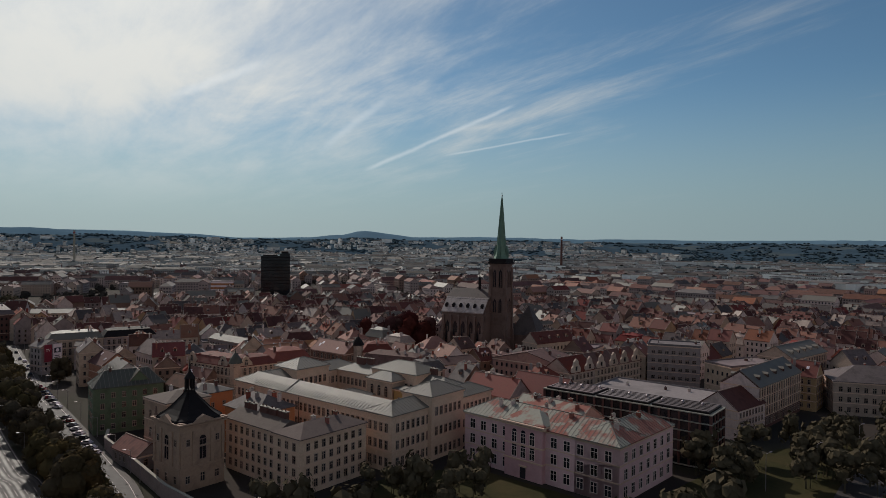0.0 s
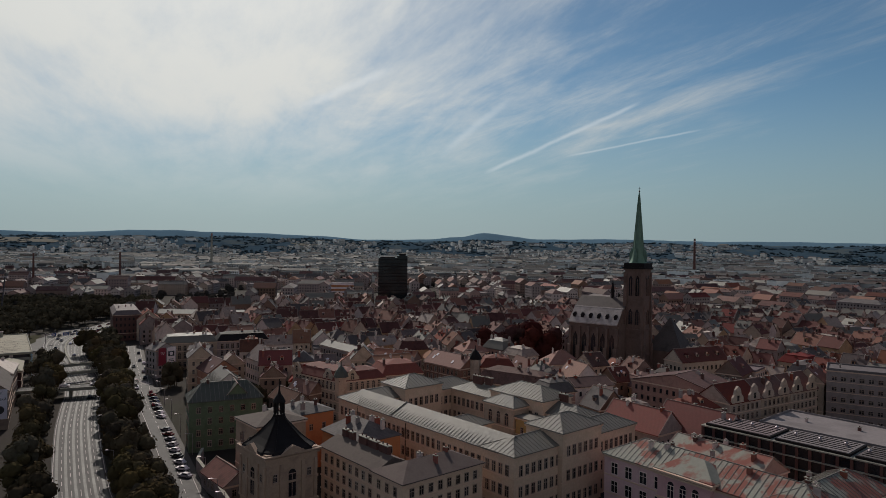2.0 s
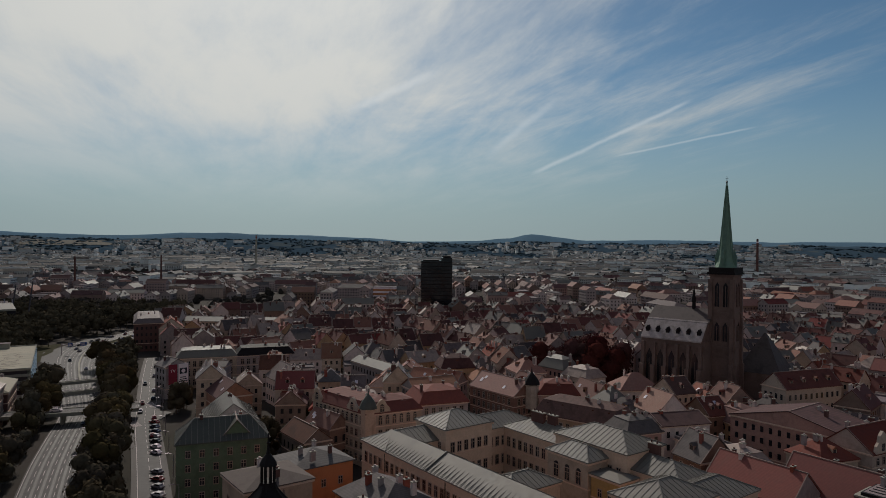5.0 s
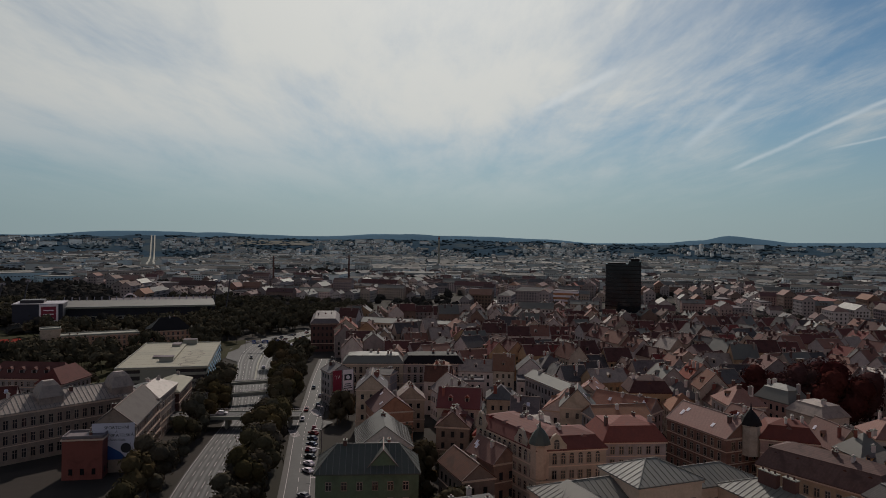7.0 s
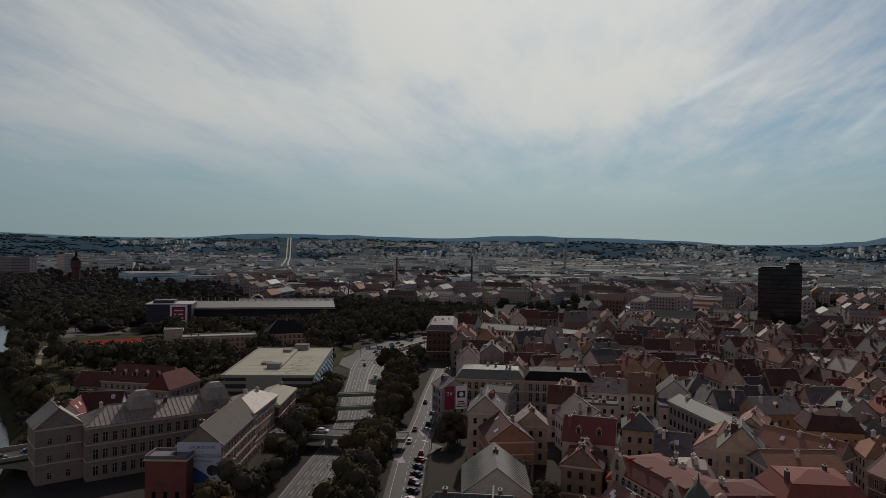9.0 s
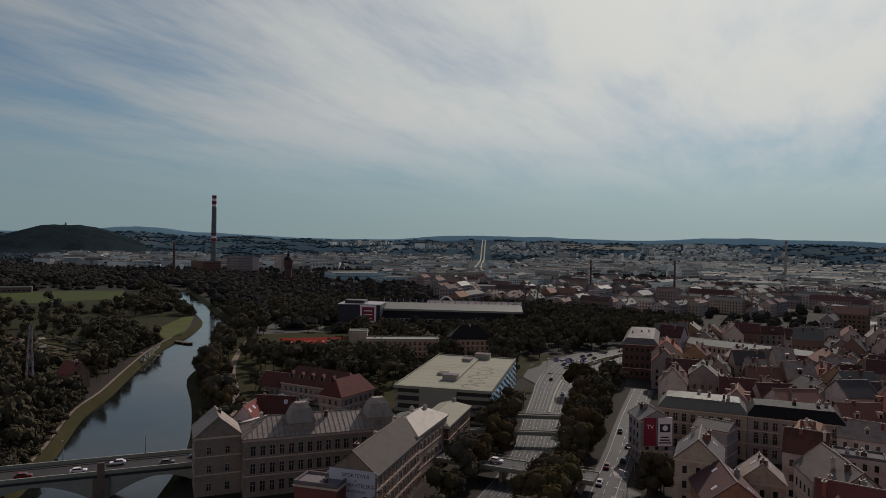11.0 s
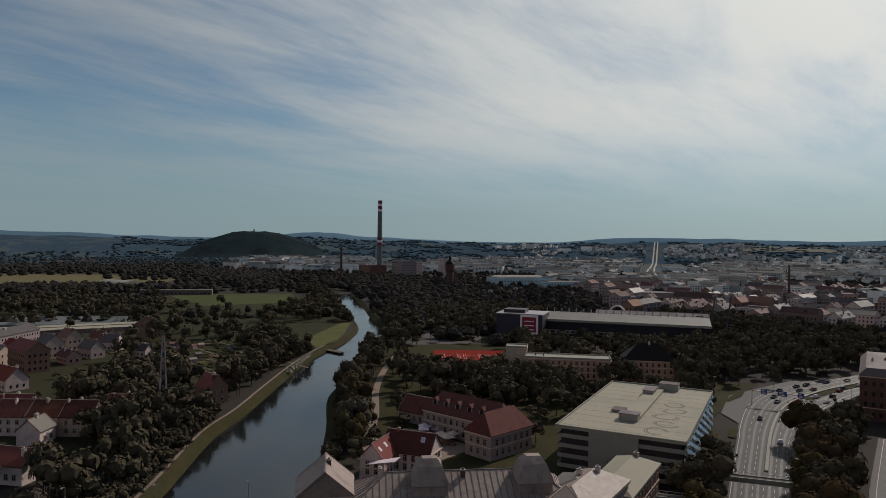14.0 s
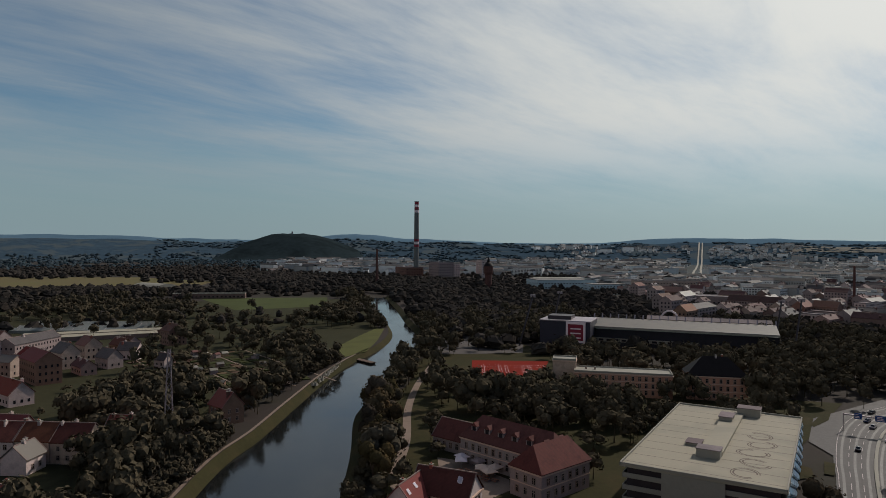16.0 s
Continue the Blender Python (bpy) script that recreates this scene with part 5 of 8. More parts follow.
def row(name, x, y, tn, w, d, h, rh, kind, wl, rf, label, **k):
    return house(name, x, y, tn, w, d, h, rh, kind, PLASTER[wl], rf, max(2, int(h / 3.9)), label=label, category="building", **{**dict(chimneys=3, gap=2.6, faces=(0, 1, 3), ww=1.15, wh=2.1), **k})


AN = "cream art nouveau apartment house with a red tiled mansard roof"
row("apartment_house", -97.6, 300.2, -31.3, 29.8, 14, 16.8, 4.2, "mansard", "cream", TILE, AN, dormers=4, arched_row=3, gap=2.3, faces=(0,))
row("apartment_house", -85.9, 298.2, 41.9, 19.5, 14, 16.8, 4.2, "mansard", "cream", TILE, AN, dormers=2, arched_row=3, gap=2.3, faces=(0, 1))
for tn, x, y in ((-31.3, -94.4, 290.1), (41.9, -84.6, 290.1), (-31.3, -111.5, 300.4)):
    t = thing("front_gable", x, y, tn, 16.4, "curved stucco gable with an arched window", "gable")
    g = Shape(PLASTER["cream"])
    g.extrude_x([(-3.0, 0), (3.0, 0), (2.8, 1.8), (1.8, 2.8), (1.0, 4.2), (0, 4.8), (-1.0, 4.2), (-1.8, 2.8), (-2.8, 1.8)], -0.4, 0.4, 0, Matrix(((0, 1, 0, 0), (1, 0, 0, 0), (0, 0, 1, 0), (0, 0, 0, 1))))
    wl = g.made("wall", t)
    window(wl, 0, -0.4, 0.8, 0, 1.4, 1.6, True)
turret(-88.6, 288.6, 15.5, "corner turret with a grey-green bell roof", PATINA)
row("red_mansard_house", -74.1, 319.2, 34.9, 18, 16, 15.8, 5.4, "mansard", "grey", TILE, "grey stucco house with a large red mansard roof", dormers=1)
row("pale_roof_house", -53.5, 343.5, -38.6, 25, 13, 15.6, 4.8, "gable", "brown", TILE_PALE, "brown stucco house with a pale roof and skylights", skylights=4, chimneys=4)
row("corner_house", -33, 343, 10, 15, 13, 16, 5.0, "mansard", "pink", TILE, "pinkish corner house with a red roof", dormers=1)
turret(-42, 336.5, 16.5, "corner turret with a black onion cap", BLACK_SHEET)
row("dormer_row_house", -22, 317, -25, 31, 13, 13.6, 6.4, "mansard", "ochre", TILE_DARK, "ochre stucco house with gablets and a dark roof", dormers=5, chimneys=4)
row("hip_roof_house", -4, 372, 20, 17, 14, 13.5, 6.0, "hip", "white", TILE_PALE, "white house with a pale orange hipped roof", chimneys=1, fine=False)
row("stepped_house", 62, 388, 35, 30, 12, 15.5, 5.4, "gable", "cream", TILE_DARK, "cream baroque house with a dark roof beside the cathedral", dormers=4, fine=False)
row("white_wall_house", -150, 356, -42, 24, 14, 11.5, 5.8, "gable", "white", SLATE, "white-walled house with a dark steep roof", chimneys=2, fine=False)
row("sheet_strip_house", -119, 384, -40.6, 38, 9, 14, 2.4, "gable", "grey", ZINC, "long grey house with a pale sheet roof", chimneys=3, fine=False)
row("terracotta_house", -108, 362, 100, 18, 12, 11, 4.6, "gable", "white", TILE_PALE, "white house with a pale terracotta roof", chimneys=2, fine=False, dormers=1)
row("tan_roof_house", -82, 340, 41, 19, 12, 15.6, 3.4, "gable", "grey", TILE_PALE, "grey house with a pale tan tiled roof behind the mansard", chimneys=2, fine=False)
row("orange_roof_house", -86, 366.5, -12, 23, 11, 12.6, 4.4, "gable", "brown", TILE_PALE, "brown house with an orange tiled roof and white chimneys", chimneys=5, fine=False, skylights=2)
row("cream_front_house", -105, 386, 100, 18, 8.5, 13, 3.4, "gable", "cream", TILE_PALE, "narrow cream house with a pale roof and skylights", chimneys=1, skylights=2, faces=(3,), gap=2.0)
row("brown_roof_house", -107, 282, -39, 17, 9, 10.2, 3.6, "gable", "brown", TILE_DARK, "low brown house with a worn tiled roof", chimneys=2, fine=False)
row("red_roof_house", -105, 294, -31, 14, 8, 11.0, 4.0, "gable", "brown", TILE, "brown house with a red tiled roof and skylights in the yard", chimneys=1, fine=False, skylights=2)
row("blank_wall_house", -196, 371, 15, 10.5, 10, 12.4, 1.8, "gable", "grey", SLATE, "grey rendered house with blank walls", chimneys=2, faces=())
row("long_station_house", -287, 540, 12, 78, 14, 12, 3.0, "gable", "cream", ZINC, "long cream building with a pale sheet roof", chimneys=4, fine=False)
row("yellow_house", 205, 455, -60, 24, 14, 13.5, 4.5, "gable", "yellow", TILE, "bright yellow house with a red roof", fine=False)
row("yellow_house", 215, 392, -50, 28, 14, 13, 5, "hip", "yellow", TILE_DARK, "bright yellow house with a brown roof", fine=False)
row("cream_block", 208, 556, -33, 36, 18, 15, 1, "flat", "cream", BITUMEN, "wide cream block with a flat roof", fine=False)
# ---- street grid of the old town ----
ST, SN = Vector((-0.62, 0.785)), Vector((0.785, 0.62))
TOWN0 = Vector((-97, 200))
GRID_TURN = math.degrees(math.atan2(ST.y, ST.x))
ROOF_WORD = {TILE.name: "red tiled", TILE_DARK.name: "brown tiled", TILE_PALE.name: "pale terracotta", SLATE.name: "dark slate", ZINC.name: "grey sheet", BITUMEN.name: "flat grey", RED_TILE.name: "bright red tiled", WEATHERED.name: "weathered brown sheet", RUSTY.name: "rust-stained sheet", ROOF_GREY.name: "grey slate"}

# ---- cathedral ----
def cathedral(x, y, turn):
    t = thing("cathedral", x, y, turn, 0, "dark gothic stone cathedral with a tall green copper spire", "church")
    b = Shape(STONE)
    # tower stands at the origin; the nave runs behind it
    b.box(-5.0, 5.0, -5.0, 5.0, -1, 59)
    tower = b.made("tower", t, "square dark sandstone tower")
    for sx in (-1, 1):
        for sy in (-1, 1):
            for z0, z1, o in ((-1, 20, 1.6), (20, 40, 1.1), (40, 57, 0.7)):
                s = Shape(STONE)
                s.box(sx * 4.6 - 0.8, sx * 4.6 + 0.8, min(sy * 4.6, sy * (5 + o)), max(sy * 4.6, sy * (5 + o)), z0, z1)
                s.made("buttress", tower)
                s = Shape(STONE)
                s.box(min(sx * 4.6, sx * (5 + o)), max(sx * 4.6, sx * (5 + o)), sy * 4.6 - 0.78, sy * 4.6 + 0.78, z0, z1)
                s.made("buttress", tower)
    for z in (14, 27, 42, 58.4):
        Shape(STONE).box(-5.4, 5.4, -5.4, 5.4, z, z + 0.7).made("string_course", tower)
    for tn in (0, 90, 180, 270):
        for u in (-1.8, 1.8):
            for z, h in ((45, 9.0), (30, 6.5)):
                m = pose(0, 0, 0, 0, 0, tn) @ pose(u, -5.0, 0)
                s = Shape(STONE, GLASS)
                s.extrude_x([(-1.0, z), (1.0, z), (1.0, z + h), (0, z + h + 1.8), (-1.0, z + h)], -0.06, 0.1, 1, Matrix(((0, 1, 0, 0), (1, 0, 0, 0), (0, 0, 1, 0), (0, 0, 0, 1))))
                for xx in (-1.15, 1.15):
                    s.box(xx - 0.15, xx + 0.15, -0.4, 0.1, z, z + h)
                s.box(-0.12, 0.12, -0.25, 0, z, z + h)
                s.made("window", tower, "tall pointed dark opening", at=m)
    g = Shape(BLACK_SHEET)
    g.box(-6.0, 6.0, -6.0, 6.0, 59.1, 60.0).box(-5.5, 5.5, -5.5, 5.5, 60.0, 62.2)
    g.made("gallery", t, "dark overhanging gallery")
    sp = Shape(COPPER)
    sp.lathe([(4.6, 62.2), (3.6, 64.5), (2.9, 67.5), (2.0, 78), (1.1, 89), (0.35, 98.5), (0.12, 101)], 8, turn=math.pi / 8)
    spire = sp.made("spire", t, "green copper spire")
    for i in range(8):
        a = math.pi / 8 + i * math.pi / 4
        s = Shape(COPPER)
        s.strut((2.95 * math.cos(a), 2.95 * math.sin(a), 67.3), (0.35 * math.cos(a), 0.35 * math.sin(a), 98.3), 0.14)
        s.made("rib", spire)
    for tn in range(4):
        s = Shape(COPPER)
        s.box(-0.7, 0.7, -4.6, -2.6, 63.0, 66.2)
        s.prism([(-0.9, -4.8), (0.9, -4.8), (0.9, -2.6), (-0.9, -2.6)], 66.2, 70.5, top=[(-0.05, -3.6), (0.05, -3.6), (0.05, -3.5), (-0.05, -3.5)])
        s.made("spire_gable", spire, at=pose(0, 0, 0, 0, 0, tn * 90))
    f = Shape(DARK_METAL)
    f.lathe([(0.05, 99.3), (0.55, 99.9), (0.05, 100.5)], 8).box(-0.06, 0.06, -0.06, 0.06, 100, 102.4).box(-0.6, 0.6, -0.05, 0.05, 101.4, 101.55)
    f.made("finial", spire)
    # nave, in the local +x direction
    s = Shape(STONE)
    s.box(-32, -4, -14.5, 14.5, -1, 30)
    nave = s.made("nave", t)
    r = Shape(SLATE)
    gable_roof(r, 28, 16.6, 37.6, 5.5, 0.3, 0.3, m=Matrix.Translation((-18.2, 0, 0)))
    r.made("main_roof", t, "steep dark roof over the nave")
    r = Shape(NAVE_SHEET)
    r.extrude_x([(-15.3, 29.6), (-8, 37.6), (8, 37.6), (15.3, 29.6), (15.3, 30.2), (8, 38.3), (-8, 38.3), (-15.3, 30.2)][::-1], -32.3, -4.6)
    rf = r.made("roof", t, "pale sheet aisle roof with dormers")
    e = Shape(STONE)
    e.extrude_x([(-14.5, 30), (14.5, 30), (8, 37.4), (0, 42.6), (-8, 37.4)], -32.2, -31.4)
    e.extrude_x([(-14.5, 30), (14.5, 30), (8, 37.4), (0, 42.6), (-8, 37.4)], -5.4, -4.6)
    e.made("gable", nave)
    for i in range(6):
        for sg in (-1, 1):
            d = Shape(BLACK_SHEET)
            d.box(-0.8, 0.8, 0, 3.0, 0, 2.6).extrude_x([(-1.0, 2.6), (1.0, 2.6), (0, 4.0)], -0.2, 3.0, 0, Matrix(((0, 1, 0, 0), (1, 0, 0, 0), (0, 0, 1, 0), (0, 0, 0, 1))))
            d.made("dormer", rf, "small dark roof dormer", at=pose(-30 + i * 4.7, sg * 13.2, 31.2, 0, 0, 0 if sg < 0 else 180))
            bt = Shape(STONE)
            bt.box(-0.9, 0.9, min(sg * 14, sg * 17.5), max(sg * 14, sg * 17.5), -1, 18)
            bt.made("buttress", nave, at=pose(-31 + i * 5.2, 0, 0))
            Shape(STONE).box(-0.7, 0.7, min(sg * 14, sg * 16), max(sg * 14, sg * 16), 18, 28).made("buttress", nave, at=pose(-31 + i * 5.2, 0, 0))
            if i < 5:
                wd = Shape(GLASS, STONE)
                wd.extrude_x([(-1.4, 7), (1.4, 7), (1.4, 22), (0, 25), (-1.4, 22)], -0.1, 0.1, 0, Matrix(((0, 1, 0, 0), (1, 0, 0, 0), (0, 0, 1, 0), (0, 0, 0, 1))))
                wd.box(-0.1, 0.1, -0.2, 0, 7, 21, 1)
                wd.made("window", nave, "tall pointed window", at=pose(-28.4 + i * 5.2, sg * 14.5, 0, 0, 0, 0 if sg < 0 else 180))
    c = Shape(STONE, SLATE)
    c.prism([(-9, -9), (9, -9), (9, 9), (-9, 9)], -1, 16, m=Matrix.Translation((12, 16, 0)))
    c.prism([(-9.5, -9.5), (9.5, -9.5), (9.5, 9.5), (-9.5, 9.5)], 16, 33, 1, m=Matrix.Translation((12, 16, 0)), top=[(-0.3, -0.3), (0.3, -0.3), (0.3, 0.3), (-0.3, 0.3)])
    c.made("side_chapel", t, "side chapel with a steep dark pyramid roof")
    fl = Shape(BLACK_SHEET)
    fl.lathe([(0.9, 41.5), (0.8, 46), (1.1, 46.3), (0.1, 53)], 8, at=(-14, 0))
    fl.made("ridge_turret", t)
    HOUSE_SPOTS.append((x, y, 34))
    HOUSE_SPOTS.append((x - 26, y + 14, 30))


cathedral(35.2, 404.8, -28)


# ---- black office tower ----
def black_tower(x, y, turn):
    t = thing("office_tower", x, y, turn, 0, "black glazed office tower block", "office tower")
    b = Shape(DARK_GLASS)
    b.box(-14.5, 4.0, -11, 11, -1, 56).box(4.0, 14.5, -9, 13, -1, 58.5)
    wl = b.made("wall", t, "black glass wall")
    me = Shape(BLACK_SHEET).box(-14.7, 4.0, -11.2, 11.2, 0, 0.5).box(4.0, 14.7, -9.2, 13.2, 0, 0.5).mesh("floor_band")
    for i in range(16):
        o = new("floor_band", me)
        o.parent = wl
        o.matrix_basis = pose(0, 0, 3 + i * 3.4)
    p = Shape(BLACK_SHEET).box(-13, 2, -10, 10, 56, 57).box(6, 13, -6, 10, 58.5, 60.5)
    p.made("plant_room", t)
    HOUSE_SPOTS.append((x, y, 30))


black_tower(-174.5, 701, 14)

# ---- parking house ----
def parking():
    x, y, w, d, tn = rect((-295, 308), (-271, 331), (-322, 391))
    x, y, w, d = -308.6, 349.3, 38.0, 77.0
    t = thing("parking_house", x, y, tn, 0, "concrete parking house with open decks and blue slatted end", "parking garage")
    HOUSE_SPOTS.append((x, y, 44))
    # dark block filling the open decks, its colour stands for the shade inside
    s = Shape(DARK_METAL)
    s.box(-w / 2 + 1, w / 2 - 1, -d / 2 + 1, d / 2 - 1, -1, 12.2)
    s.made("core", t)
    for z in (0.2, 3.3, 6.4, 9.5):
        b = Shape(CONCRETE)
        b.box(-w / 2, w / 2, -d / 2, d / 2, z, z + 0.35)
        for (mx, my), tt, ln in sides(w, d):
            b.box(-ln / 2, ln / 2, 0.0, 0.2, z + 0.35, z + 1.25, 0, pose(mx, my, 0, 0, 0, tt))
        b.made("deck", t)
    r = Shape(ROOF_DECK, CONCRETE)
    r.box(-w / 2 - 0.6, w / 2 + 0.6, -d / 2 - 0.6, d / 2 + 0.6, 12.4, 13.0)
    rf = r.made("roof", t, "pale flat concrete roof deck")
    for (mx, my), tt, ln in sides(w + 1.2, d + 1.2):
        Shape(CONCRETE).box(-ln / 2, ln / 2, 0, 0.35, 13.0, 13.5).made("parapet", rf, at=pose(mx, my, 0, 0, 0, tt))
    h = Shape(ROOF_DECK)
    h.box(-3.2, 2.6, -18, 32, 13.0, 13.9)
    h.made("raised_strip", rf)
    for hx, hy, a, b2, hz in ((-0.5, -20, 6, 4.5, 15.2), (-1.5, 22, 4, 7, 15.0), (4, 34, 7, 5, 15.6), (-6, -10, 4, 5, 13.7)):
        Shape(CONCRETE, BITUMEN).box(-a / 2, a / 2, -b2 / 2, b2 / 2, 13, hz).box(-a / 2 - 0.2, a / 2 + 0.2, -b2 / 2 - 0.2, b2 / 2 + 0.2, hz, hz + 0.2, 1).made("roof_hatch", rf, at=pose(hx, hy, 0))
    joint = Shape(material("deck_joint", (0.16, 0.145, 0.115), rough=0.9, spread=0.3)).box(-w / 2, w / 2, -0.10, 0.10, 0, 0.012).mesh("deck_joint")
    for i in range(11):
        o = new("deck_joint", joint)
        o.parent = rf
        o.matrix_basis = pose(0, -d / 2 + 3 + i * 7.2, 13.004)
    skid = Shape(material("tyre_mark", (0.13, 0.115, 0.09), rough=0.9, spread=0.4))
    n = 20
    for r0, r1 in ((2.6, 2.95), (3.3, 3.55)):
        skid.add([(r * math.cos(2 * math.pi * i / n), r * 1.25 * math.sin(2 * math.pi * i / n), 0) for r in (r0, r1) for i in range(n)], [(i, (i + 1) % n, n + (i + 1) % n, n + i) for i in range(n - 3)])
    skid = skid.mesh("tyre_mark")
    for i in range(5):
        o = new("tyre_mark", skid)
        o.parent = rf
        o.matrix_basis = pose(9.5 + (i % 2) * 1.5, -30 + i * 9.5, 13.02, 0, 0, 47 * i)
    c = Shape(CONCRETE)
    c.box(-9, 6, -d / 2 - 0.4, -d / 2 + 0.3, 0, 12.3)
    c.made("end_wall", t, "blank concrete wall")
    me = Shape(BLUE_PANEL).box(-1.55, 1.55, -0.04, 0.04, -0.5, 0.5).mesh("blue_slat")
    screen = thing("blue_screen", 0, 0)
    screen.parent, screen.matrix_basis = t, pose(w / 2 + 0.5, 0, 0)
    for i in range(20):
        for j in range(9):
            if j > -1:
                o = new("blue_slat", me)
                o.parent = screen
                o.matrix_basis = pose(0.2 * ((i + j) % 2), -d / 2 + 2 + i * (d - 4) / 19, 1.2 + j * 1.28, 24 * (-1) ** (i + j), 0, 90)


parking()

# ---- buildings west of the main road ----
SCH = "grey three-storey corner building with a ribbed sheet roof"
house("school_block", -246, 257, 78, 46, 14, 15.6, 4.4, "hip", PLASTER["umber"], WEATHERED, 3, label=SCH, category="building", chimneys=4, gap=2.5, ww=1.25, wh=2.7, seam=True, dormers=0, faces=(0, 1, 3))
house("gable_end", -256, 229, -10, 13, 12, 16.0, 5.0, "gable", PLASTER["umber"], WEATHERED, 3, label="tall grey gable house at the bridge end with pale sheet roof", category="building", chimneys=1, gap=3.4, faces=(1, 3))
house("school_wing", -238, 283, 128, 26, 12, 15.0, 3.6, "hip", PLASTER["umber"], WEATHERED, 3, label="grey side wing with a dull sheet roof", category="building", chimneys=2, gap=3.0, faces=(0, 1, 2))
for x, y in ((-248, 250), (-243, 272)):
    t = thing("roof_turret", x, y, 78, 15.5, "square mansard turret with a dark curved sheet roof", "turret")
    Shape(WEATHERED).box(-3.6, 3.6, -6.5, 0, 0, 3.4).made("wall", t)
    r = Shape(WEATHERED)
    r.prism([(-4, -7), (4, -7), (4, 1), (-4, 1)], 3.4, 7.0, top=[(-2.6, -5.4), (2.6, -5.4), (2.6, -0.6), (-2.6, -0.6)]).prism([(-2.6, -5.4), (2.6, -5.4), (2.6, -0.6), (-2.6, -0.6)], 7.0, 8.4, top=[(-1.6, -4), (1.6, -4), (1.6, -2), (-1.6, -2)])
    r.made("roof", t)
SGT = math.degrees(math.atan2(0.76, -0.65))
sign_house = house("school_house", -221, 262, SGT, 34, 12.5, 14.2, 5.0, "gable", PLASTER["umber"], ROOF_GREY, 4, label="tall brick and stone school with a plain grey roof", category="school", chimneys=2, gap=2.7, ww=1.2, wh=2.0, faces=(0, 2), dormers=0)
house("school_house", -240, 283, SGT, 16, 12.5, 15.0, 3.2, "hip", BRICK_DARK, ZINC, 4, label="dark brick house with a low pale sheet roof", category="building", chimneys=0, gap=2.7, faces=(0, 2))
house("school_house", -252, 303, SGT, 28, 11, 12.0, 3.0, "hip", BRICK_DARK, ROOF_DECK, 3, label="brick house with a pale sheet roof", category="building", chimneys=1, gap=2.7, faces=(0, 2))
house("brick_annexe", -214, 243, SGT + 90, 11, 7, 12.0, 0.6, "flat", BRICK, BITUMEN, 1, label="reddish-brown rendered annexe with a flat roof", category="building", chimneys=1, fine=False)


def lettering(text, size, parent, m, mt, name="lettering"):
    c = bpy.data.curves.new(name, "FONT")
    c.body, c.size, c.extrude, c.align_x = text, size, 0.01, "CENTER"
    c.materials.append(mt)
    o = new(name, c)
    o.parent = parent
    o.matrix_basis = m
    return o


def gable_sign():
    # painted sign on the blank gable towards the bridge
    p = Vector((-221, 262)) - Vector((math.cos(radians(SGT)), math.sin(radians(SGT)))) * 17.35
    t = thing("school_sign", p.x, p.y, SGT + 270, 4.0, "pale painted school sign with dark lettering on the gable", "sign")
    s = Shape(SIGN_PALE, BLUE_SIGN)
    s.box(-6, 6, -0.06, 0.04, 0, 11)
    s.extrude_x([(-6, 0), (4, 0), (2, 2.2), (-2, 4.6), (-6, 6.2)], -0.09, -0.055, 1, Matrix(((0, 1, 0, 0), (1, 0, 0, 0), (0, 0, 1, 0), (0, 0, 0, 1))))
    s.made("panel", t)
    up = pose(0, 0, 0, 90, 0, 0)
    for txt, z, sz in (("SPORTOVNÍ", 9.2, 1.3), ("A", 8.1, 0.9), ("PODNIKATELSKÁ", 6.9, 1.25), ("střední škola", 5.6, 1.0)):
        lettering(txt, sz, t, Matrix.Translation((0.9, -0.08, z)) @ up, INK)
    Shape(INK).lathe([(1.5, 0), (1.5, 0.03)], 16).made("emblem", t, at=pose(3.6, -0.08, 3.4, 90))


gable_sign()

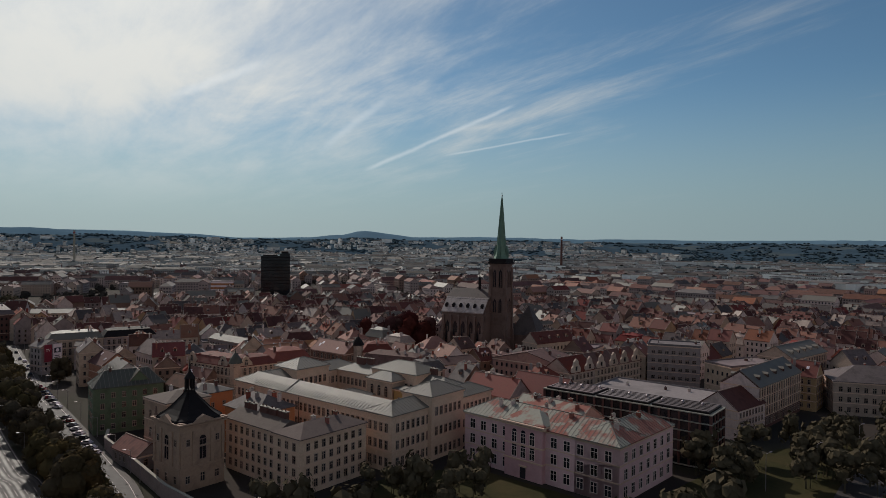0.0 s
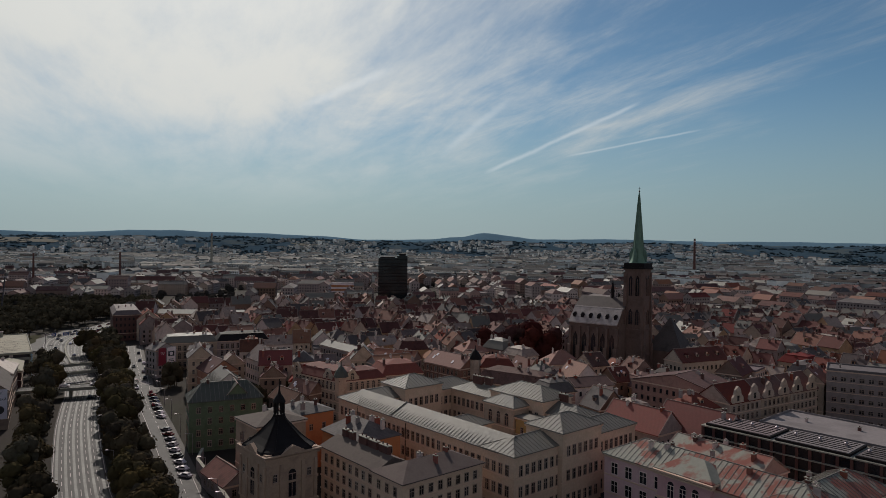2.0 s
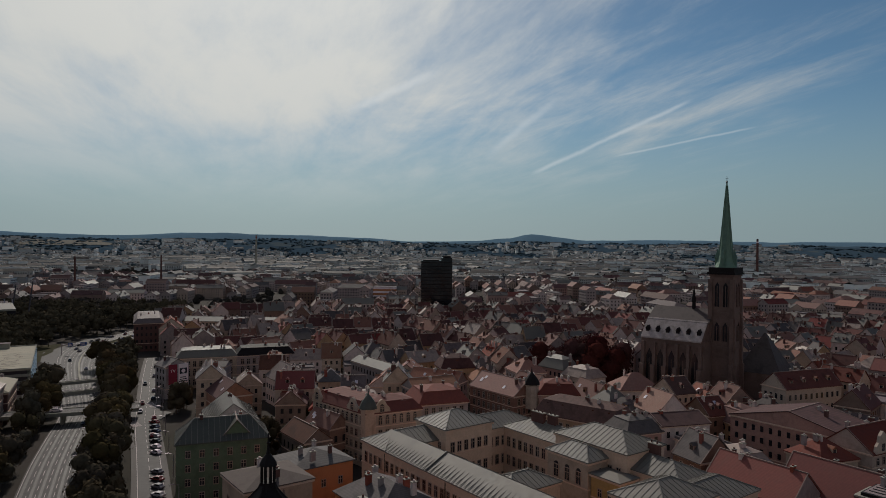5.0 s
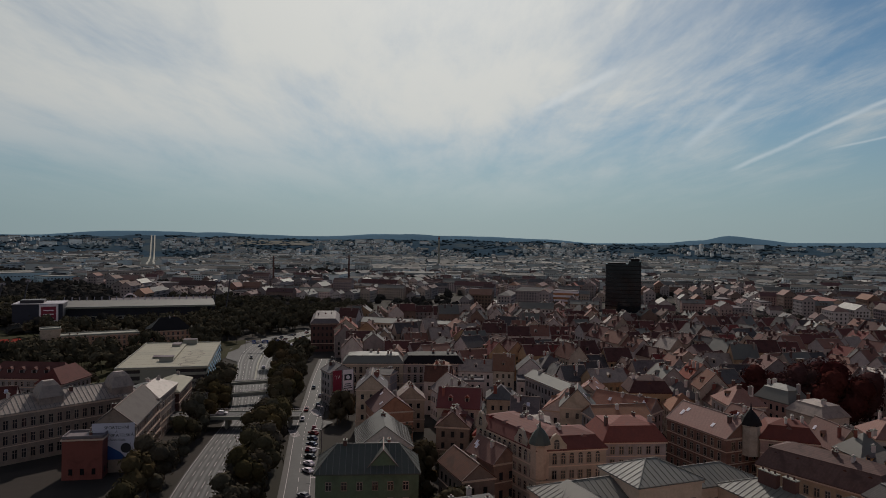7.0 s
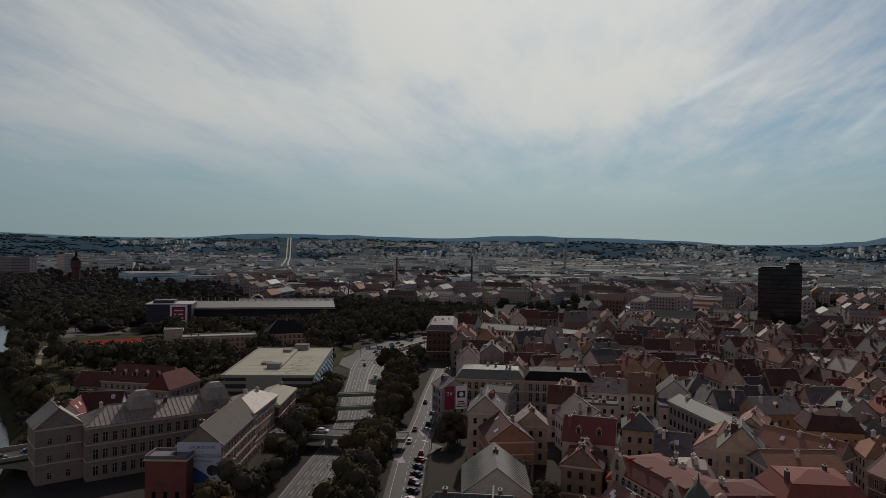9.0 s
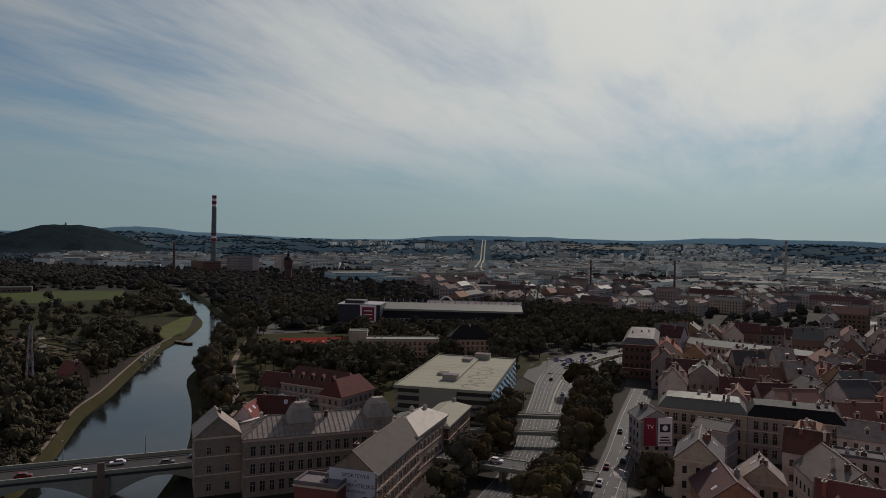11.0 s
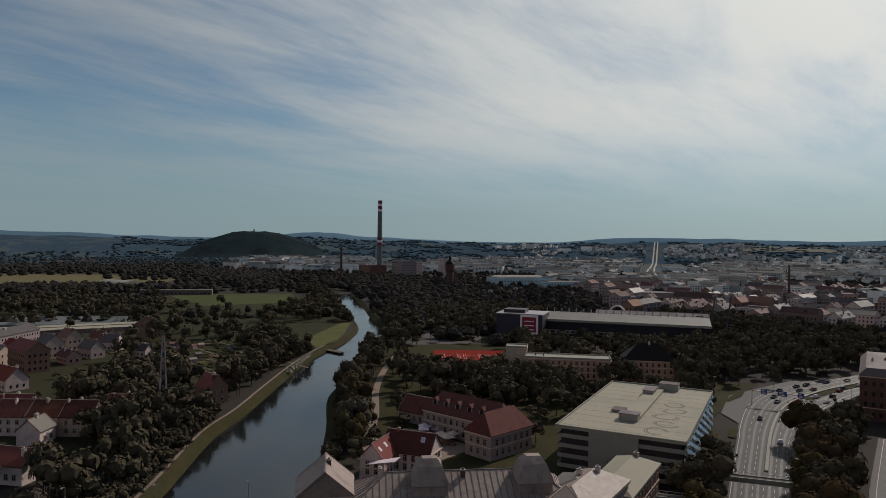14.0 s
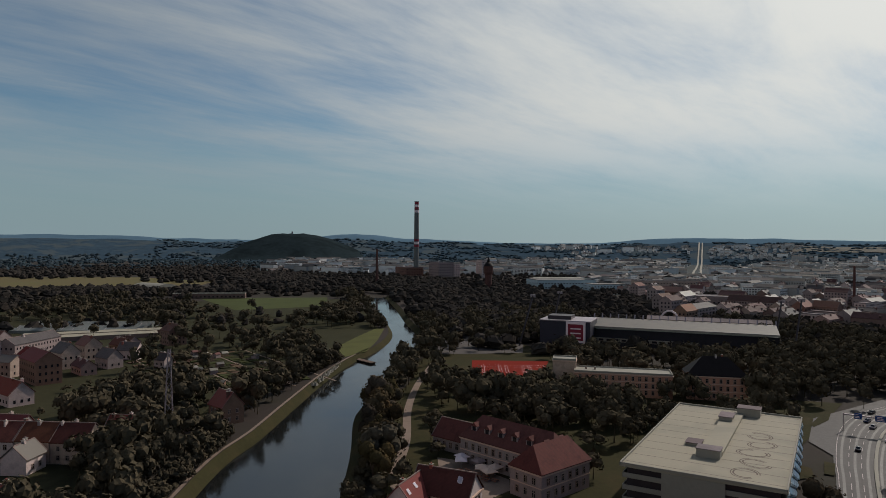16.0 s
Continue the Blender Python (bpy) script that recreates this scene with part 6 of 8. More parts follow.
# ---- arched river bridge with traffic ----
def river_bridge():
    ax, ay, bx, by = -289.0, 120.0, -266.0, 236.0
    dirn = Vector((bx - ax, by - ay))
    ln, tn = dirn.length, math.degrees(math.atan2(dirn.y, dirn.x))
    t = thing("river_bridge", ax, ay, tn, 0, "stone arch bridge over the river with parapets", "bridge")
    s = Shape(ASPHALT)
    s.box(0, ln, -6.0, 6.0, 4.2, 4.9)
    s.made("deck", t, "asphalt roadway")
    for sg in (-1, 1):
        k = Shape(PAVING)
        k.box(0, ln, min(sg * 4.6, sg * 6.4), max(sg * 4.6, sg * 6.4), 4.9, 5.1)
        k.made("footway", t)
        p = Shape(CONCRETE)
        p.box(0, ln, sg * 6.3 - 0.15, sg * 6.3 + 0.15, 5.1, 6.0).box(0, ln, sg * 6.3 - 0.25, sg * 6.3 + 0.25, 6.0, 6.15)
        p.made("parapet", t, "pale stone parapet")
    spans = [(22, 50), (54, 82), (86, 112)]
    for a, b in spans:
        arch = Shape(CONCRETE)
        n = 12
        prof = [(a, 4.2)] + [(a + (b - a) * i / n, -1.5 + 4.8 * math.sin(math.pi * i / n)) for i in range(n + 1)] + [(b, 4.2)]
        arch.extrude_x(prof, -6.0, 6.0, 0, Matrix(((0, 1, 0, 0), (1, 0, 0, 0), (0, 0, 1, 0), (0, 0, 0, 1))))
        arch.made("arch", t)
    for a in (20, 52, 84, 114):
        pr = Shape(STONE)
        pr.box(a - 2, a + 2, -6.8, 6.8, -6, 4.2)
        pr.made("pier", t)
        Shape(STONE).box(a - 0.9, a + 0.9, -6.9, -6.2, 4.2, 8.4).made("pylon", t, "dark stone pylon")
    ab = Shape(CONCRETE)
    ab.box(-2, 20, -6, 6, -2, 4.2).box(114, ln + 3, -6, 6, -2, 4.2)
    ab.made("abutment", t)
    return ax, ay, tn, ln


BRX, BRY, BRT, BRL = river_bridge()

# ---- road bridge over the main road, foot bridges ----
def slab_bridge(name, a, b, wide, z, label, rails=True):
    d = Vector(b) - Vector(a)
    t = thing(name, a[0], a[1], math.degrees(math.atan2(d.y, d.x)), 0, label, "bridge")
    Shape(CONCRETE, ASPHALT).box(-3, d.length + 3, -wide / 2, wide / 2, z - 0.9, z - 0.1).box(-3, d.length + 3, -wide / 2 + 0.6, wide / 2 - 0.6, z - 0.1, z, 1).made("deck", t)
    for sg in (-1, 1):
        s = Shape(CONCRETE)
        s.box(-3, d.length + 3, sg * wide / 2 - 0.2, sg * wide / 2 + 0.2, z - 1.1, z + 0.25)
        s.made("edge_beam", t)
        r = Shape(METAL)
        r.box(-3, d.length + 3, sg * wide / 2 - 0.04, sg * wide / 2 + 0.04, z + 1.0, z + 1.08)
        for i in range(int(d.length / 2)):
            r.box(i * 2 - 0.04, i * 2 + 0.04, sg * wide / 2 - 0.04, sg * wide / 2 + 0.04, z + 0.25, z + 1.0)
        r.made("railing", t)
    for f in (0.02, 0.5, 0.98):
        Shape(CONCRETE).box(d.length * f - 0.5, d.length * f + 0.5, -wide * 0.4, wide * 0.4, -1, z - 0.9).made("pier", t)
    return t


slab_bridge("road_bridge", (-240, 290), (-200, 317), 8.5, 4.6, "concrete road bridge over the main road")
slab_bridge("footbridge", (-279, 319), (-250, 357), 2.6, 5.2, "slim concrete footbridge over the main road")
slab_bridge("footbridge", (-256, 314), (-235, 343), 2.0, 4.6, "slim pipe and foot bridge over the main road")

# ---- stadium ----
def stadium():
    ax, ay, bx, by = -560.0, 440.0, -487.0, 534.0
    d = Vector((bx - ax, by - ay))
    ln, tn = d.length, math.degrees(math.atan2(d.y, d.x))
    t = thing("stadium_stand", ax, ay, tn, 0, "long stadium grandstand with a pale sheet roof", "stadium")
    HOUSE_SPOTS.append((ax + d.x / 2, ay + d.y / 2, 62))
    s = Shape(material("stand_dark_blue", (0.016, 0.017, 0.026), rough=0.6, spread=0.3), CONCRETE)
    s.box(0, ln, 0, 26, -1, 9)
    s.extrude_x([(0, 9), (26, 9), (26, 10.2), (0, 13)], 0, ln, 0)
    s.made("stand", t, "dark blue stand wall")
    r = Shape(ZINC)
    r.extrude_x([(-3, 14.4), (27, 17.4), (27, 18.0), (-3, 15.0)], -1, ln)
    roof = r.made("roof", t, "pale sheet roof")
    for i in range(22):
        Shape(METAL).strut((ln * i / 21, 26, 17.8), (ln * i / 21, 27.5, 20.8), 0.36).made("mast", roof)
    f = Shape(CONCRETE)
    f.box(0, ln, -3.2, -2.8, 13.6, 14.6).box(0, ln * 0.6, -0.6, -0.05, 4.5, 7.0)
    f.made("fascia", t)
    for i in range(12):
        window(roof, 4 + i * 5.0, -0.62, 5.0, 0, 3.0, 1.4, False, False)
    # main building with the board
    u = thing("club_house", -563, 405, tn - 45 + 45, 0, "dark stadium entrance building with a large red board", "building")
    HOUSE_SPOTS.append((-563, 405, 26))
    Shape(material("club_dark", (0.028, 0.03, 0.045), rough=0.5, spread=0.25)).box(0, 34, 0, 28, -1, 19).made("wall", u)
    Shape(METAL, DARK_METAL).box(-0.5, 34.5, -0.5, 28.5, 19, 19.6).box(4, 20, 6, 20, 19.6, 22, 1).made("roof", u)
    b = Shape(WHITE, SIGN_RED)
    b.box(18, 31, -1.2, -0.2, 5, 19).box(19.4, 29.6, -1.3, -1.2, 6.6, 17.4, 1)
    b.made("board", u, "white-framed red board")
    for i in range(3):
        Shape(WHITE).box(21 + i * 0.0, 28, -1.36, -1.3, 8 + i * 3, 8.8 + i * 3).made("text_bar", u)
    for (x0, y0), (x1, y1), z in (((-575, 395), (-610, 450), 34), ((-600, 430), (-640, 480), 34), ((-482, 540), (-520, 600), 36), ((-520, 560), (-550, 610), 32)):
        m = thing("floodlight_mast", x0, y0, 0, 0, "slanting steel floodlight mast", "mast")
        Shape(DARK_METAL).strut((0, 0, 0), ((x1 - x0) * 0.25, (y1 - y0) * 0.25, z), 0.45).made("pole", m)
        Shape(METAL, WHITE).box(-2, 2, -0.4, 0.4, 0, 2).made("lamp_frame", m, at=pose((x1 - x0) * 0.25, (y1 - y0) * 0.25, z - 1, 0, 0, 30))
    a = thing("arch", -640, 560, tn, 0, "white steel arch above the far stand", "arch")
    s = Shape(WHITE)
    pts = [(9 * math.cos(math.pi * i / 12), 0, 15 * math.sin(math.pi * i / 12)) for i in range(13)]
    for p0, p1 in zip(pts, pts[1:]):
        s.strut(p0, p1, 0.7)
    s.made("arch_rib", a)
    # far stand
    house("far_stand", -590, 560, tn, 90, 16, 12, 2, "gable", DARK_METAL, BITUMEN, 1, fine=False, label="far stadium stand with a grey roof", category="stadium", chimneys=0)


stadium()
YT = math.degrees(math.atan2(422 - 363, -399 + 431))
house("long_ochre_building", -422, 384, YT, 44, 13, 10.6, 1.6, "flat", PLASTER["tan"], CONCRETE, 3, label="long ochre three-storey building with a flat roof", category="building", chimneys=2, gap=2.8, faces=(0, 3))
house("ochre_building", -405, 422, YT, 26, 15, 11.0, 8.0, "hip", PLASTER["tan"], BLACK_SHEET, 3, label="ochre building with a steep black hipped roof", category="building", chimneys=2, gap=2.8, faces=(0, 1))
house("roof_cabin", -440, 363, YT, 11, 10, 14.5, 0.5, "flat", PLASTER["cream"], CONCRETE, 1, label="pale stair tower block of the long building", category="building", chimneys=0, fine=False)

# ---- inn by the river ----
house("long_inn", -334, 294.5, 29, 36, 12.5, 8.0, 6.6, "hip", PLASTER["grey"], INN_TILE, 2, label="long grey-blue plastered inn with a red-brown tiled hipped roof and dormers", category="building", chimneys=0, dormers=6, gap=2.8, inset=4, faces=(0, 1, 3), dormer_size=(2.3, 2.0, 3.6))
house("inn_wing", -315.4, 297.2, 115, 21, 11.5, 8.0, 6.4, "hip", PLASTER["grey"], INN_TILE, 2, label="grey-blue plastered inn wing with a red-brown hipped roof", category="building", chimneys=0, gap=2.8, inset=3)
house("low_barn", -359, 284, 33, 16, 10, 4.5, 5, "gable", PLASTER["grey"], INN_TILE, 1, label="low barn with a brown tiled roof", chimneys=0)
house("restaurant", -307, 264, 50, 16, 10, 6.5, 5, "gable", PLASTER["white"], TILE_DARK, 2, label="white half-timbered restaurant with a dark red roof", chimneys=1, skylights=2, gap=2.4)
house("restaurant_wing", -306, 254, 140, 12, 8, 6.0, 4.4, "gable", PLASTER["white"], RED_TILE, 2, label="white restaurant wing with a red roof and skylights", chimneys=1, skylights=2, gap=2.4)


def parasol(x, y, wide, label, mt, turn=None):
    t = thing("parasol", x, y, rng.uniform(0, 90) if turn is None else turn, 0, label, "parasol", "garden parasols")
    Shape(METAL).lathe([(0.3, 0), (0.3, 0.12), (0.05, 0.14), (0.05, 2.7)], 8).made("pole", t)
    c = Shape(mt)
    c.prism([(-wide / 2, -wide / 2), (wide / 2, -wide / 2), (wide / 2, wide / 2), (-wide / 2, wide / 2)], 2.3, 2.5).prism([(-wide / 2, -wide / 2), (wide / 2, -wide / 2), (wide / 2, wide / 2), (-wide / 2, wide / 2)], 2.5, 3.5, top=[(-0.08, -0.08), (0.08, -0.08), (0.08, 0.08), (-0.08, 0.08)])
    c.made("canopy", t)


CANVAS = material("canvas", (0.62, 0.55, 0.42), rough=0.9, spread=0.12)
for x, y in ((-332.3, 282.5), (-328.5, 283.5), (-331.6, 286.5)):
    parasol(x, y, 4.0, "cream square garden parasol over tables in the inn yard", CANVAS)
for x, y in ((-344.2, 280.0), (-340.6, 278.6)):
    parasol(x, y, 3.8, "white garden parasol beside the low barn", WHITE)
parasol(-338.5, 283.6, 4.0, "grey garden parasol in the inn yard", PLASTER["grey"], 20)


def beer_table(x, y, turn):
    t = thing("beer_table", x, y, turn, 0.12, "brown wooden beer table with two benches in the inn yard", "table", "beer tables")
    Shape(PLASTER["rust"]).box(-1.1, 1.1, -0.35, 0.35, 0.72, 0.78).made("tabletop", t)
    for sy in (-0.75, 0.75):
        Shape(PLASTER["rust"]).box(-1.1, 1.1, sy - 0.14, sy + 0.14, 0.42, 0.47).made("bench", t)
    for sx in (-0.85, 0.85):
        Shape(METAL).box(sx - 0.04, sx + 0.04, -0.8, 0.8, 0.0, 0.06).box(sx - 0.04, sx + 0.04, -0.3, 0.3, 0.06, 0.72).box(sx - 0.04, sx + 0.04, -0.85, -0.65, 0.0, 0.42).box(sx - 0.04, sx + 0.04, 0.65, 0.85, 0.0, 0.42).made("trestle", t)


for i in range(4):
    for j in range(2):
        beer_table(-337 + 3.4 * i + 0.9 * j, 277.0 + 1.7 * i + 2.2 * j, 27)
t = thing("white_tent_sail", -296, 252, 40, 5.5, "bright white sloping sail roof beside the restaurant", "canopy")
Shape(WHITE).add([(-5, -1.5, 0), (5, -1, 2.4), (5, 2, 3.0), (-4, 1.5, 0.4), (-5, -1.5, -0.12), (5, -1, 2.28), (5, 2, 2.88), (-4, 1.5, 0.28)], [(0, 1, 2, 3), (7, 6, 5, 4), (0, 4, 5, 1), (1, 5, 6, 2), (2, 6, 7, 3), (3, 7, 4, 0)]).made("sail", t)
for dx, dy in ((-4, 0), (4, 0.5)):
    Shape(METAL).box(dx - 0.06, dx + 0.06, dy - 0.06, dy + 0.06, -5.4, 1.6).made("post", t)

# ---- street side: hoarding, hotel, terrace ----
house("hoarding_house", -210.6, 357.2, 150, 11, 11, 14.0, 3.2, "gable", PLASTER["grey"], SLATE, 4, label="pale gable house carrying two hoardings", fine=False, chimneys=2)


def hoarding(x, y, turn, z, w, h, panel, label):
    t = thing("hoarding", x, y, turn, z, label, "billboard")
    Shape(panel).box(-w / 2, w / 2, -0.15, 0, 0, h).made("panel", t)
    fr = Shape(METAL)
    for a, b, c, d in ((-w / 2, w / 2, 0, 0.2), (-w / 2, w / 2, h - 0.2, h), (-w / 2, -w / 2 + 0.2, 0, h), (w / 2 - 0.2, w / 2, 0, h)):
        fr.box(a, b, -0.22, -0.15, c, d)
    fr.made("frame", t)
    return t


hd = hoarding(-203.9, 355.9, 60, 6.0, 5.0, 9.4, WHITE, "pale hoarding with a dark ring emblem and text bars")
Shape(INK).box(-1.7, 1.7, -0.2, -0.15, 4.6, 7.2).made("emblem", hd)
Shape(WHITE).lathe([(0.9, 0), (0.9, 0.04)], 16).made("emblem_ring", hd, at=pose(0, -0.2, 5.9, 90))
for i in range(3):
    Shape(INK).box(-2 + i * 0.3, 2 - i * 0.4, -0.19, -0.15, 1.0 + i * 0.9, 1.4 + i * 0.9).made("text_bar", hd)
hr = hoarding(-206.4, 351.7, 60, 6.0, 4.4, 9.4, SIGN_RED, "tall red hoarding lettered TV")
lettering("TV", 2.0, hr, Matrix.Translation((0, -0.24, 5.6)) @ pose(0, 0, 0, 90, 0, 0), WHITE)
house("cinema_block", -322, 484, GRID_TURN - 90, 18, 56, 18.0, 4.0, "mansard", BRICK_DARK, SLATE, 4, label="dark red block with a pale sheet roof at the road bend", category="building", chimneys=3, fine=False)
house("cream_gable_house", -297, 474, GRID_TURN, 18, 15, 15, 6, "gable", PLASTER["cream"], TILE, 3, label="cream gabled house beside the dark red block", fine=False)
for x, y, wl, rf in ((-209.5, 382.7, "cream", ZINC), (-186.5, 398.7, "grey", BLACK_SHEET)):
    house("terrace_house", x, y, 34.8, 27.8, 14, 14.6, 4.6, "mansard", PLASTER[wl], rf, 3, label="%s stucco terrace house with a grey mansard roof" % wl, chimneys=5, dormers=5, gap=2.6, ww=1.3, wh=2.6, faces=(0, 1, 3), arched_row=1)

# ---- chimneys, pylon, industry ----
def stack(x, y, h, r0, r1, mt, bands, label, bm=None):
    t = thing("factory_chimney", x, y, 0, 0, label, "chimney")
    Shape(mt).lathe([(r0, -1), (r0, 1), (r0 * 0.9 + r1 * 0.1, h * 0.1), (r1, h), (r1 * 1.1, h), (r1 * 1.1, h + 1)], 16).made("shaft", t)
    for z, k in bands:
        rr = r0 + (r1 - r0) * z / h
        Shape(k).lathe([(rr * 1.03, z), (rr * 1.02, z + h * 0.03)], 16).made("band", t)


stack(-1549, 558, 163, 6.2, 4.6, material("stack_concrete", (0.15, 0.155, 0.15), warm=False), [(h, WHITE if i % 2 else SIGN_RED) for i, h in enumerate((158, 152, 146, 140, 78, 72, 66))], "tall grey power-station chimney with red and white bands")
stack(-1290, 425, 62, 2.6, 1.7, BRICK_DARK, [], "old dark brick chimney by the woods")
stack(-900, 1640, 90, 3.2, 2.2, CONCRETE, [(84, SIGN_RED)], "slim far concrete chimney")
stack(330, 1870, 92, 3.6, 2.4, BRICK_DARK, [(84, WHITE)], "slim far dark chimney")
stack(-760, 890, 48, 1.7, 1.2, BRICK_DARK, [], "slim brick factory chimney")
stack(-700, 1000, 50, 1.7, 1.2, BRICK_DARK, [], "slim brick factory chimney")
IND = "grey industrial hall with a flat pale roof"
for x, y, tn, w, d, h, wl, rf in ((-1560, 545, 10, 60, 40, 22, "brown", BITUMEN), (-1500, 600, 10, 50, 34, 34, "grey", BITUMEN), (-1560, 640, 10, 40, 24, 30, "white", CONCRETE), (-1520, 700, 10, 26, 20, 38, "white", CONCRETE),
                                 (-1170, 715, 85, 100, 60, 14, "steel", ZINC), (-1100, 760, 85, 60, 40, 10, "steel", ZINC), (-1060, 850, 85, 120, 22, 17, "cream", BITUMEN), (-1280, 800, 85, 160, 70, 10, "grey", CONCRETE),
                                 (-950, 900, 60, 90, 40, 9, "white", CONCRETE), (-860, 760, 60, 70, 40, 9, "grey", BITUMEN), (-800, 980, 50, 90, 40, 10, "pink", BITUMEN), (-1046, 165, 84, 88, 14, 6, "brown", CONCRETE)):
    house("industrial_hall", x, y, tn, w, d, h, 1.0, "flat", PLASTER[wl], rf, max(1, int(h / 5)), fine=False, label=IND, category="hall", chimneys=0, trims=False, gap=5, ww=2.4, wh=1.6)
t = thing("water_tower", -1180, 590, 0, 0, "round brick water tower with a dark cap", "tower")
Shape(BRICK_DARK).lathe([(6, -1), (6, 22), (8, 26), (8, 36)], 16).made("shaft", t)
Shape(BLACK_SHEET).lathe([(8.6, 36), (6, 40), (2.4, 43), (2, 47), (0.2, 52)], 16).made("cap", t)
t = thing("air_dome", -1170, 84, 40, 0, "grey air-supported sports hall", "hall")
Shape(CONCRETE).extrude_x([(22 * math.cos(math.pi * i / 12), 13 * math.sin(math.pi * i / 12)) for i in range(13)], -30, 30).made("shell", t)
house("lookout_tower", -3384, 402, 0, 6, 6, 128, 3, "hip", PLASTER["grey"], SLATE, 1, fine=False, trims=False, chimneys=0, label="small lookout tower on the wooded hill", category="tower")


def pylon(x, y, h, label):
    t = thing("lattice_pylon", x, y, 12, 0, label, "pylon")
    s = Shape(METAL)
    n = 9
    for i in range(n):
        z0, z1 = h * i / n, h * (i + 1) / n
        a, b = 1.7 * (1 - 0.8 * i / n), 1.7 * (1 - 0.8 * (i + 1) / n)
        c0, c1 = [(-a, -a), (a, -a), (a, a), (-a, a)], [(-b, -b), (b, -b), (b, b), (-b, b)]
        for j in range(4):
            k = (j + 1) % 4
            s.strut((*c0[j], z0), (*c1[j], z1), 0.09)
            s.strut((*c0[j], z0), (*c1[k], z1), 0.05)
            s.strut((*c0[k], z0), (*c1[j], z1), 0.05)
    s.made("lattice", t)
    Shape(METAL).box(-3.2, 3.2, -0.12, 0.12, h * 0.93, h * 0.96).made("cross_arm", t)


pylon(-389, 188, 33, "grey steel lattice pylon beside the river")

# houses on the west bank
WB = [(-391, 129, 70, 11.5, 11, 7, 4.4, "cream", TILE_DARK), (-387, 140, 70, 11.5, 11, 7, 4.6, "white", TILE_DARK), (-383.2, 151, 70, 11.5, 11, 7.2, 4.4, "cream", TILE_DARK), (-379.4, 162, 70, 11.5, 11, 7, 4.6, "cream", TILE_DARK),
      (-390, 174, 70, 10, 9, 6.6, 4.2, "white", RED_TILE), (-398, 136, 70, 16, 9, 6.8, 4.6, "grey", RED_TILE), (-371, 149, 160, 9, 8, 5, 3.6, "white", ZINC), (-333, 152, 60, 13, 10, 5.4, 3.6, "white", RED_TILE), (-352, 128, 70, 18, 10, 5, 3.2, "brown", SLATE),
      (-416, 206, 30, 11, 9, 7, 5, "brown", RED_TILE), (-404, 193, 20, 15, 7, 3.6, 2.2, "grey", SLATE), (-406, 202, 35, 8, 5, 3, 1.6, "white", ZINC),
      (-519, 114, 32, 24, 12, 11.5, 4.4, "brown", RED_TILE), (-472, 115, 38, 22, 10, 5.4, 4.8, "white", RED_TILE), (-537, 95, 60, 10, 9, 8, 3, "cream", ZINC), (-522, 86, 60, 14, 10, 10, 4, "brown", RED_TILE), (-445, 92, 40, 20, 10, 6, 4.6, "cream", RED_TILE), (-495, 82, 50, 16, 10, 7, 4.5, "pink", TILE),
      (-558, 116, 35, 14, 10, 9, 4.8, "cream", SLATE), (-585, 122, 35, 13, 10, 9, 4.4, "cream", TILE), (-618, 82, 159, 42, 11, 8, 3.6, "grey", SLATE), (-602, 66, 40, 11, 10, 8, 4, "white", SLATE), (-553, 139, 40, 13, 9, 6, 4.4, "grey", SLATE), (-578, 146, 70, 12, 9, 6, 4.2, "white", SLATE),
      (-536, 130, 30, 15, 8, 4.5, 3.2, "pink", TILE), (-596, 138, 40, 12, 9, 7, 3.6, "brown", TILE), (-636, 164, 30, 14, 12, 10, 4.2, "brown", TILE_DARK), (-546, 168, 50, 8, 6, 4.6, 3.2, "white", SLATE), (-612, 140, 40, 11, 9, 6, 3.6, "grey", TILE_DARK), (-570, 96, 35, 16, 9, 6, 3.8, "white", TILE),
      (-575, 60, 50, 18, 11, 8, 4.2, "cream", TILE_DARK), (-640, 55, 60, 16, 11, 8, 4, "grey", TILE)]
for x, y, tn, w, d, h, rh, wl, rf in WB:
    house("riverside_house", x, y, tn, w, d, h, rh, "gable", PLASTER[wl], rf, max(1, int(h / 3.2)), label="%s plastered house with a %s gable roof" % (wl, ROOF_WORD[rf.name]), chimneys=2, gap=2.6, trims=False, group="riverside houses", ww=1.0, wh=1.4, fine=x > -430, faces=(0, 1))
for x, y, dp in ((-677, 101, 15), (-697, 104, 13)):
    t = thing("market_hall", x, y, 100.5, 0, "long low nursery hall with a pale flat roof", "hall", "nursery halls")
    Shape(PLASTER["brown"]).box(-47, 47, -dp / 2, dp / 2, -0.5, 2.8).made("wall", t)
    rf = Shape(ROOF_DECK).box(-47.5, 47.5, -dp / 2 - 0.5, dp / 2 + 0.5, 2.8, 3.1)
    for k in range(16):
        rf.box(-46 + k * 6.1, -45.8 + k * 6.1, -dp / 2, dp / 2, 3.1, 3.25)
    rf.made("roof", t, "pale flat sheet roof")
for i in range(4):
    x, y = -718 - 14 * i, 84 + 3 * i
    t = thing("glasshouse", x, y, 78, 0, "long low whitish glasshouse", "greenhouse", "glasshouses")
    s = Shape(SHADED_GLASSHOUSE, METAL)
    s.extrude_x([(-5, -0.2), (5, -0.2), (5, 2.2), (0, 3.8), (-5, 2.2)], -48, 48)
    s.made("shell", t)
    fr = Shape(METAL)
    for k in range(13):
        for sg in (-1, 1):
            fr.strut((-48 + k * 8, sg * 5.05, 2.25), (-48 + k * 8, 0, 3.9), 0.08)
    fr.made("glazing_bars", t)
q = random.Random(4)
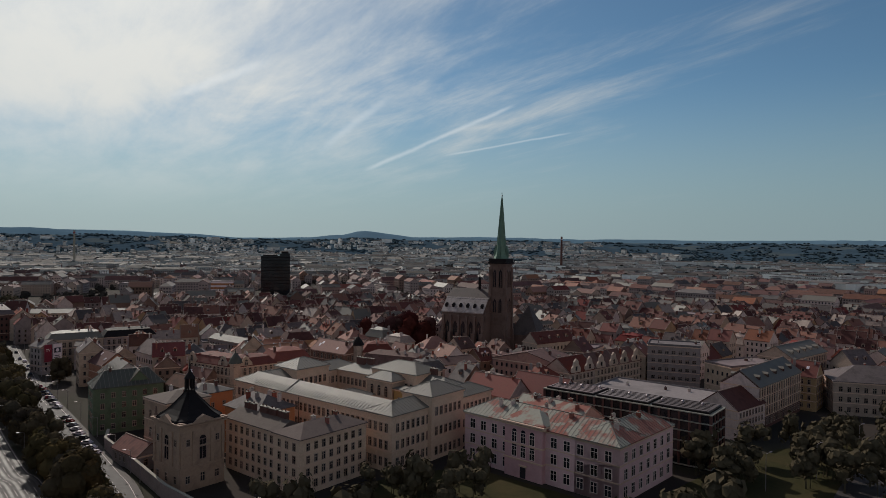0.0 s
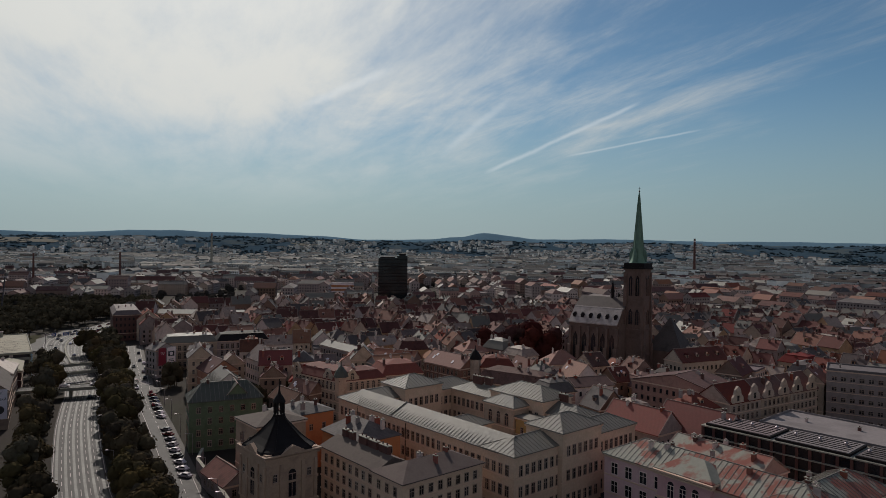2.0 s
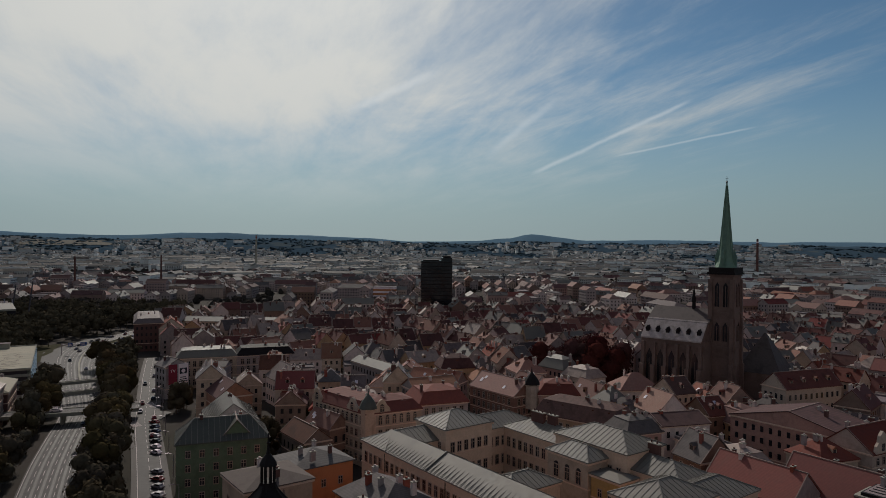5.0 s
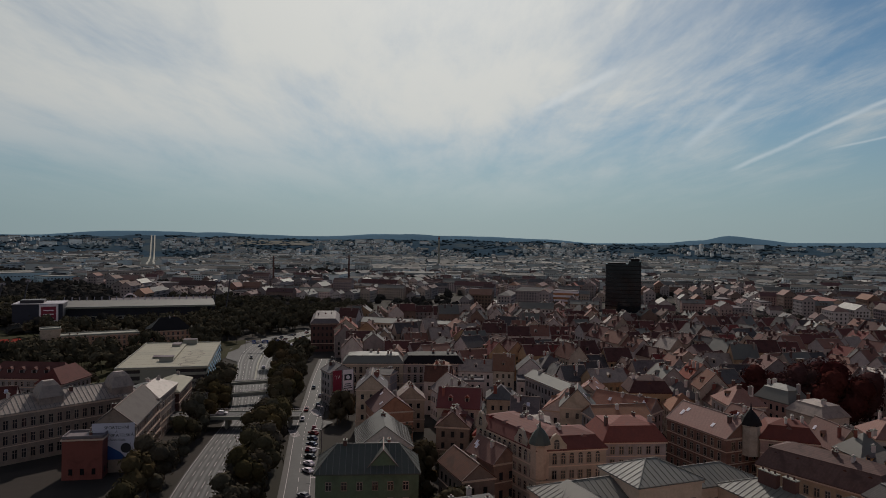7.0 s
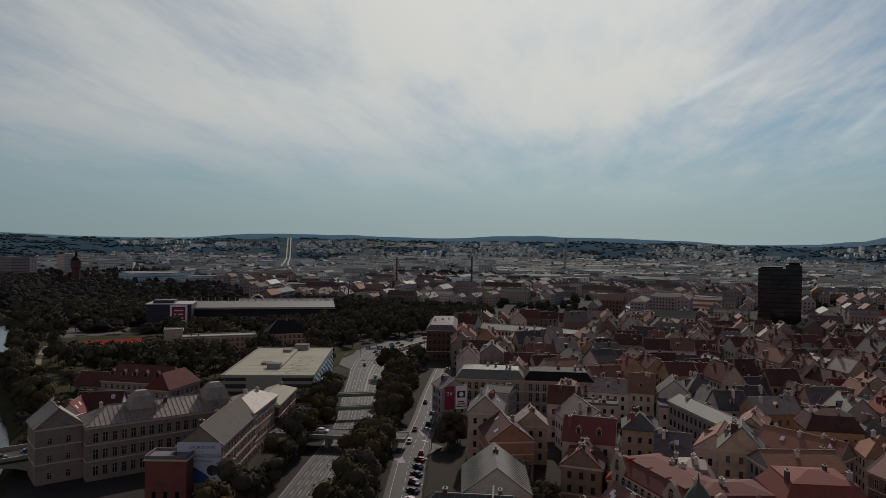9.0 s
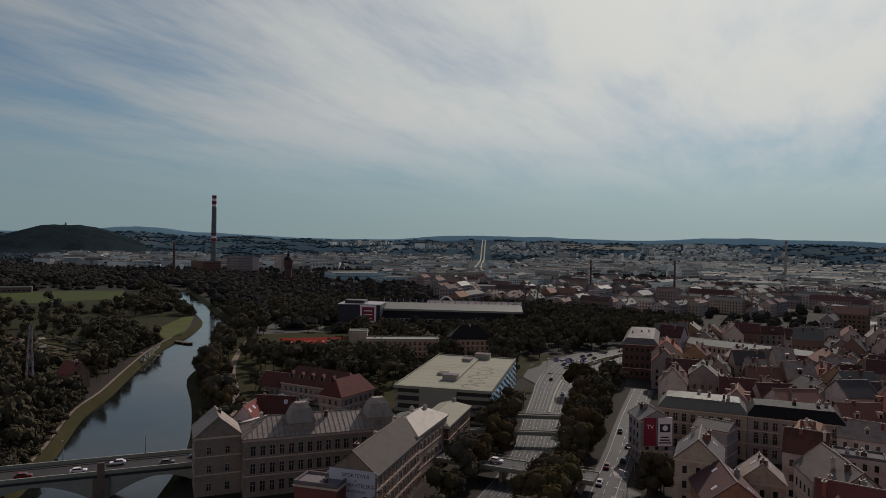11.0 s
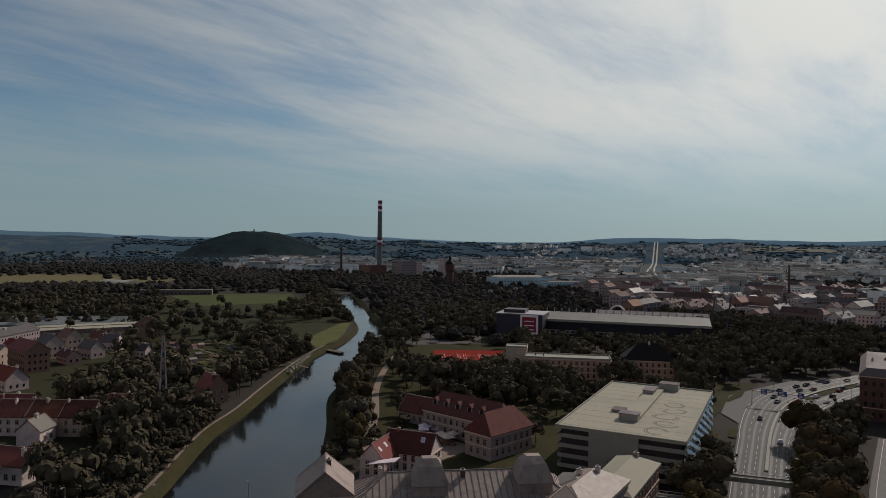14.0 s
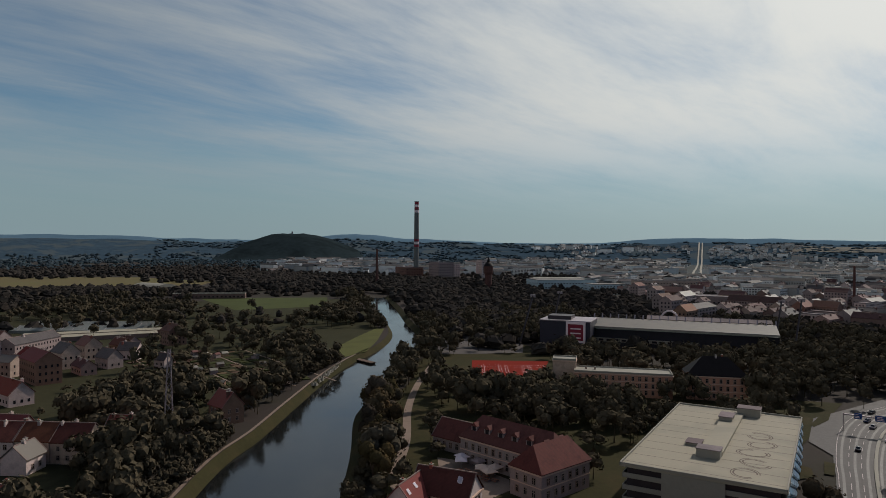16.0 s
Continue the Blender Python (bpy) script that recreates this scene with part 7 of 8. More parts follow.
for i in range(26):
    x, y = q.uniform(-585, -475), q.uniform(165, 222)
    t = thing("garden_shed", x, y, q.uniform(0, 180), 0, "small allotment shed with a light roof", "shed", "allotment sheds")
    Shape(q.choice([PLASTER["brown"], PLASTER["grey"], PLASTER["ochre"]])).box(-2, 2, -1.5, 1.5, -0.3, 2.2).made("wall", t)
    r = Shape(q.choice([CONCRETE, ZINC, TILE_DARK]))
    gable_roof(r, 4, 3, 2.2, 0.9, 0.25, 0.1)
    r.made("roof", t)


# allotment beds and paths
s = Shape(*BEDS, GRAVEL)
for i in range(22):
    for j in range(9):
        if q.random() < 0.25:
            continue
        u, v = -60 + i * 5.6 + q.uniform(-0.5, 0.5), -32 + j * 7.4 + q.uniform(-0.6, 0.6)
        s.box(u - q.uniform(1.4, 2.6), u + q.uniform(1.4, 2.6), v - q.uniform(1.8, 3.4), v + q.uniform(1.8, 3.4), -0.2, q.uniform(0.14, 0.7), q.choice((0, 0, 0, 1, 1, 2, 3, 3)), pose(-530, 198, 0, 0, 0, 22))
for j in range(4):
    s.box(-64, 64, -29.5 + j * 22.2, -28.5 + j * 22.2, -0.2, 0.12, 4, pose(-530, 198, 0, 0, 0, 22))
tagged(s.made("allotment_beds"), "small green and brown allotment beds by the river", "garden beds", kind="stuff")


# pale stones of the river bank, a low painted wall and a jetty
q = random.Random(9)
s = Shape(CONCRETE)
for i in range(150):
    f = q.random()
    p = Vector((-478, 243)).lerp(Vector((-540, 264)), f) + Vector((q.uniform(-1.5, 1.5), 2.2 + q.uniform(-1.6, 1.2)))
    r0 = q.uniform(0.4, 1.1)
    s.add([(p.x + r0 * math.cos(a) * q.uniform(0.7, 1.2), p.y + r0 * math.sin(a) * q.uniform(0.7, 1.2), -0.8) for a in (0, 1.6, 3.1, 4.7)] + [(p.x, p.y, q.uniform(0.2, 1.0))], [(0, 1, 4), (1, 2, 4), (2, 3, 4), (3, 0, 4)])
tagged(s.made("bank_stones"), "pale broken stones on the river bank", "stones", kind="stuff")
wall_run("painted_wall", [(-303, 181.5), (-312, 184.5), (-324, 188)], 1.8, 0.4, SIGN_PALE, "low pale wall with worn spray paint by the river")
t = thing("jetty", -552, 283, 25, 0, "small dark timber jetty at the river bend", "jetty")
Shape(BARK).box(-9, 9, -2, 2, -2.2, -1.9).made("deck", t)
for x in (-8, -3, 3, 8):
    Shape(BARK).box(x - 0.15, x + 0.15, -2, 2, -4.5, -2.2).made("post", t)
# ---- old town: blocks of gabled houses along the street grid ----
BARE = [(-190, 346, 13), (-29, 428, 22), (60, 180, 75), (130, 205, 80), (20, 235, 30), (-112, 292, 16), (-95, 276, 20), (-76, 284, 14), (-140, 301, 13), (-62, 302, 14), (104, 304, 22), (122, 306, 18)]      # open squares and the park
ROOFS = [TILE] * 5 + [TILE_DARK] * 4 + [TILE_PALE] * 3 + [SLATE] * 4 + [ZINC] * 3 + [RED_TILE, WEATHERED, WEATHERED]
WALLS = ["cream"] * 5 + ["white"] * 7 + ["grey"] * 4 + ["ochre"] * 2 + ["pink", "brown", "brown"]


def line_gap(line, x, y):
    return min(math.hypot(p[0] - x, p[1] - y) for p in line)


def free(x, y, r, room=0.8):
    if any((x - a) ** 2 + (y - b) ** 2 < (r * room + c * 0.86) ** 2 for a, b, c in HOUSE_SPOTS):
        return False
    if any((x - a) ** 2 + (y - b) ** 2 < (c + r * 0.5) ** 2 for a, b, c in BARE):
        return False
    return line_gap(SIDE, x, y) > r + 5 and line_gap(MAIN, x, y) > r * 0.8 + 12


def in_sight(x, y, lo, hi):
    az = math.degrees(math.atan2(x + 20, y + 10))
    return lo < az < hi


REST = []
REST_WALLS = sorted(set(WALLS) | {"yellow"})
REST_ROOFS = [TILE, TILE_DARK, TILE_PALE, SLATE, ZINC, RED_TILE, WEATHERED]


def joined_houses(items, name, label):
    """Houses too many and too far to count, with panes, chimneys and roofs."""
    q = random.Random(3)
    s = Shape(*[PLASTER[k] for k in REST_WALLS], *REST_ROOFS, GLASS, BRICK_DARK, CAP)
    nw = len(REST_WALLS)
    for x, y, tn, w, d, h, rh, wl, rf in items:
        m = pose(x, y, 0, 0, 0, tn)
        b = Shape()
        b.extrude_x([(-d / 2, -1.0), (d / 2, -1.0), (d / 2, h), (0, h + rh - 0.02), (-d / 2, h)], -w / 2, w / 2)
        s.add(b.v, b.f, REST_WALLS.index(wl), m)
        gable_roof(s, w, d, h, rh, k=nw + REST_ROOFS.index(rf), m=m)
        p = Shape()
        panes(p, 0, w, d, max(1, int(h / 3.4)), 1.5, 3.1, 1.1, 1.7, 2.8)
        s.add(p.v, p.f, nw + len(REST_ROOFS), m)
        ridge_caps(s, w, d, h, rh, nw + len(REST_ROOFS) + 2, m)
        for _ in range(q.choice((0, 1, 2, 3))):
            u, sg = q.uniform(-0.38, 0.38) * w, q.choice((-1, 1))
            s.box(u - 0.8, u + 0.8, min(sg * d * 0.12, sg * d * 0.38), max(sg * d * 0.12, sg * d * 0.38), h + 0.3, h + rh * 0.62, REST_WALLS.index(wl), m)
            s.box(u - 0.5, u + 0.5, sg * d * 0.385 - 0.02, sg * d * 0.385 + 0.02, h + rh * 0.25, h + rh * 0.52, nw + len(REST_ROOFS), m)
            s.box(u - 1.0, u + 1.0, min(sg * d * 0.08, sg * d * 0.40), max(sg * d * 0.08, sg * d * 0.40), h + rh * 0.62, h + rh * 0.62 + 0.2, nw + REST_ROOFS.index(rf), m)
        for _ in range(q.choice((2, 2, 3, 4))):
            u, v = q.uniform(-0.4, 0.4) * w, q.uniform(-0.2, 0.2) * d
            s.box(u - 0.4, u + 0.4, v - 0.5, v + 0.5, h + rh * 0.4, h + rh + q.uniform(0.6, 1.4), q.choice((nw + len(REST_ROOFS) + 1, nw + len(REST_ROOFS) + 1, nw + len(REST_ROOFS) + 2)), m)
    tagged(s.made(name), label, "houses", kind="stuff")


def old_town():
    q = random.Random(21)
    taken = list(HOUSE_SPOTS)
    count = 0
    spots = []
    for bs in range(-6, 13):
        for bn in range(0, 15):
            c = TOWN0 + ST * (bs * 62) + SN * (14 + bn * 58)
            skew = q.uniform(-20, 20)
            c += Vector((q.uniform(-6, 6), q.uniform(-6, 6)))
            for edge, tn, ln, off in ((0, 0, 54, -20), (1, 180, 54, 20), (2, 90, 26, -22), (3, 270, 26, 22)):
                u = -ln / 2
                while u < ln / 2 - 6:
                    wd = q.uniform(9, 17)
                    mid = u + wd / 2
                    u += wd + 0.05
                    a = radians(GRID_TURN + skew)
                    e, f = Vector((math.cos(a), math.sin(a))), Vector((-math.sin(a), math.cos(a)))
                    p = c + (e * mid + f * off if edge < 2 else e * off * 1.05 + f * mid)
                    spots.append((p.x, p.y, GRID_TURN + skew + tn, wd))
            for _ in range(2):
                p = c + Vector((q.uniform(-14, 14), q.uniform(-10, 10)))
                spots.append((p.x, p.y, GRID_TURN + skew + q.choice((0, 90)), q.uniform(8, 14)))
    for x, y, tn, wd in spots:
        dist = math.hypot(x, y - 60)
        if y < 250 and x < 150 or dist > 640 or not in_sight(x, y, -38, 42) or (Vector((x, y)) - TOWN0).dot(SN) < 12:
            continue
        d = q.uniform(10, 13)
        if any((x - a) ** 2 + (y - b) ** 2 < (0.42 * (c + math.hypot(wd, d) / 2) + 2.2) ** 2 for a, b, c in HOUSE_SPOTS[len(taken):]):
            continue
        if any((x - a) ** 2 + (y - b) ** 2 < (c * 0.80 + wd * 0.5) ** 2 for a, b, c in taken) or any((x - a) ** 2 + (y - b) ** 2 < (c + wd * 0.4) ** 2 for a, b, c in BARE) or line_gap(SIDE, x, y) < wd * 0.5 + 8:
            continue
        mt, wl = q.choice(ROOFS), q.choice(WALLS)
        h = q.uniform(9.5, 16.5)
        if dist > 405:
            REST.append((x, y, tn + q.uniform(-5, 5) + q.choice((0, 0, 90)), wd, d, h, q.uniform(4.2, 6.5), wl, mt))
            HOUSE_SPOTS.append((x, y, math.hypot(wd, d) / 2))
            continue
        kind = q.choice(["gable"] * 6 + ["hip", "mansard", "mansard", "flat"])
        tn += q.choice((0, 0, 0, 90))
        close = dist < 330
        flat = kind == "flat"
        house("town_house", x, y, tn + q.uniform(-3, 3), wd, d, h, q.uniform(4.2, 6.5), kind, PLASTER[wl], BITUMEN if flat else mt, max(2, int(h / 3.6)), fine=dist < 300 and count < 36,
              label="%s plastered town house with a %s roof" % (wl, ROOF_WORD[(BITUMEN if flat else mt).name]), group="old town houses", chimneys=q.choice((3, 3, 4, 4)) if dist < 420 else q.choice((0, 1, 1)),
              dormers=q.choice((0, 1, 1, 2)) if dist < 460 and not flat else 0, skylights=q.choice((0, 1, 1)) if close else 0, trims=close, gap=2.6, faces=(0, 1, 3))
        count += 1
    return count


TOWN_COUNT = old_town()
joined_houses(REST, "old_town_houses", "crowded gabled houses of the old town")

# ---- wider town: longer blocks, copied ----
def block_kinds():
    out = []
    q = random.Random(8)
    for i in range(16):
        w, d = q.uniform(22, 58), q.uniform(11, 15)
        h = q.uniform(9, 19)
        kind = ["gable", "gable", "hip", "flat", "gable", "flat", "hip", "gable"][i % 8]
        wl = ["cream", "grey", "white", "grey", "brown", "white", "grey", "white"][(i * 3) % 8]
        mt = [TILE, TILE_DARK, SLATE, BITUMEN, TILE_PALE, BITUMEN, TILE, ZINC][i % 8]
        keep = len(HOUSE_SPOTS)
        t = house("town_block", 0, 0, 0, w, d, h, q.uniform(3.5, 5.5), kind, PLASTER[wl], mt, max(2, int(h / 3.3)), fine=False, label="%s plastered block with a %s roof" % (wl, ROOF_WORD[mt.name]),
                  category="building", group="outer town blocks", chimneys=0, trims=False, gap=3.0, ww=1.4, wh=1.7)
        del HOUSE_SPOTS[keep:]
        out.append((t, math.hypot(w, d) / 2))
    return out


def spread(kinds, n, seed, ok, group_turn, scale=(0.85, 1.15)):
    q = random.Random(seed)
    used = set()
    made = 0
    for _ in range(n * 14):
        if made >= n:
            break
        x, y = ok(q)
        if x is None:
            continue
        t, r = q.choice(kinds)
        if any((x - a) ** 2 + (y - b) ** 2 < ((r + c) * 0.62) ** 2 for a, b, c in HOUSE_SPOTS if abs(a - x) < 90):
            continue
        if line_gap(MAIN, x, y) < r + 10:
            continue
        m = pose(x, y, 0, 0, 0, group_turn(x, y, q))
        if id(t) not in used:
            used.add(id(t))
            t.matrix_basis = m
        else:
            copy_thing(t, m)
        HOUSE_SPOTS.append((x, y, r))
        made += 1
    for t, r in kinds:
        if id(t) not in used:
            for o in (*t.children_recursive, t):
                bpy.data.objects.remove(o)
    return made


def ring_spot(lo, hi, a0, a1, test=None):
    def pick(q):
        r = math.sqrt(q.uniform(lo * lo, hi * hi))
        a = radians(q.uniform(a0, a1))
        x, y = -40 + r * math.sin(a), 80 + r * math.cos(a)
        return (x, y) if test is None or test(x, y) else (None, None)
    return pick


def town_turn(x, y, q):
    return GRID_TURN + 12 * math.sin(x * 0.004) + 15 * math.cos(y * 0.003) + q.choice((0, 90, 0))


PARKLAND = [(-480, 470, 150), (-540, 560, 120), (-700, 420, 120), (-430, 640, 130)]


def off_park(x, y):
    if any((x - a) ** 2 + (y - b) ** 2 < c * c for a, b, c in PARKLAND):
        return False
    return y > 420 + max(0, (-x - 300)) * 0.45 or x > -200


spread(block_kinds(), 150, 31, ring_spot(560, 1080, -58, 44, off_park), town_turn)


def outer_rows():
    q = random.Random(62)
    pick = ring_spot(600, 1500, -60, 44, off_park)
    out = []
    for _ in range(3200):
        x, y = pick(q)
        if x is None or len(out) > 790:
            continue
        w, d = q.uniform(12, 34), q.uniform(10, 13)
        r = math.hypot(w, d) / 2
        if any((x - a) ** 2 + (y - b) ** 2 < ((r + c) * 0.66) ** 2 for a, b, c in HOUSE_SPOTS if abs(a - x) < 60) or line_gap(MAIN, x, y) < r + 10:
            continue
        HOUSE_SPOTS.append((x, y, r))
        out.append((x, y, town_turn(x, y, q), w, d, q.uniform(6, 14), q.uniform(3, 5), q.choice(("white", "grey", "pink", "grey", "cream", "brown")), q.choice((TILE, TILE_DARK, SLATE, ZINC, SLATE, TILE_DARK))))
    return out


def banded_office(x, y, turn):
    t = thing("banded_office", x, y, turn, 0, "office block with orange and pale storey bands", "office building")
    for i in range(6):
        Shape(ORANGE if i % 2 == 0 else WHITE).box(-15, 15, -9, 9, i * 2.6, i * 2.6 + 2.6).made("storey_band", t)
    Shape(BITUMEN).box(-15.3, 15.3, -9.3, 9.3, 15.6, 16.2).made("roof", t)


banded_office(-300, 917, 10)
joined_houses(outer_rows(), "outer_town_houses", "crowded gabled houses of the outer town")


# far town and its trees, too small to count
def far_town():
    q = random.Random(77)
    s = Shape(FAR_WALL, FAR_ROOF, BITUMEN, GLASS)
    for i in range(11500):
        r = 1120 + 1850 * q.random() ** 0.8
        a = q.uniform(-86, 44)
        patch = noise.noise(Vector((r * 0.004, a * 0.09, 2.0)))
        if patch < -0.14 or (a < -60 and r < 1700) or (r > 1650 and abs(a + 52.7) < 0.9) or (a > 6 and r > 1900 and patch < 0.08) or (a < -66 and q.random() < 0.55):
            continue
        x, y = -60 + r * math.sin(radians(a)), 120 + r * math.cos(radians(a))
        g = slope_z(x, y)
        if g > 0 and (noise.noise(Vector((r * 0.006, a * 0.15, 5.0))) < 0.0 or -18 < a < 2):
            continue
        m = pose(x, y, g, 0, 0, town_turn(x, y, q) if q.random() < 0.6 else -a + q.uniform(-14, 14))
        big = q.random() < 0.3
        w, d, h = (q.uniform(28, 76), q.uniform(11, 20), q.uniform(9, 19)) if big else (q.uniform(10, 26), q.uniform(9, 13), q.uniform(5, 11))
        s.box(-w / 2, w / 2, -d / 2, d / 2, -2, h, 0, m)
        if big and r < 1750:
            p = Shape()
            for row in range(int(h / 3.4)):
                for k in range(int(w / 3.6)):
                    u, z = -w / 2 + 1.2 + k * 3.6, 1.2 + row * 3.3
                    p.add([(u, -d / 2 - 0.06, z), (u + 1.8, -d / 2 - 0.06, z), (u + 1.8, -d / 2 - 0.06, z + 1.8), (u, -d / 2 - 0.06, z + 1.8)], [(0, 1, 2, 3)])
            s.add(p.v, p.f, 3, m)
        if big and q.random() < 0.55:
            s.box(-w / 2 - 0.3, w / 2 + 0.3, -d / 2 - 0.3, d / 2 + 0.3, h, h + 0.6, 1, m)
            u = q.uniform(-0.3, 0.3) * w
            s.box(u - 2.5, u + 2.5, -2, 2, h + 0.6, h + 3.0, 0, m)
        else:
            gable_roof(s, w, d, h, q.uniform(2.6, 4.2), k=1, m=m)
    # the last quarters climbing the foot of the hills
    for i in range(3400):
        r, a = 2920 + 520 * q.random() ** 1.3, q.uniform(-66, 22)
        if noise.noise(Vector((r * 0.005, a * 0.13, 4.0))) < -0.1 or abs(a + 52.7) < 0.75:
            continue
        x, y = -90 + r * math.sin(radians(a)), 150 + r * math.cos(radians(a))
        m = pose(x, y, slope_z(x, y) - 2, 0, 0, town_turn(x, y, q))
        w, d, h = (q.uniform(24, 60), 12, q.uniform(10, 22)) if q.random() < 0.22 else (q.uniform(10, 24), q.uniform(9, 12), q.uniform(7, 12))
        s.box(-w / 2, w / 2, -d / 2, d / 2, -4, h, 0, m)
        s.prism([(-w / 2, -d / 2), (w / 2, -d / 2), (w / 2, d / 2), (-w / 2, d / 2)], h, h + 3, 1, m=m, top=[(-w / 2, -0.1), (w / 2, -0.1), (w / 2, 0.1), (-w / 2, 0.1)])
    tagged(s.made("far_town"), "far roofs and walls of the town, haze put into their colours", "town", kind="stuff")


far_town()


def clear_of_things(x, y, r):
    return all((x - a) ** 2 + (y - b) ** 2 > (c * 0.75 + r) ** 2 for a, b, c in HOUSE_SPOTS)


def clump(s, x, y, z, r, h, q, k=0, rich=False):
    """A rough little crown for woods far off; the nearer ones get ragged leaf tufts."""
    n = 7 if rich else 6
    vs, fs = [], []
    rings = ((0.70, 0.08), (1.0, 0.32), (0.95, 0.55), (0.62, 0.82)) if rich else ((0.75, 0.0), (1.0, 0.35), (0.72, 0.75))
    st = 2 * math.pi / n
    for j, (f, g) in enumerate(rings):
        vs += [(x + r * f * q.uniform(0.62, 1.3) * math.cos(i * st + j * 0.5), y + r * f * q.uniform(0.62, 1.3) * math.sin(i * st + j * 0.5), z + h * g * q.uniform(0.88, 1.12)) for i in range(n)]
    m = len(rings)
    vs.append((x + r * q.uniform(-0.3, 0.3), y + r * q.uniform(-0.3, 0.3), z + h))
    for j in range(m - 1):
        fs += [(j * n + i, j * n + (i + 1) % n, (j + 1) * n + (i + 1) % n, (j + 1) * n + i) for i in range(n)]
    fs += [((m - 1) * n + i, (m - 1) * n + (i + 1) % n, m * n) for i in range(n)]
    if rich:
        for _ in range(16):
            a, g = q.uniform(0, 6.28), q.uniform(0.25, 0.95)
            rr = r * (1.05 if g < 0.6 else 0.75) * q.uniform(0.85, 1.1)
            c = (x + rr * math.cos(a), y + rr * math.sin(a), z + h * g)
            o = len(vs)
            l = r * 0.22
            vs += [(c[0] + q.uniform(-l, l), c[1] + q.uniform(-l, l), c[2] + q.uniform(-l, l)) for _ in range(4)]
            fs.append((o, o + 1, o + 2, o + 3))
    s.add(vs, fs, k)


def far_woods():
    q = random.Random(78)
    s = Shape(WOODS, HAZE_TINTED_WOODS)
    for i in range(21000):
        r = 620 + 2480 * q.random() ** 0.8
        a = q.uniform(-122, 46)
        v = noise.noise(Vector((r * 0.0072, a * 0.075, 9.0)))
        least = -0.16 if -60 < a < 4 else -0.24
        if v < least or (r < 1150 and a > -50 and q.random() < 0.45) or abs(a + 52.7) < 0.9 and r > 1650:
            continue
        x, y = -100 + r * math.sin(radians(a)), 150 + r * math.cos(radians(a))
        if -900 < x < -540 and 120 < y < 300 and q.random() < 0.65:
            continue
        if in_river(x, y, 12) or -1060 < x < -860 and 140 < y < 320 or -1650 < x < -1170 and -420 < y < 150:
            continue
        if -720 < x < -430 and 45 < y < 152:
            continue
        if r < 1150 and a > -50 and not clear_of_things(x, y, 1.0):
            continue
        wide = q.uniform(3.2, 7.5) if r < 1700 else q.uniform(4.5, 10)
        # past 1900 m the clumps take the haze-coloured copy
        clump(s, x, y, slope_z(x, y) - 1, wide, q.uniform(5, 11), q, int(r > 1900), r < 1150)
    # dense belts beyond the stadium and the river
    for i in range(3800):
        bx, by, rx, ry = q.choice([(-900, 480, 260, 80), (-700, 420, 130, 50), (-1250, 480, 250, 120), (-1500, 250, 300, 90), (-700, 640, 260, 70), (-1150, 20, 60, 160), (-1900, 100, 500, 150), (-1900, -200, 300, 200), (-1400, 260, 150, 60)])
        x, y = bx + q.gauss(0, 0.5) * rx, by + q.gauss(0, 0.5) * ry
        if in_river(x, y, 10) or -1050 < x < -870 and 150 < y < 312:
            continue
        clump(s, x, y, 0, q.uniform(5, 8.5), q.uniform(7, 12), q, 0, x > -1150)
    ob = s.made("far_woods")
    tagged(ob, "dark woods and tree belts far off, the farthest tinted for haze", "woods", kind="stuff")


far_woods()


def hillside_woods():
    """Clumps and hedgerows of far trees on the slopes below the horizon."""
    q = random.Random(61)
    vs, fs = [], []
    for i in range(16000):
        a, f = q.uniform(-96, 40), q.uniform(-0.25, 0.95)
        if noise.noise(Vector((a * 0.42, f * 7.0, 3.1))) + 0.4 * noise.noise(Vector((a * 1.9, f * 20.0, 8.0))) < 0.0 or abs(a + 52.7) < 0.8:
            continue
        rr = NEAR_HILLS[0] + (NEAR_HILLS[1] - NEAR_HILLS[0]) * f
        z = hill_z(a, f, *NEAR_HILLS) if f > 0 else 0.0
        x, y, w, h = -90 + rr * math.sin(radians(a)), 150 + rr * math.cos(radians(a)), q.uniform(6, 14), q.uniform(4, 8)
        b, t0 = len(vs), q.uniform(0, 1.2)
        for k in range(4):
            c = t0 + k * math.pi / 2
            vs.append((x + w * math.cos(c) * q.uniform(0.7, 1.2), y + w * math.sin(c) * q.uniform(0.7, 1.2), z + h * q.uniform(0.35, 0.55)))
        vs += [(x + q.uniform(-3, 3), y + q.uniform(-3, 3), z + h), (x, y, z - 2)]
        for k in range(4):
            fs += [(b + k, b + (k + 1) % 4, b + 4), (b + (k + 1) % 4, b + k, b + 5)]
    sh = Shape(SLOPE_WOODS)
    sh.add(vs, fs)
    tagged(sh.made("hillside_woods"), "dark clumps of trees on the far slopes, haze tint in their colour", "trees", kind="stuff")


hillside_woods()
# ---- trees ----
TREES = [make_tree(i, h, w, LEAF, "broad leafy green tree", n) for i, (h, w, n) in enumerate(((13, 11, 80), (11, 10, 76), (15, 13, 88), (9, 9, 70), (12, 9, 72), (7, 7, 56)))]
RED_TREE = make_tree(9, 17, 14, LEAF_RED, "dark copper-leaved tree on the square", 300, 0.028)
PLACED = set()
RED_AT = (-29, 428)


THICKET = []
TREE_COUNT = [0]


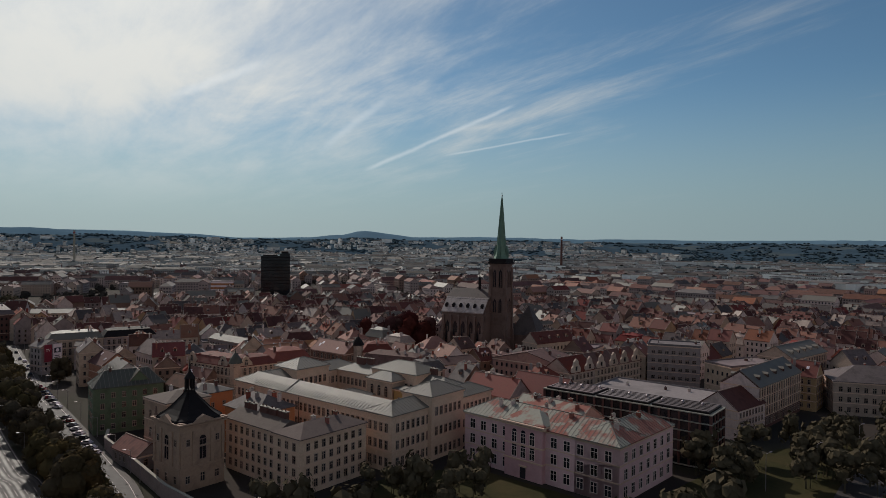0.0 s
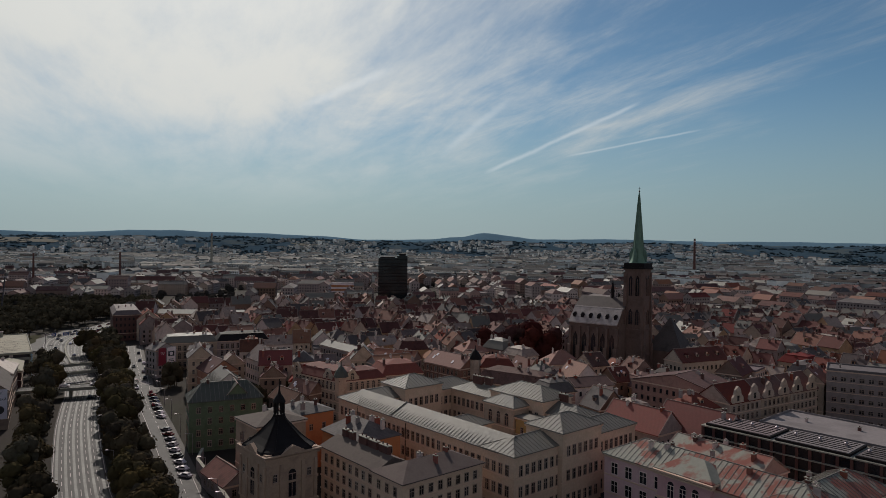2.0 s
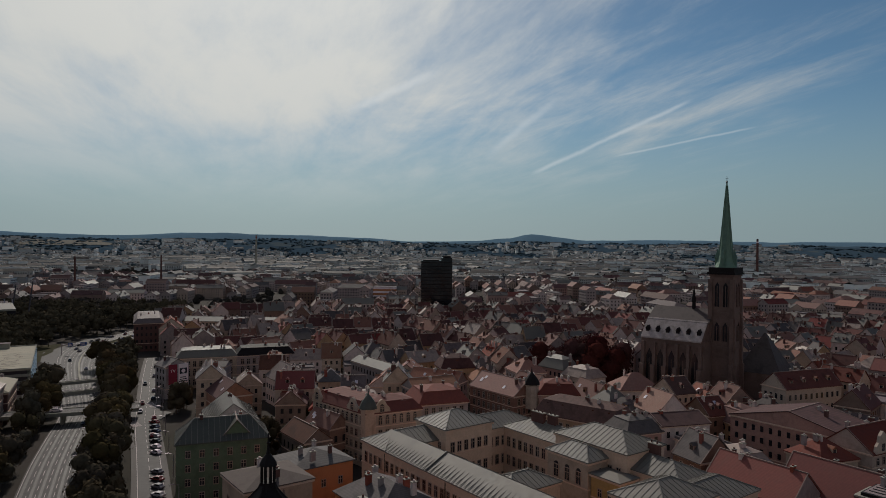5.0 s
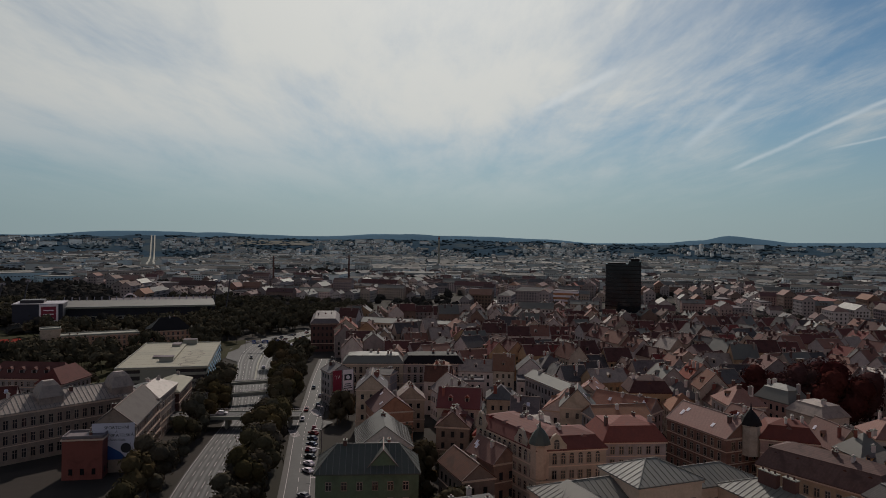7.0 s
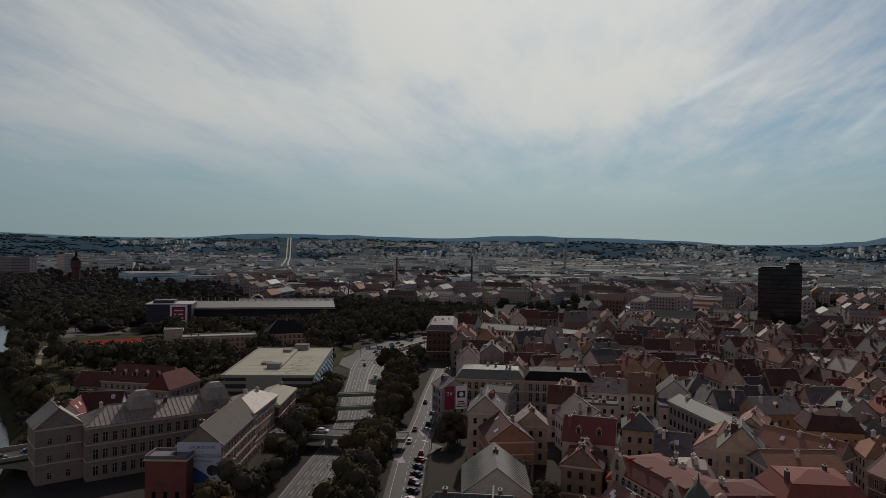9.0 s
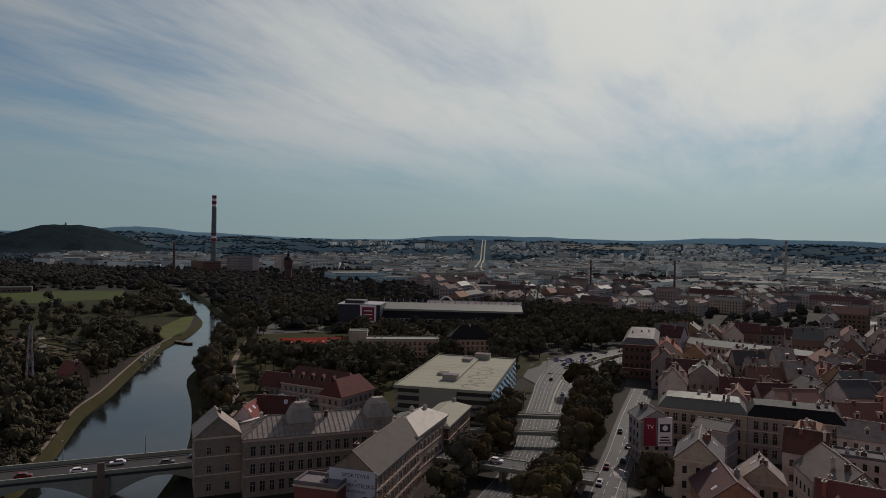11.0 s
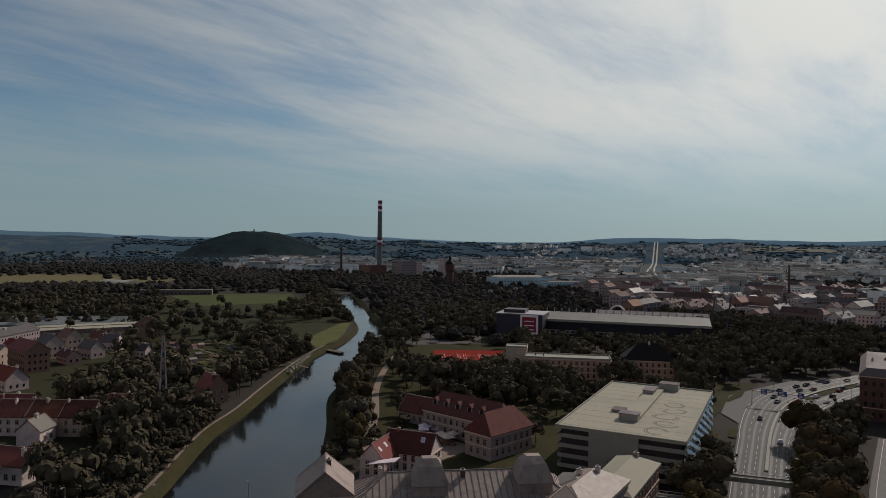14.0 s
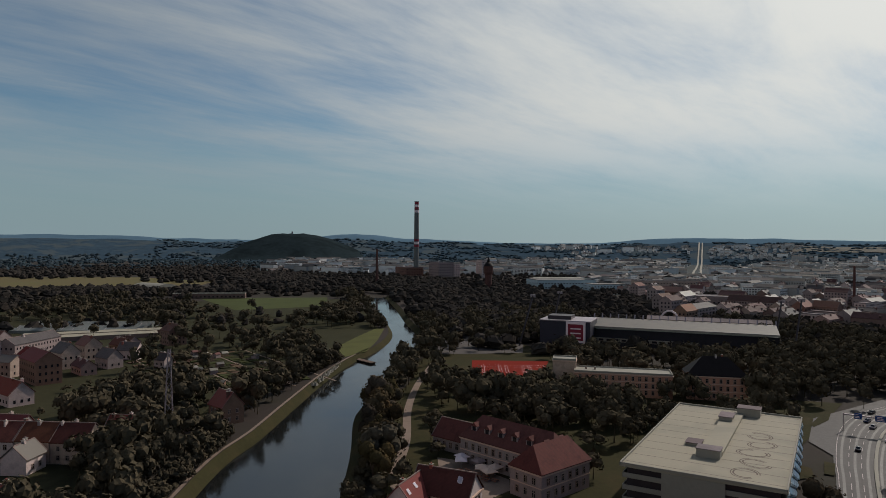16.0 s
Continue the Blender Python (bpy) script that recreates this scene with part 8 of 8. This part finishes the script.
def plant(x, y, t=None, scale=1.0):
    if -695 < x < -548 and 258 < y < 326 or -405 < x < -345 and 115 < y < 164 or -425 < x < -395 and 184 < y < 216:
        return
    if t is None and (TREE_COUNT[0] > 285 or math.hypot(x + 120, y - 200) > 330):
        THICKET.append((x, y, rng.uniform(9, 14) * scale, rng.uniform(8, 11) * scale))
        return
    TREE_COUNT[0] += 1
    t = t or rng.choice(TREES)
    m = pose(x, y, 0, 0, 0, rng.uniform(0, 360))
    if t.name not in PLACED:
        PLACED.add(t.name)
        t.matrix_basis = m
        return
    o = copy_thing(t, m)
    o.scale = (scale, scale, scale * rng.uniform(0.9, 1.1))


def avenue(line, off0, off1, step, jitter=2.0, lo=0, hi=None, keep=True):
    acc = 0
    for i in range(lo, (hi or len(line)) - 1):
        a, b2 = Vector(line[i][:2]), Vector(line[i + 1][:2])
        d = b2 - a
        nrm = Vector((d.y, -d.x)).normalized()
        n = max(1, round(d.length / step))
        for j in range(n):
            for off in (off0, off1):
                if off is None:
                    continue
                p = a + d * (j / n) + nrm * off + Vector((rng.uniform(-jitter, jitter), rng.uniform(-jitter, jitter)))
                if not keep or clear_of_things(p.x, p.y, 2):
                    plant(p.x, p.y, scale=rng.uniform(0.75, 1.1))


# planted strip between the main road and the side street
for i in range(420):
    f = rng.random()
    k = f * (len(SIDE) - 4) + 2
    a = Vector(SIDE[int(k)][:2])
    m = min(MAIN, key=lambda p: (p[0] - a.x) ** 2 + (p[1] - a.y) ** 2)
    w = rng.uniform(0.36, 0.80)
    p = a.lerp(Vector(m[:2]), w)
    if 9.5 < line_gap(MAIN, p.x, p.y) and line_gap(SIDE, p.x, p.y) > 8.5 and not (-242 < p.x < -198 and abs((p.y - 290) - (p.x + 240) * 0.675) < 8):
        plant(p.x, p.y, scale=rng.uniform(0.7, 1.05))
avenue(MAIN, -13.5, None, 7, 2.0, 6, 32)
avenue(BANK_R, 8, 13, 8, 2.5, 14, 44)
avenue(BANK_L, -11, -18, 8, 4.0, 10, 44)
for bx, by, rx, ry, n in ((-395, 330, 26, 24, 44), (-372, 352, 14, 16, 14), (-430, 305, 30, 12, 16), (-470, 470, 46, 40, 60), (-430, 540, 50, 40, 46), (-520, 590, 60, 30, 30), (-300, 325, 10, 14, 6), (-262, 330, 7, 10, 10), (-285, 372, 8, 14, 8), (-332, 152, 12, 12, 16), (-372, 168, 12, 8, 10), (-345, 180, 12, 6, 8), (-430, 160, 40, 18, 34), (-370, 178, 14, 10, 10),
                          (-560, 245, 40, 16, 8), (-620, 250, 50, 20, 9), (-640, 200, 40, 30, 8), (-700, 270, 60, 26, 14), (105, 205, 38, 16, 34), (150, 235, 26, 16, 18), (0, 185, 16, 8, 12), (-30, 165, 14, 8, 8), (60, 165, 20, 8, 10), (-140, 200, 6, 26, 8), (-258, 366, 14, 10, 12), (-292, 428, 10, 14, 16), (-275, 402, 9, 12, 14), (-415, 475, 26, 24, 30), (-405, 520, 16, 26, 22), (-385, 440, 14, 12, 12), (-350, 398, 8, 10, 8), (-395, 400, 14, 10, 10)):
    for i in range(n):
        x, y = bx + rng.gauss(0, 0.6) * rx, by + rng.gauss(0, 0.6) * ry
        if clear_of_things(x, y, 3) and line_gap(MAIN, x, y) > 13 and not in_river(x, y, 6) and line_gap(SIDE, x, y) > 9:
            plant(x, y, scale=rng.uniform(0.65, 1.1))
for bx, by, rx, ry, n in ((-480, 480, 60, 45, 110), (-440, 570, 60, 60, 110), (-540, 620, 80, 40, 80), (-400, 330, 34, 24, 40), (-560, 330, 40, 30, 40), (-640, 400, 60, 40, 90), (-700, 470, 60, 40, 60), (-600, 470, 30, 30, 30), (-420, 640, 50, 60, 60), (-480, 400, 40, 20, 30),
                          (-620, 262, 80, 14, 14), (-560, 235, 40, 14, 12), (-720, 240, 80, 50, 16), (-640, 180, 60, 30, 10), (-420, 165, 40, 20, 30), (-450, 190, 40, 14, 30), (-380, 175, 20, 10, 16), (-780, 300, 60, 20, 50), (-560, 130, 50, 30, 40), (-820, 120, 80, 60, 90), (-900, 40, 120, 50, 80), (-480, 60, 70, 30, 50), (-950, 340, 60, 12, 40)):
    for i in range(n):
        x, y = bx + rng.gauss(0, 0.6) * rx, by + rng.gauss(0, 0.6) * ry
        if clear_of_things(x, y, 3) and line_gap(MAIN, x, y) > 20 and not in_river(x, y, 7) and not (-545 < x < -470 and 322 < y < 390) and not (-1040 < x < -870 and 160 < y < 312):
            THICKET.append((x, y, rng.uniform(8, 14), rng.uniform(8, 13)))


def thicket(spots):
    """Trees too many to count: trunks, and crowns of leaf clumps round small blobs."""
    q = random.Random(15)
    kinds = []
    for k in range(5):
        s = Shape(LEAF)
        for b in range(5):
            a, e = q.uniform(0, 6.28), q.uniform(0.38, 0.85)
            rr = 0.30 * q.uniform(0.3, 1.0)
            c = Vector((math.cos(a) * rr, math.sin(a) * rr, e))
            br = q.uniform(0.19, 0.27)
            ico = bmesh.new()
            bmesh.ops.create_icosphere(ico, subdivisions=1, radius=br * 0.85)
            s.add([tuple(Vector((v.co.x, v.co.y, v.co.z * 0.8)) * (1 + 0.2 * noise.noise(v.co * 6 + c * 5)) + c) for v in ico.verts], [tuple(x.index for x in f.verts) for f in ico.faces])
            ico.free()
            for i in range(23):
                v = Vector((q.gauss(0, 1), q.gauss(0, 1), q.gauss(0, 1))).normalized()
                p = c + v * br * q.uniform(0.75, 1.15)
                out = (v + Vector((q.gauss(0, .15), q.gauss(0, .15), q.gauss(0, .15)))).normalized()
                a1 = out.cross(Vector((q.gauss(0, 1), q.gauss(0, 1), q.gauss(0, 1)))).normalized()
                b1 = out.cross(a1).normalized()
                l = 0.066 * q.uniform(0.6, 1.4)
                s.add([p - a1 * l, p + b1 * l, p + a1 * l, p - b1 * l + v * l * 0.25], [(0, 1, 2, 3)])
        s.add([(-0.02, -0.02, -0.02), (0.02, -0.02, -0.02), (0, 0.025, -0.02), (0, 0, 0.6)], [(0, 1, 3), (1, 2, 3), (2, 0, 3)])
        kinds.append((np.array(s.v), s.f))
    vs, fs, o = [], [], 0
    for x, y, h, w in spots:
        v, f = q.choice(kinds)
        a = q.uniform(0, 6.28)
        c, s2 = math.cos(a), math.sin(a)
        w, h = w * 1.18, h * 1.08
        vs.append(np.column_stack(((v[:, 0] * c - v[:, 1] * s2) * w + x, (v[:, 0] * s2 + v[:, 1] * c) * w + y, v[:, 2] * h)))
        fs += [tuple(i + o for i in g) for g in f]
        o += len(v)
    out = Shape(LEAF)
    out.v, out.f = np.vstack(vs).tolist(), fs
    tagged(out.made("thicket"), "dense dark green trees and scrub", "trees", kind="stuff")


for line, off in ((BANK_L, -6.0), (BANK_L, -7.5), (BANK_L, -9.0), (BANK_R, 6.5)):
    for p in offset(line, off)[10:46]:
        for _ in range(8):
            x, y = p[0] + rng.uniform(-7, 7), p[1] + rng.uniform(-2, 2)
            if not in_river(x, y, 3.2):
                THICKET.append((x, y, rng.uniform(2.2, 5.5), rng.uniform(3, 5.5)))
for i in range(150):
    x, y = rng.uniform(-640, -420), rng.uniform(130, 250)
    if clear_of_things(x, y, 2) and not in_river(x, y, 8):
        THICKET.append((x, y, rng.uniform(1.5, 4.5), rng.uniform(2.5, 5.5)))
for i in range(240):
    x, y = rng.uniform(-600, -300), rng.uniform(250, 420)
    if clear_of_things(x, y, 3) and line_gap(MAIN, x, y) > 22 and not in_river(x, y, 12) and not (-545 < x < -470 and 322 < y < 390) and not (-324 < x < -294 and 260 < y < 284):
        THICKET.append((x, y, rng.uniform(4, 10), rng.uniform(5, 9)))
THICKET = [p for p in THICKET if not (-695 < p[0] < -548 and 258 < p[1] < 326 or -660 < p[0] < -500 and 45 < p[1] < 152 or -500 < p[0] < -430 and 60 < p[1] < 133 or -405 < p[0] < -345 and 115 < p[1] < 164
                                      or -425 < p[0] < -395 and 184 < p[1] < 216)]
thicket(THICKET)
for bx, by, rx, ry, n in ((-122, 287, 7, 6, 9), (-139, 300, 6, 5, 7), (-100, 268, 8, 5, 8), (-70, 282, 6, 5, 6), (-128, 318, 6, 5, 5), (-186, 338, 5, 6, 5)):
    for i in range(n):
        x, y = bx + rng.gauss(0, 0.6) * rx, by + rng.gauss(0, 0.6) * ry
        if line_gap(SIDE, x, y) > 9 and all((x - a) ** 2 + (y - b) ** 2 > (c * 0.6) ** 2 for a, b, c in HOUSE_SPOTS):
            plant(x, y, TREES[i % 6], rng.uniform(0.6, 0.9))
for i in range(13):
    plant(RED_AT[0] + rng.gauss(0, 8.5), RED_AT[1] + rng.gauss(0, 7), RED_TREE, rng.uniform(1.3, 1.65))


# ---- cars ----
def make_car(paint, label):
    t = thing("car", 0, 0, 0, 0, label, "car", "cars")
    s = Shape(paint)
    s.extrude_x([(-2.1, 0.35), (2.1, 0.35), (2.15, 0.7), (1.9, 0.88), (-1.9, 0.95), (-2.15, 0.75)], -0.86, 0.86)
    s.extrude_x([(-1.75, 0.93), (1.15, 0.88), (0.45, 1.42), (-1.2, 1.45)], -0.68, 0.68)
    s.made("body", t)
    g = Shape(DARK_GLASS)
    g.extrude_x([(-1.6, 0.97), (1.0, 0.95), (0.42, 1.36), (-1.15, 1.38)], -0.70, 0.70)
    g.add([(-0.62, 1.16, 0.91), (0.62, 1.16, 0.91), (0.56, 0.50, 1.40), (-0.56, 0.50, 1.40)], [(0, 1, 2, 3)])
    g.made("windows", t)
    me = Shape(RUBBER, METAL).lathe([(0.32, -0.1), (0.32, 0.1)], 12).lathe([(0.18, -0.11), (0.18, 0.11)], 8, 1).mesh("wheel")
    for x in (-0.8, 0.8):
        for y in (-1.3, 1.3):
            o = new("wheel", me)
            o.parent = t
            o.matrix_basis = pose(x, y, 0.32, 0, 90, 0)
    return t


CARS = [make_car(p, "%s parked or passing hatchback car" % n) for p, n in zip(PAINTS, ("white", "silver-grey", "black", "red", "dark blue", "dark grey"))]
CAR_USED = set()


def park(x, y, z, turn):
    t = rng.choice(CARS)
    m = pose(x, y, z, 0, 0, turn)
    if t.name not in CAR_USED:
        CAR_USED.add(t.name)
        t.matrix_basis = m
    else:
        copy_thing(t, m)


def along(line, i, side):
    a, b2 = Vector(line[i][:2]), Vector(line[min(i + 1, len(line) - 1)][:2])
    d = (b2 - a).normalized()
    p = a + Vector((d.y, -d.x)) * side
    return p.x, p.y, math.degrees(math.atan2(d.y, d.x)) - 90


for i in range(19):                      # herringbone parking along the side street
    f = i / 18
    p = Vector((-108, 216)).lerp(Vector((-184, 313)), f)
    if rng.random() < 0.85:
        park(p.x - 1.5, p.y - 1.0, 0.22, 140 + rng.uniform(-5, 5) - 60)
for k, sd in ((38, 3), (40, -4), (41, -8), (43, 5), (44, 9), (45, -3), (46, -10), (47, 4), (36, -5), (33, 4), (49, 5), (50, -5), (22, 3), (39, 8), (42, 12), (48, -8), (44, -6), (45, -11), (43, -12), (41, 3), (40, 8), (46, 6), (51, 7), (52, -4)):
    x, y, tn = along(MAIN, k, sd)
    park(x, y, 0.12, tn + (180 if sd < 0 else 0))
for k, sd in ((34, 2), (33, -2), (36, 2), (38, -2), (40, 2), (31, -2), (42, 2), (24, 2), (29, 3.4), (37, 3.6), (39, 3.6)):
    x, y, tn = along(SIDE, k, sd)
    park(x, y, 0.28, tn + (180 if sd < 0 else 0))
bd = Vector((math.cos(radians(BRT)), math.sin(radians(BRT))))
for f, sd in ((0.30, 2), (0.42, -2), (0.55, 2), (0.66, 2), (0.74, -2), (0.85, 2), (0.92, -2)):
    p = Vector((BRX, BRY)) + bd * BRL * f + Vector((bd.y, -bd.x)) * sd
    park(p.x, p.y, 4.9, BRT - 90 + (180 if sd < 0 else 0))
bus = thing("articulated_bus", -289.0, 166.0, BRT - 1, 4.9, "orange and cream articulated bus on the river bridge", "bus")
for k in range(3):
    sec = Shape(BUS_CREAM, BUS_ORANGE).box(-9 + k * 6.2, -3.2 + k * 6.2, -1.25, 1.25, 0.9, 2.9).box(-9 + k * 6.2, -3.2 + k * 6.2, -1.27, 1.27, 0.35, 0.9, 1).made("body", bus)
    for w0 in range(4):
        for sg in (-1, 1):
            Shape(DARK_GLASS).box(-8.7 + k * 6.2 + w0 * 1.4, -7.5 + k * 6.2 + w0 * 1.4, sg * 1.26 - 0.02, sg * 1.26 + 0.02, 1.4, 2.4).made("window", sec)
for k in range(2):
    Shape(RUBBER).box(-3.2 + k * 6.2, -2.8 + k * 6.2, -1.1, 1.1, 0.5, 2.7).made("bellows", bus)
for k in (-7.5, -1.2, 4.6, 7.8):
    for sg in (-1, 1):
        Shape(RUBBER).lathe([(0.45, -0.12), (0.45, 0.12)], 12).made("wheel", bus, at=pose(k, sg * 1.1, 0.45, 90, 0, 0))
park(-222, 302, 4.6, -56)
park(-212, 309, 4.6, 124)


# ---- street furniture ----
def street_lamp(x, y, z, turn, h=8.5):
    t = thing("street_lamp", x, y, turn, z, "slim grey steel street lamp with a bent arm", "street lamp", "street lamps")
    Shape(METAL).lathe([(0.12, 0), (0.07, h)], 8).strut((0, 0, h - 0.1), (1.6, 0, h + 0.3), 0.05).made("pole", t)
    Shape(METAL, WHITE).box(1.3, 2.3, -0.16, 0.16, h + 0.22, h + 0.4).box(1.4, 2.2, -0.13, 0.13, h + 0.19, h + 0.22, 1).made("lamp_head", t)
    return t


for k in range(8, len(MAIN) - 14, 3):
    x, y, tn = along(MAIN, k, MAIN_W[k] + 1.2)
    street_lamp(x, y, 0, tn + 180)
for k in range(6, len(SIDE) - 2, 3):
    x, y, tn = along(SIDE, k, 6.4)
    street_lamp(x, y, 0.2, tn + 180, 7)
for f in (0.25, 0.45, 0.62, 0.80):
    p = Vector((BRX, BRY)) + bd * BRL * f + Vector((-bd.y, bd.x)) * 5.6
    street_lamp(p.x, p.y, 5.1, BRT - 90, 7)
for x, y in ((94.6, 194.6), (115, 204.7), (142, 227.3)):
    street_lamp(x, y, 0, 20, 11)


def gantry(x, y, turn, w, label):
    t = thing("sign_gantry", x, y, turn, 0, label, "sign")
    Shape(METAL).box(-w / 2 - 0.15, -w / 2 + 0.15, -0.15, 0.15, 0, 7).box(w / 2 - 0.15, w / 2 + 0.15, -0.15, 0.15, 0, 7).box(-w / 2, w / 2, -0.2, 0.2, 6.2, 6.6).made("frame", t)
    for u, a in ((-w * 0.3, 2.4), (0.0, 3.6), (w * 0.3, 2.4)):
        b = Shape(BLUE_SIGN).box(-a / 2, a / 2, -0.3, -0.2, 5.2, 7.4).made("sign_panel", t, "blue direction panel", at=pose(u, 0, 0))
        for i in range(3):
            Shape(WHITE).box(-a * 0.36, a * 0.3 - i * 0.3, -0.33, -0.3, 5.6 + i * 0.55, 5.85 + i * 0.55).made("text_bar", b)


gantry(-335, 440, 40, 24, "steel gantry with blue direction signs")
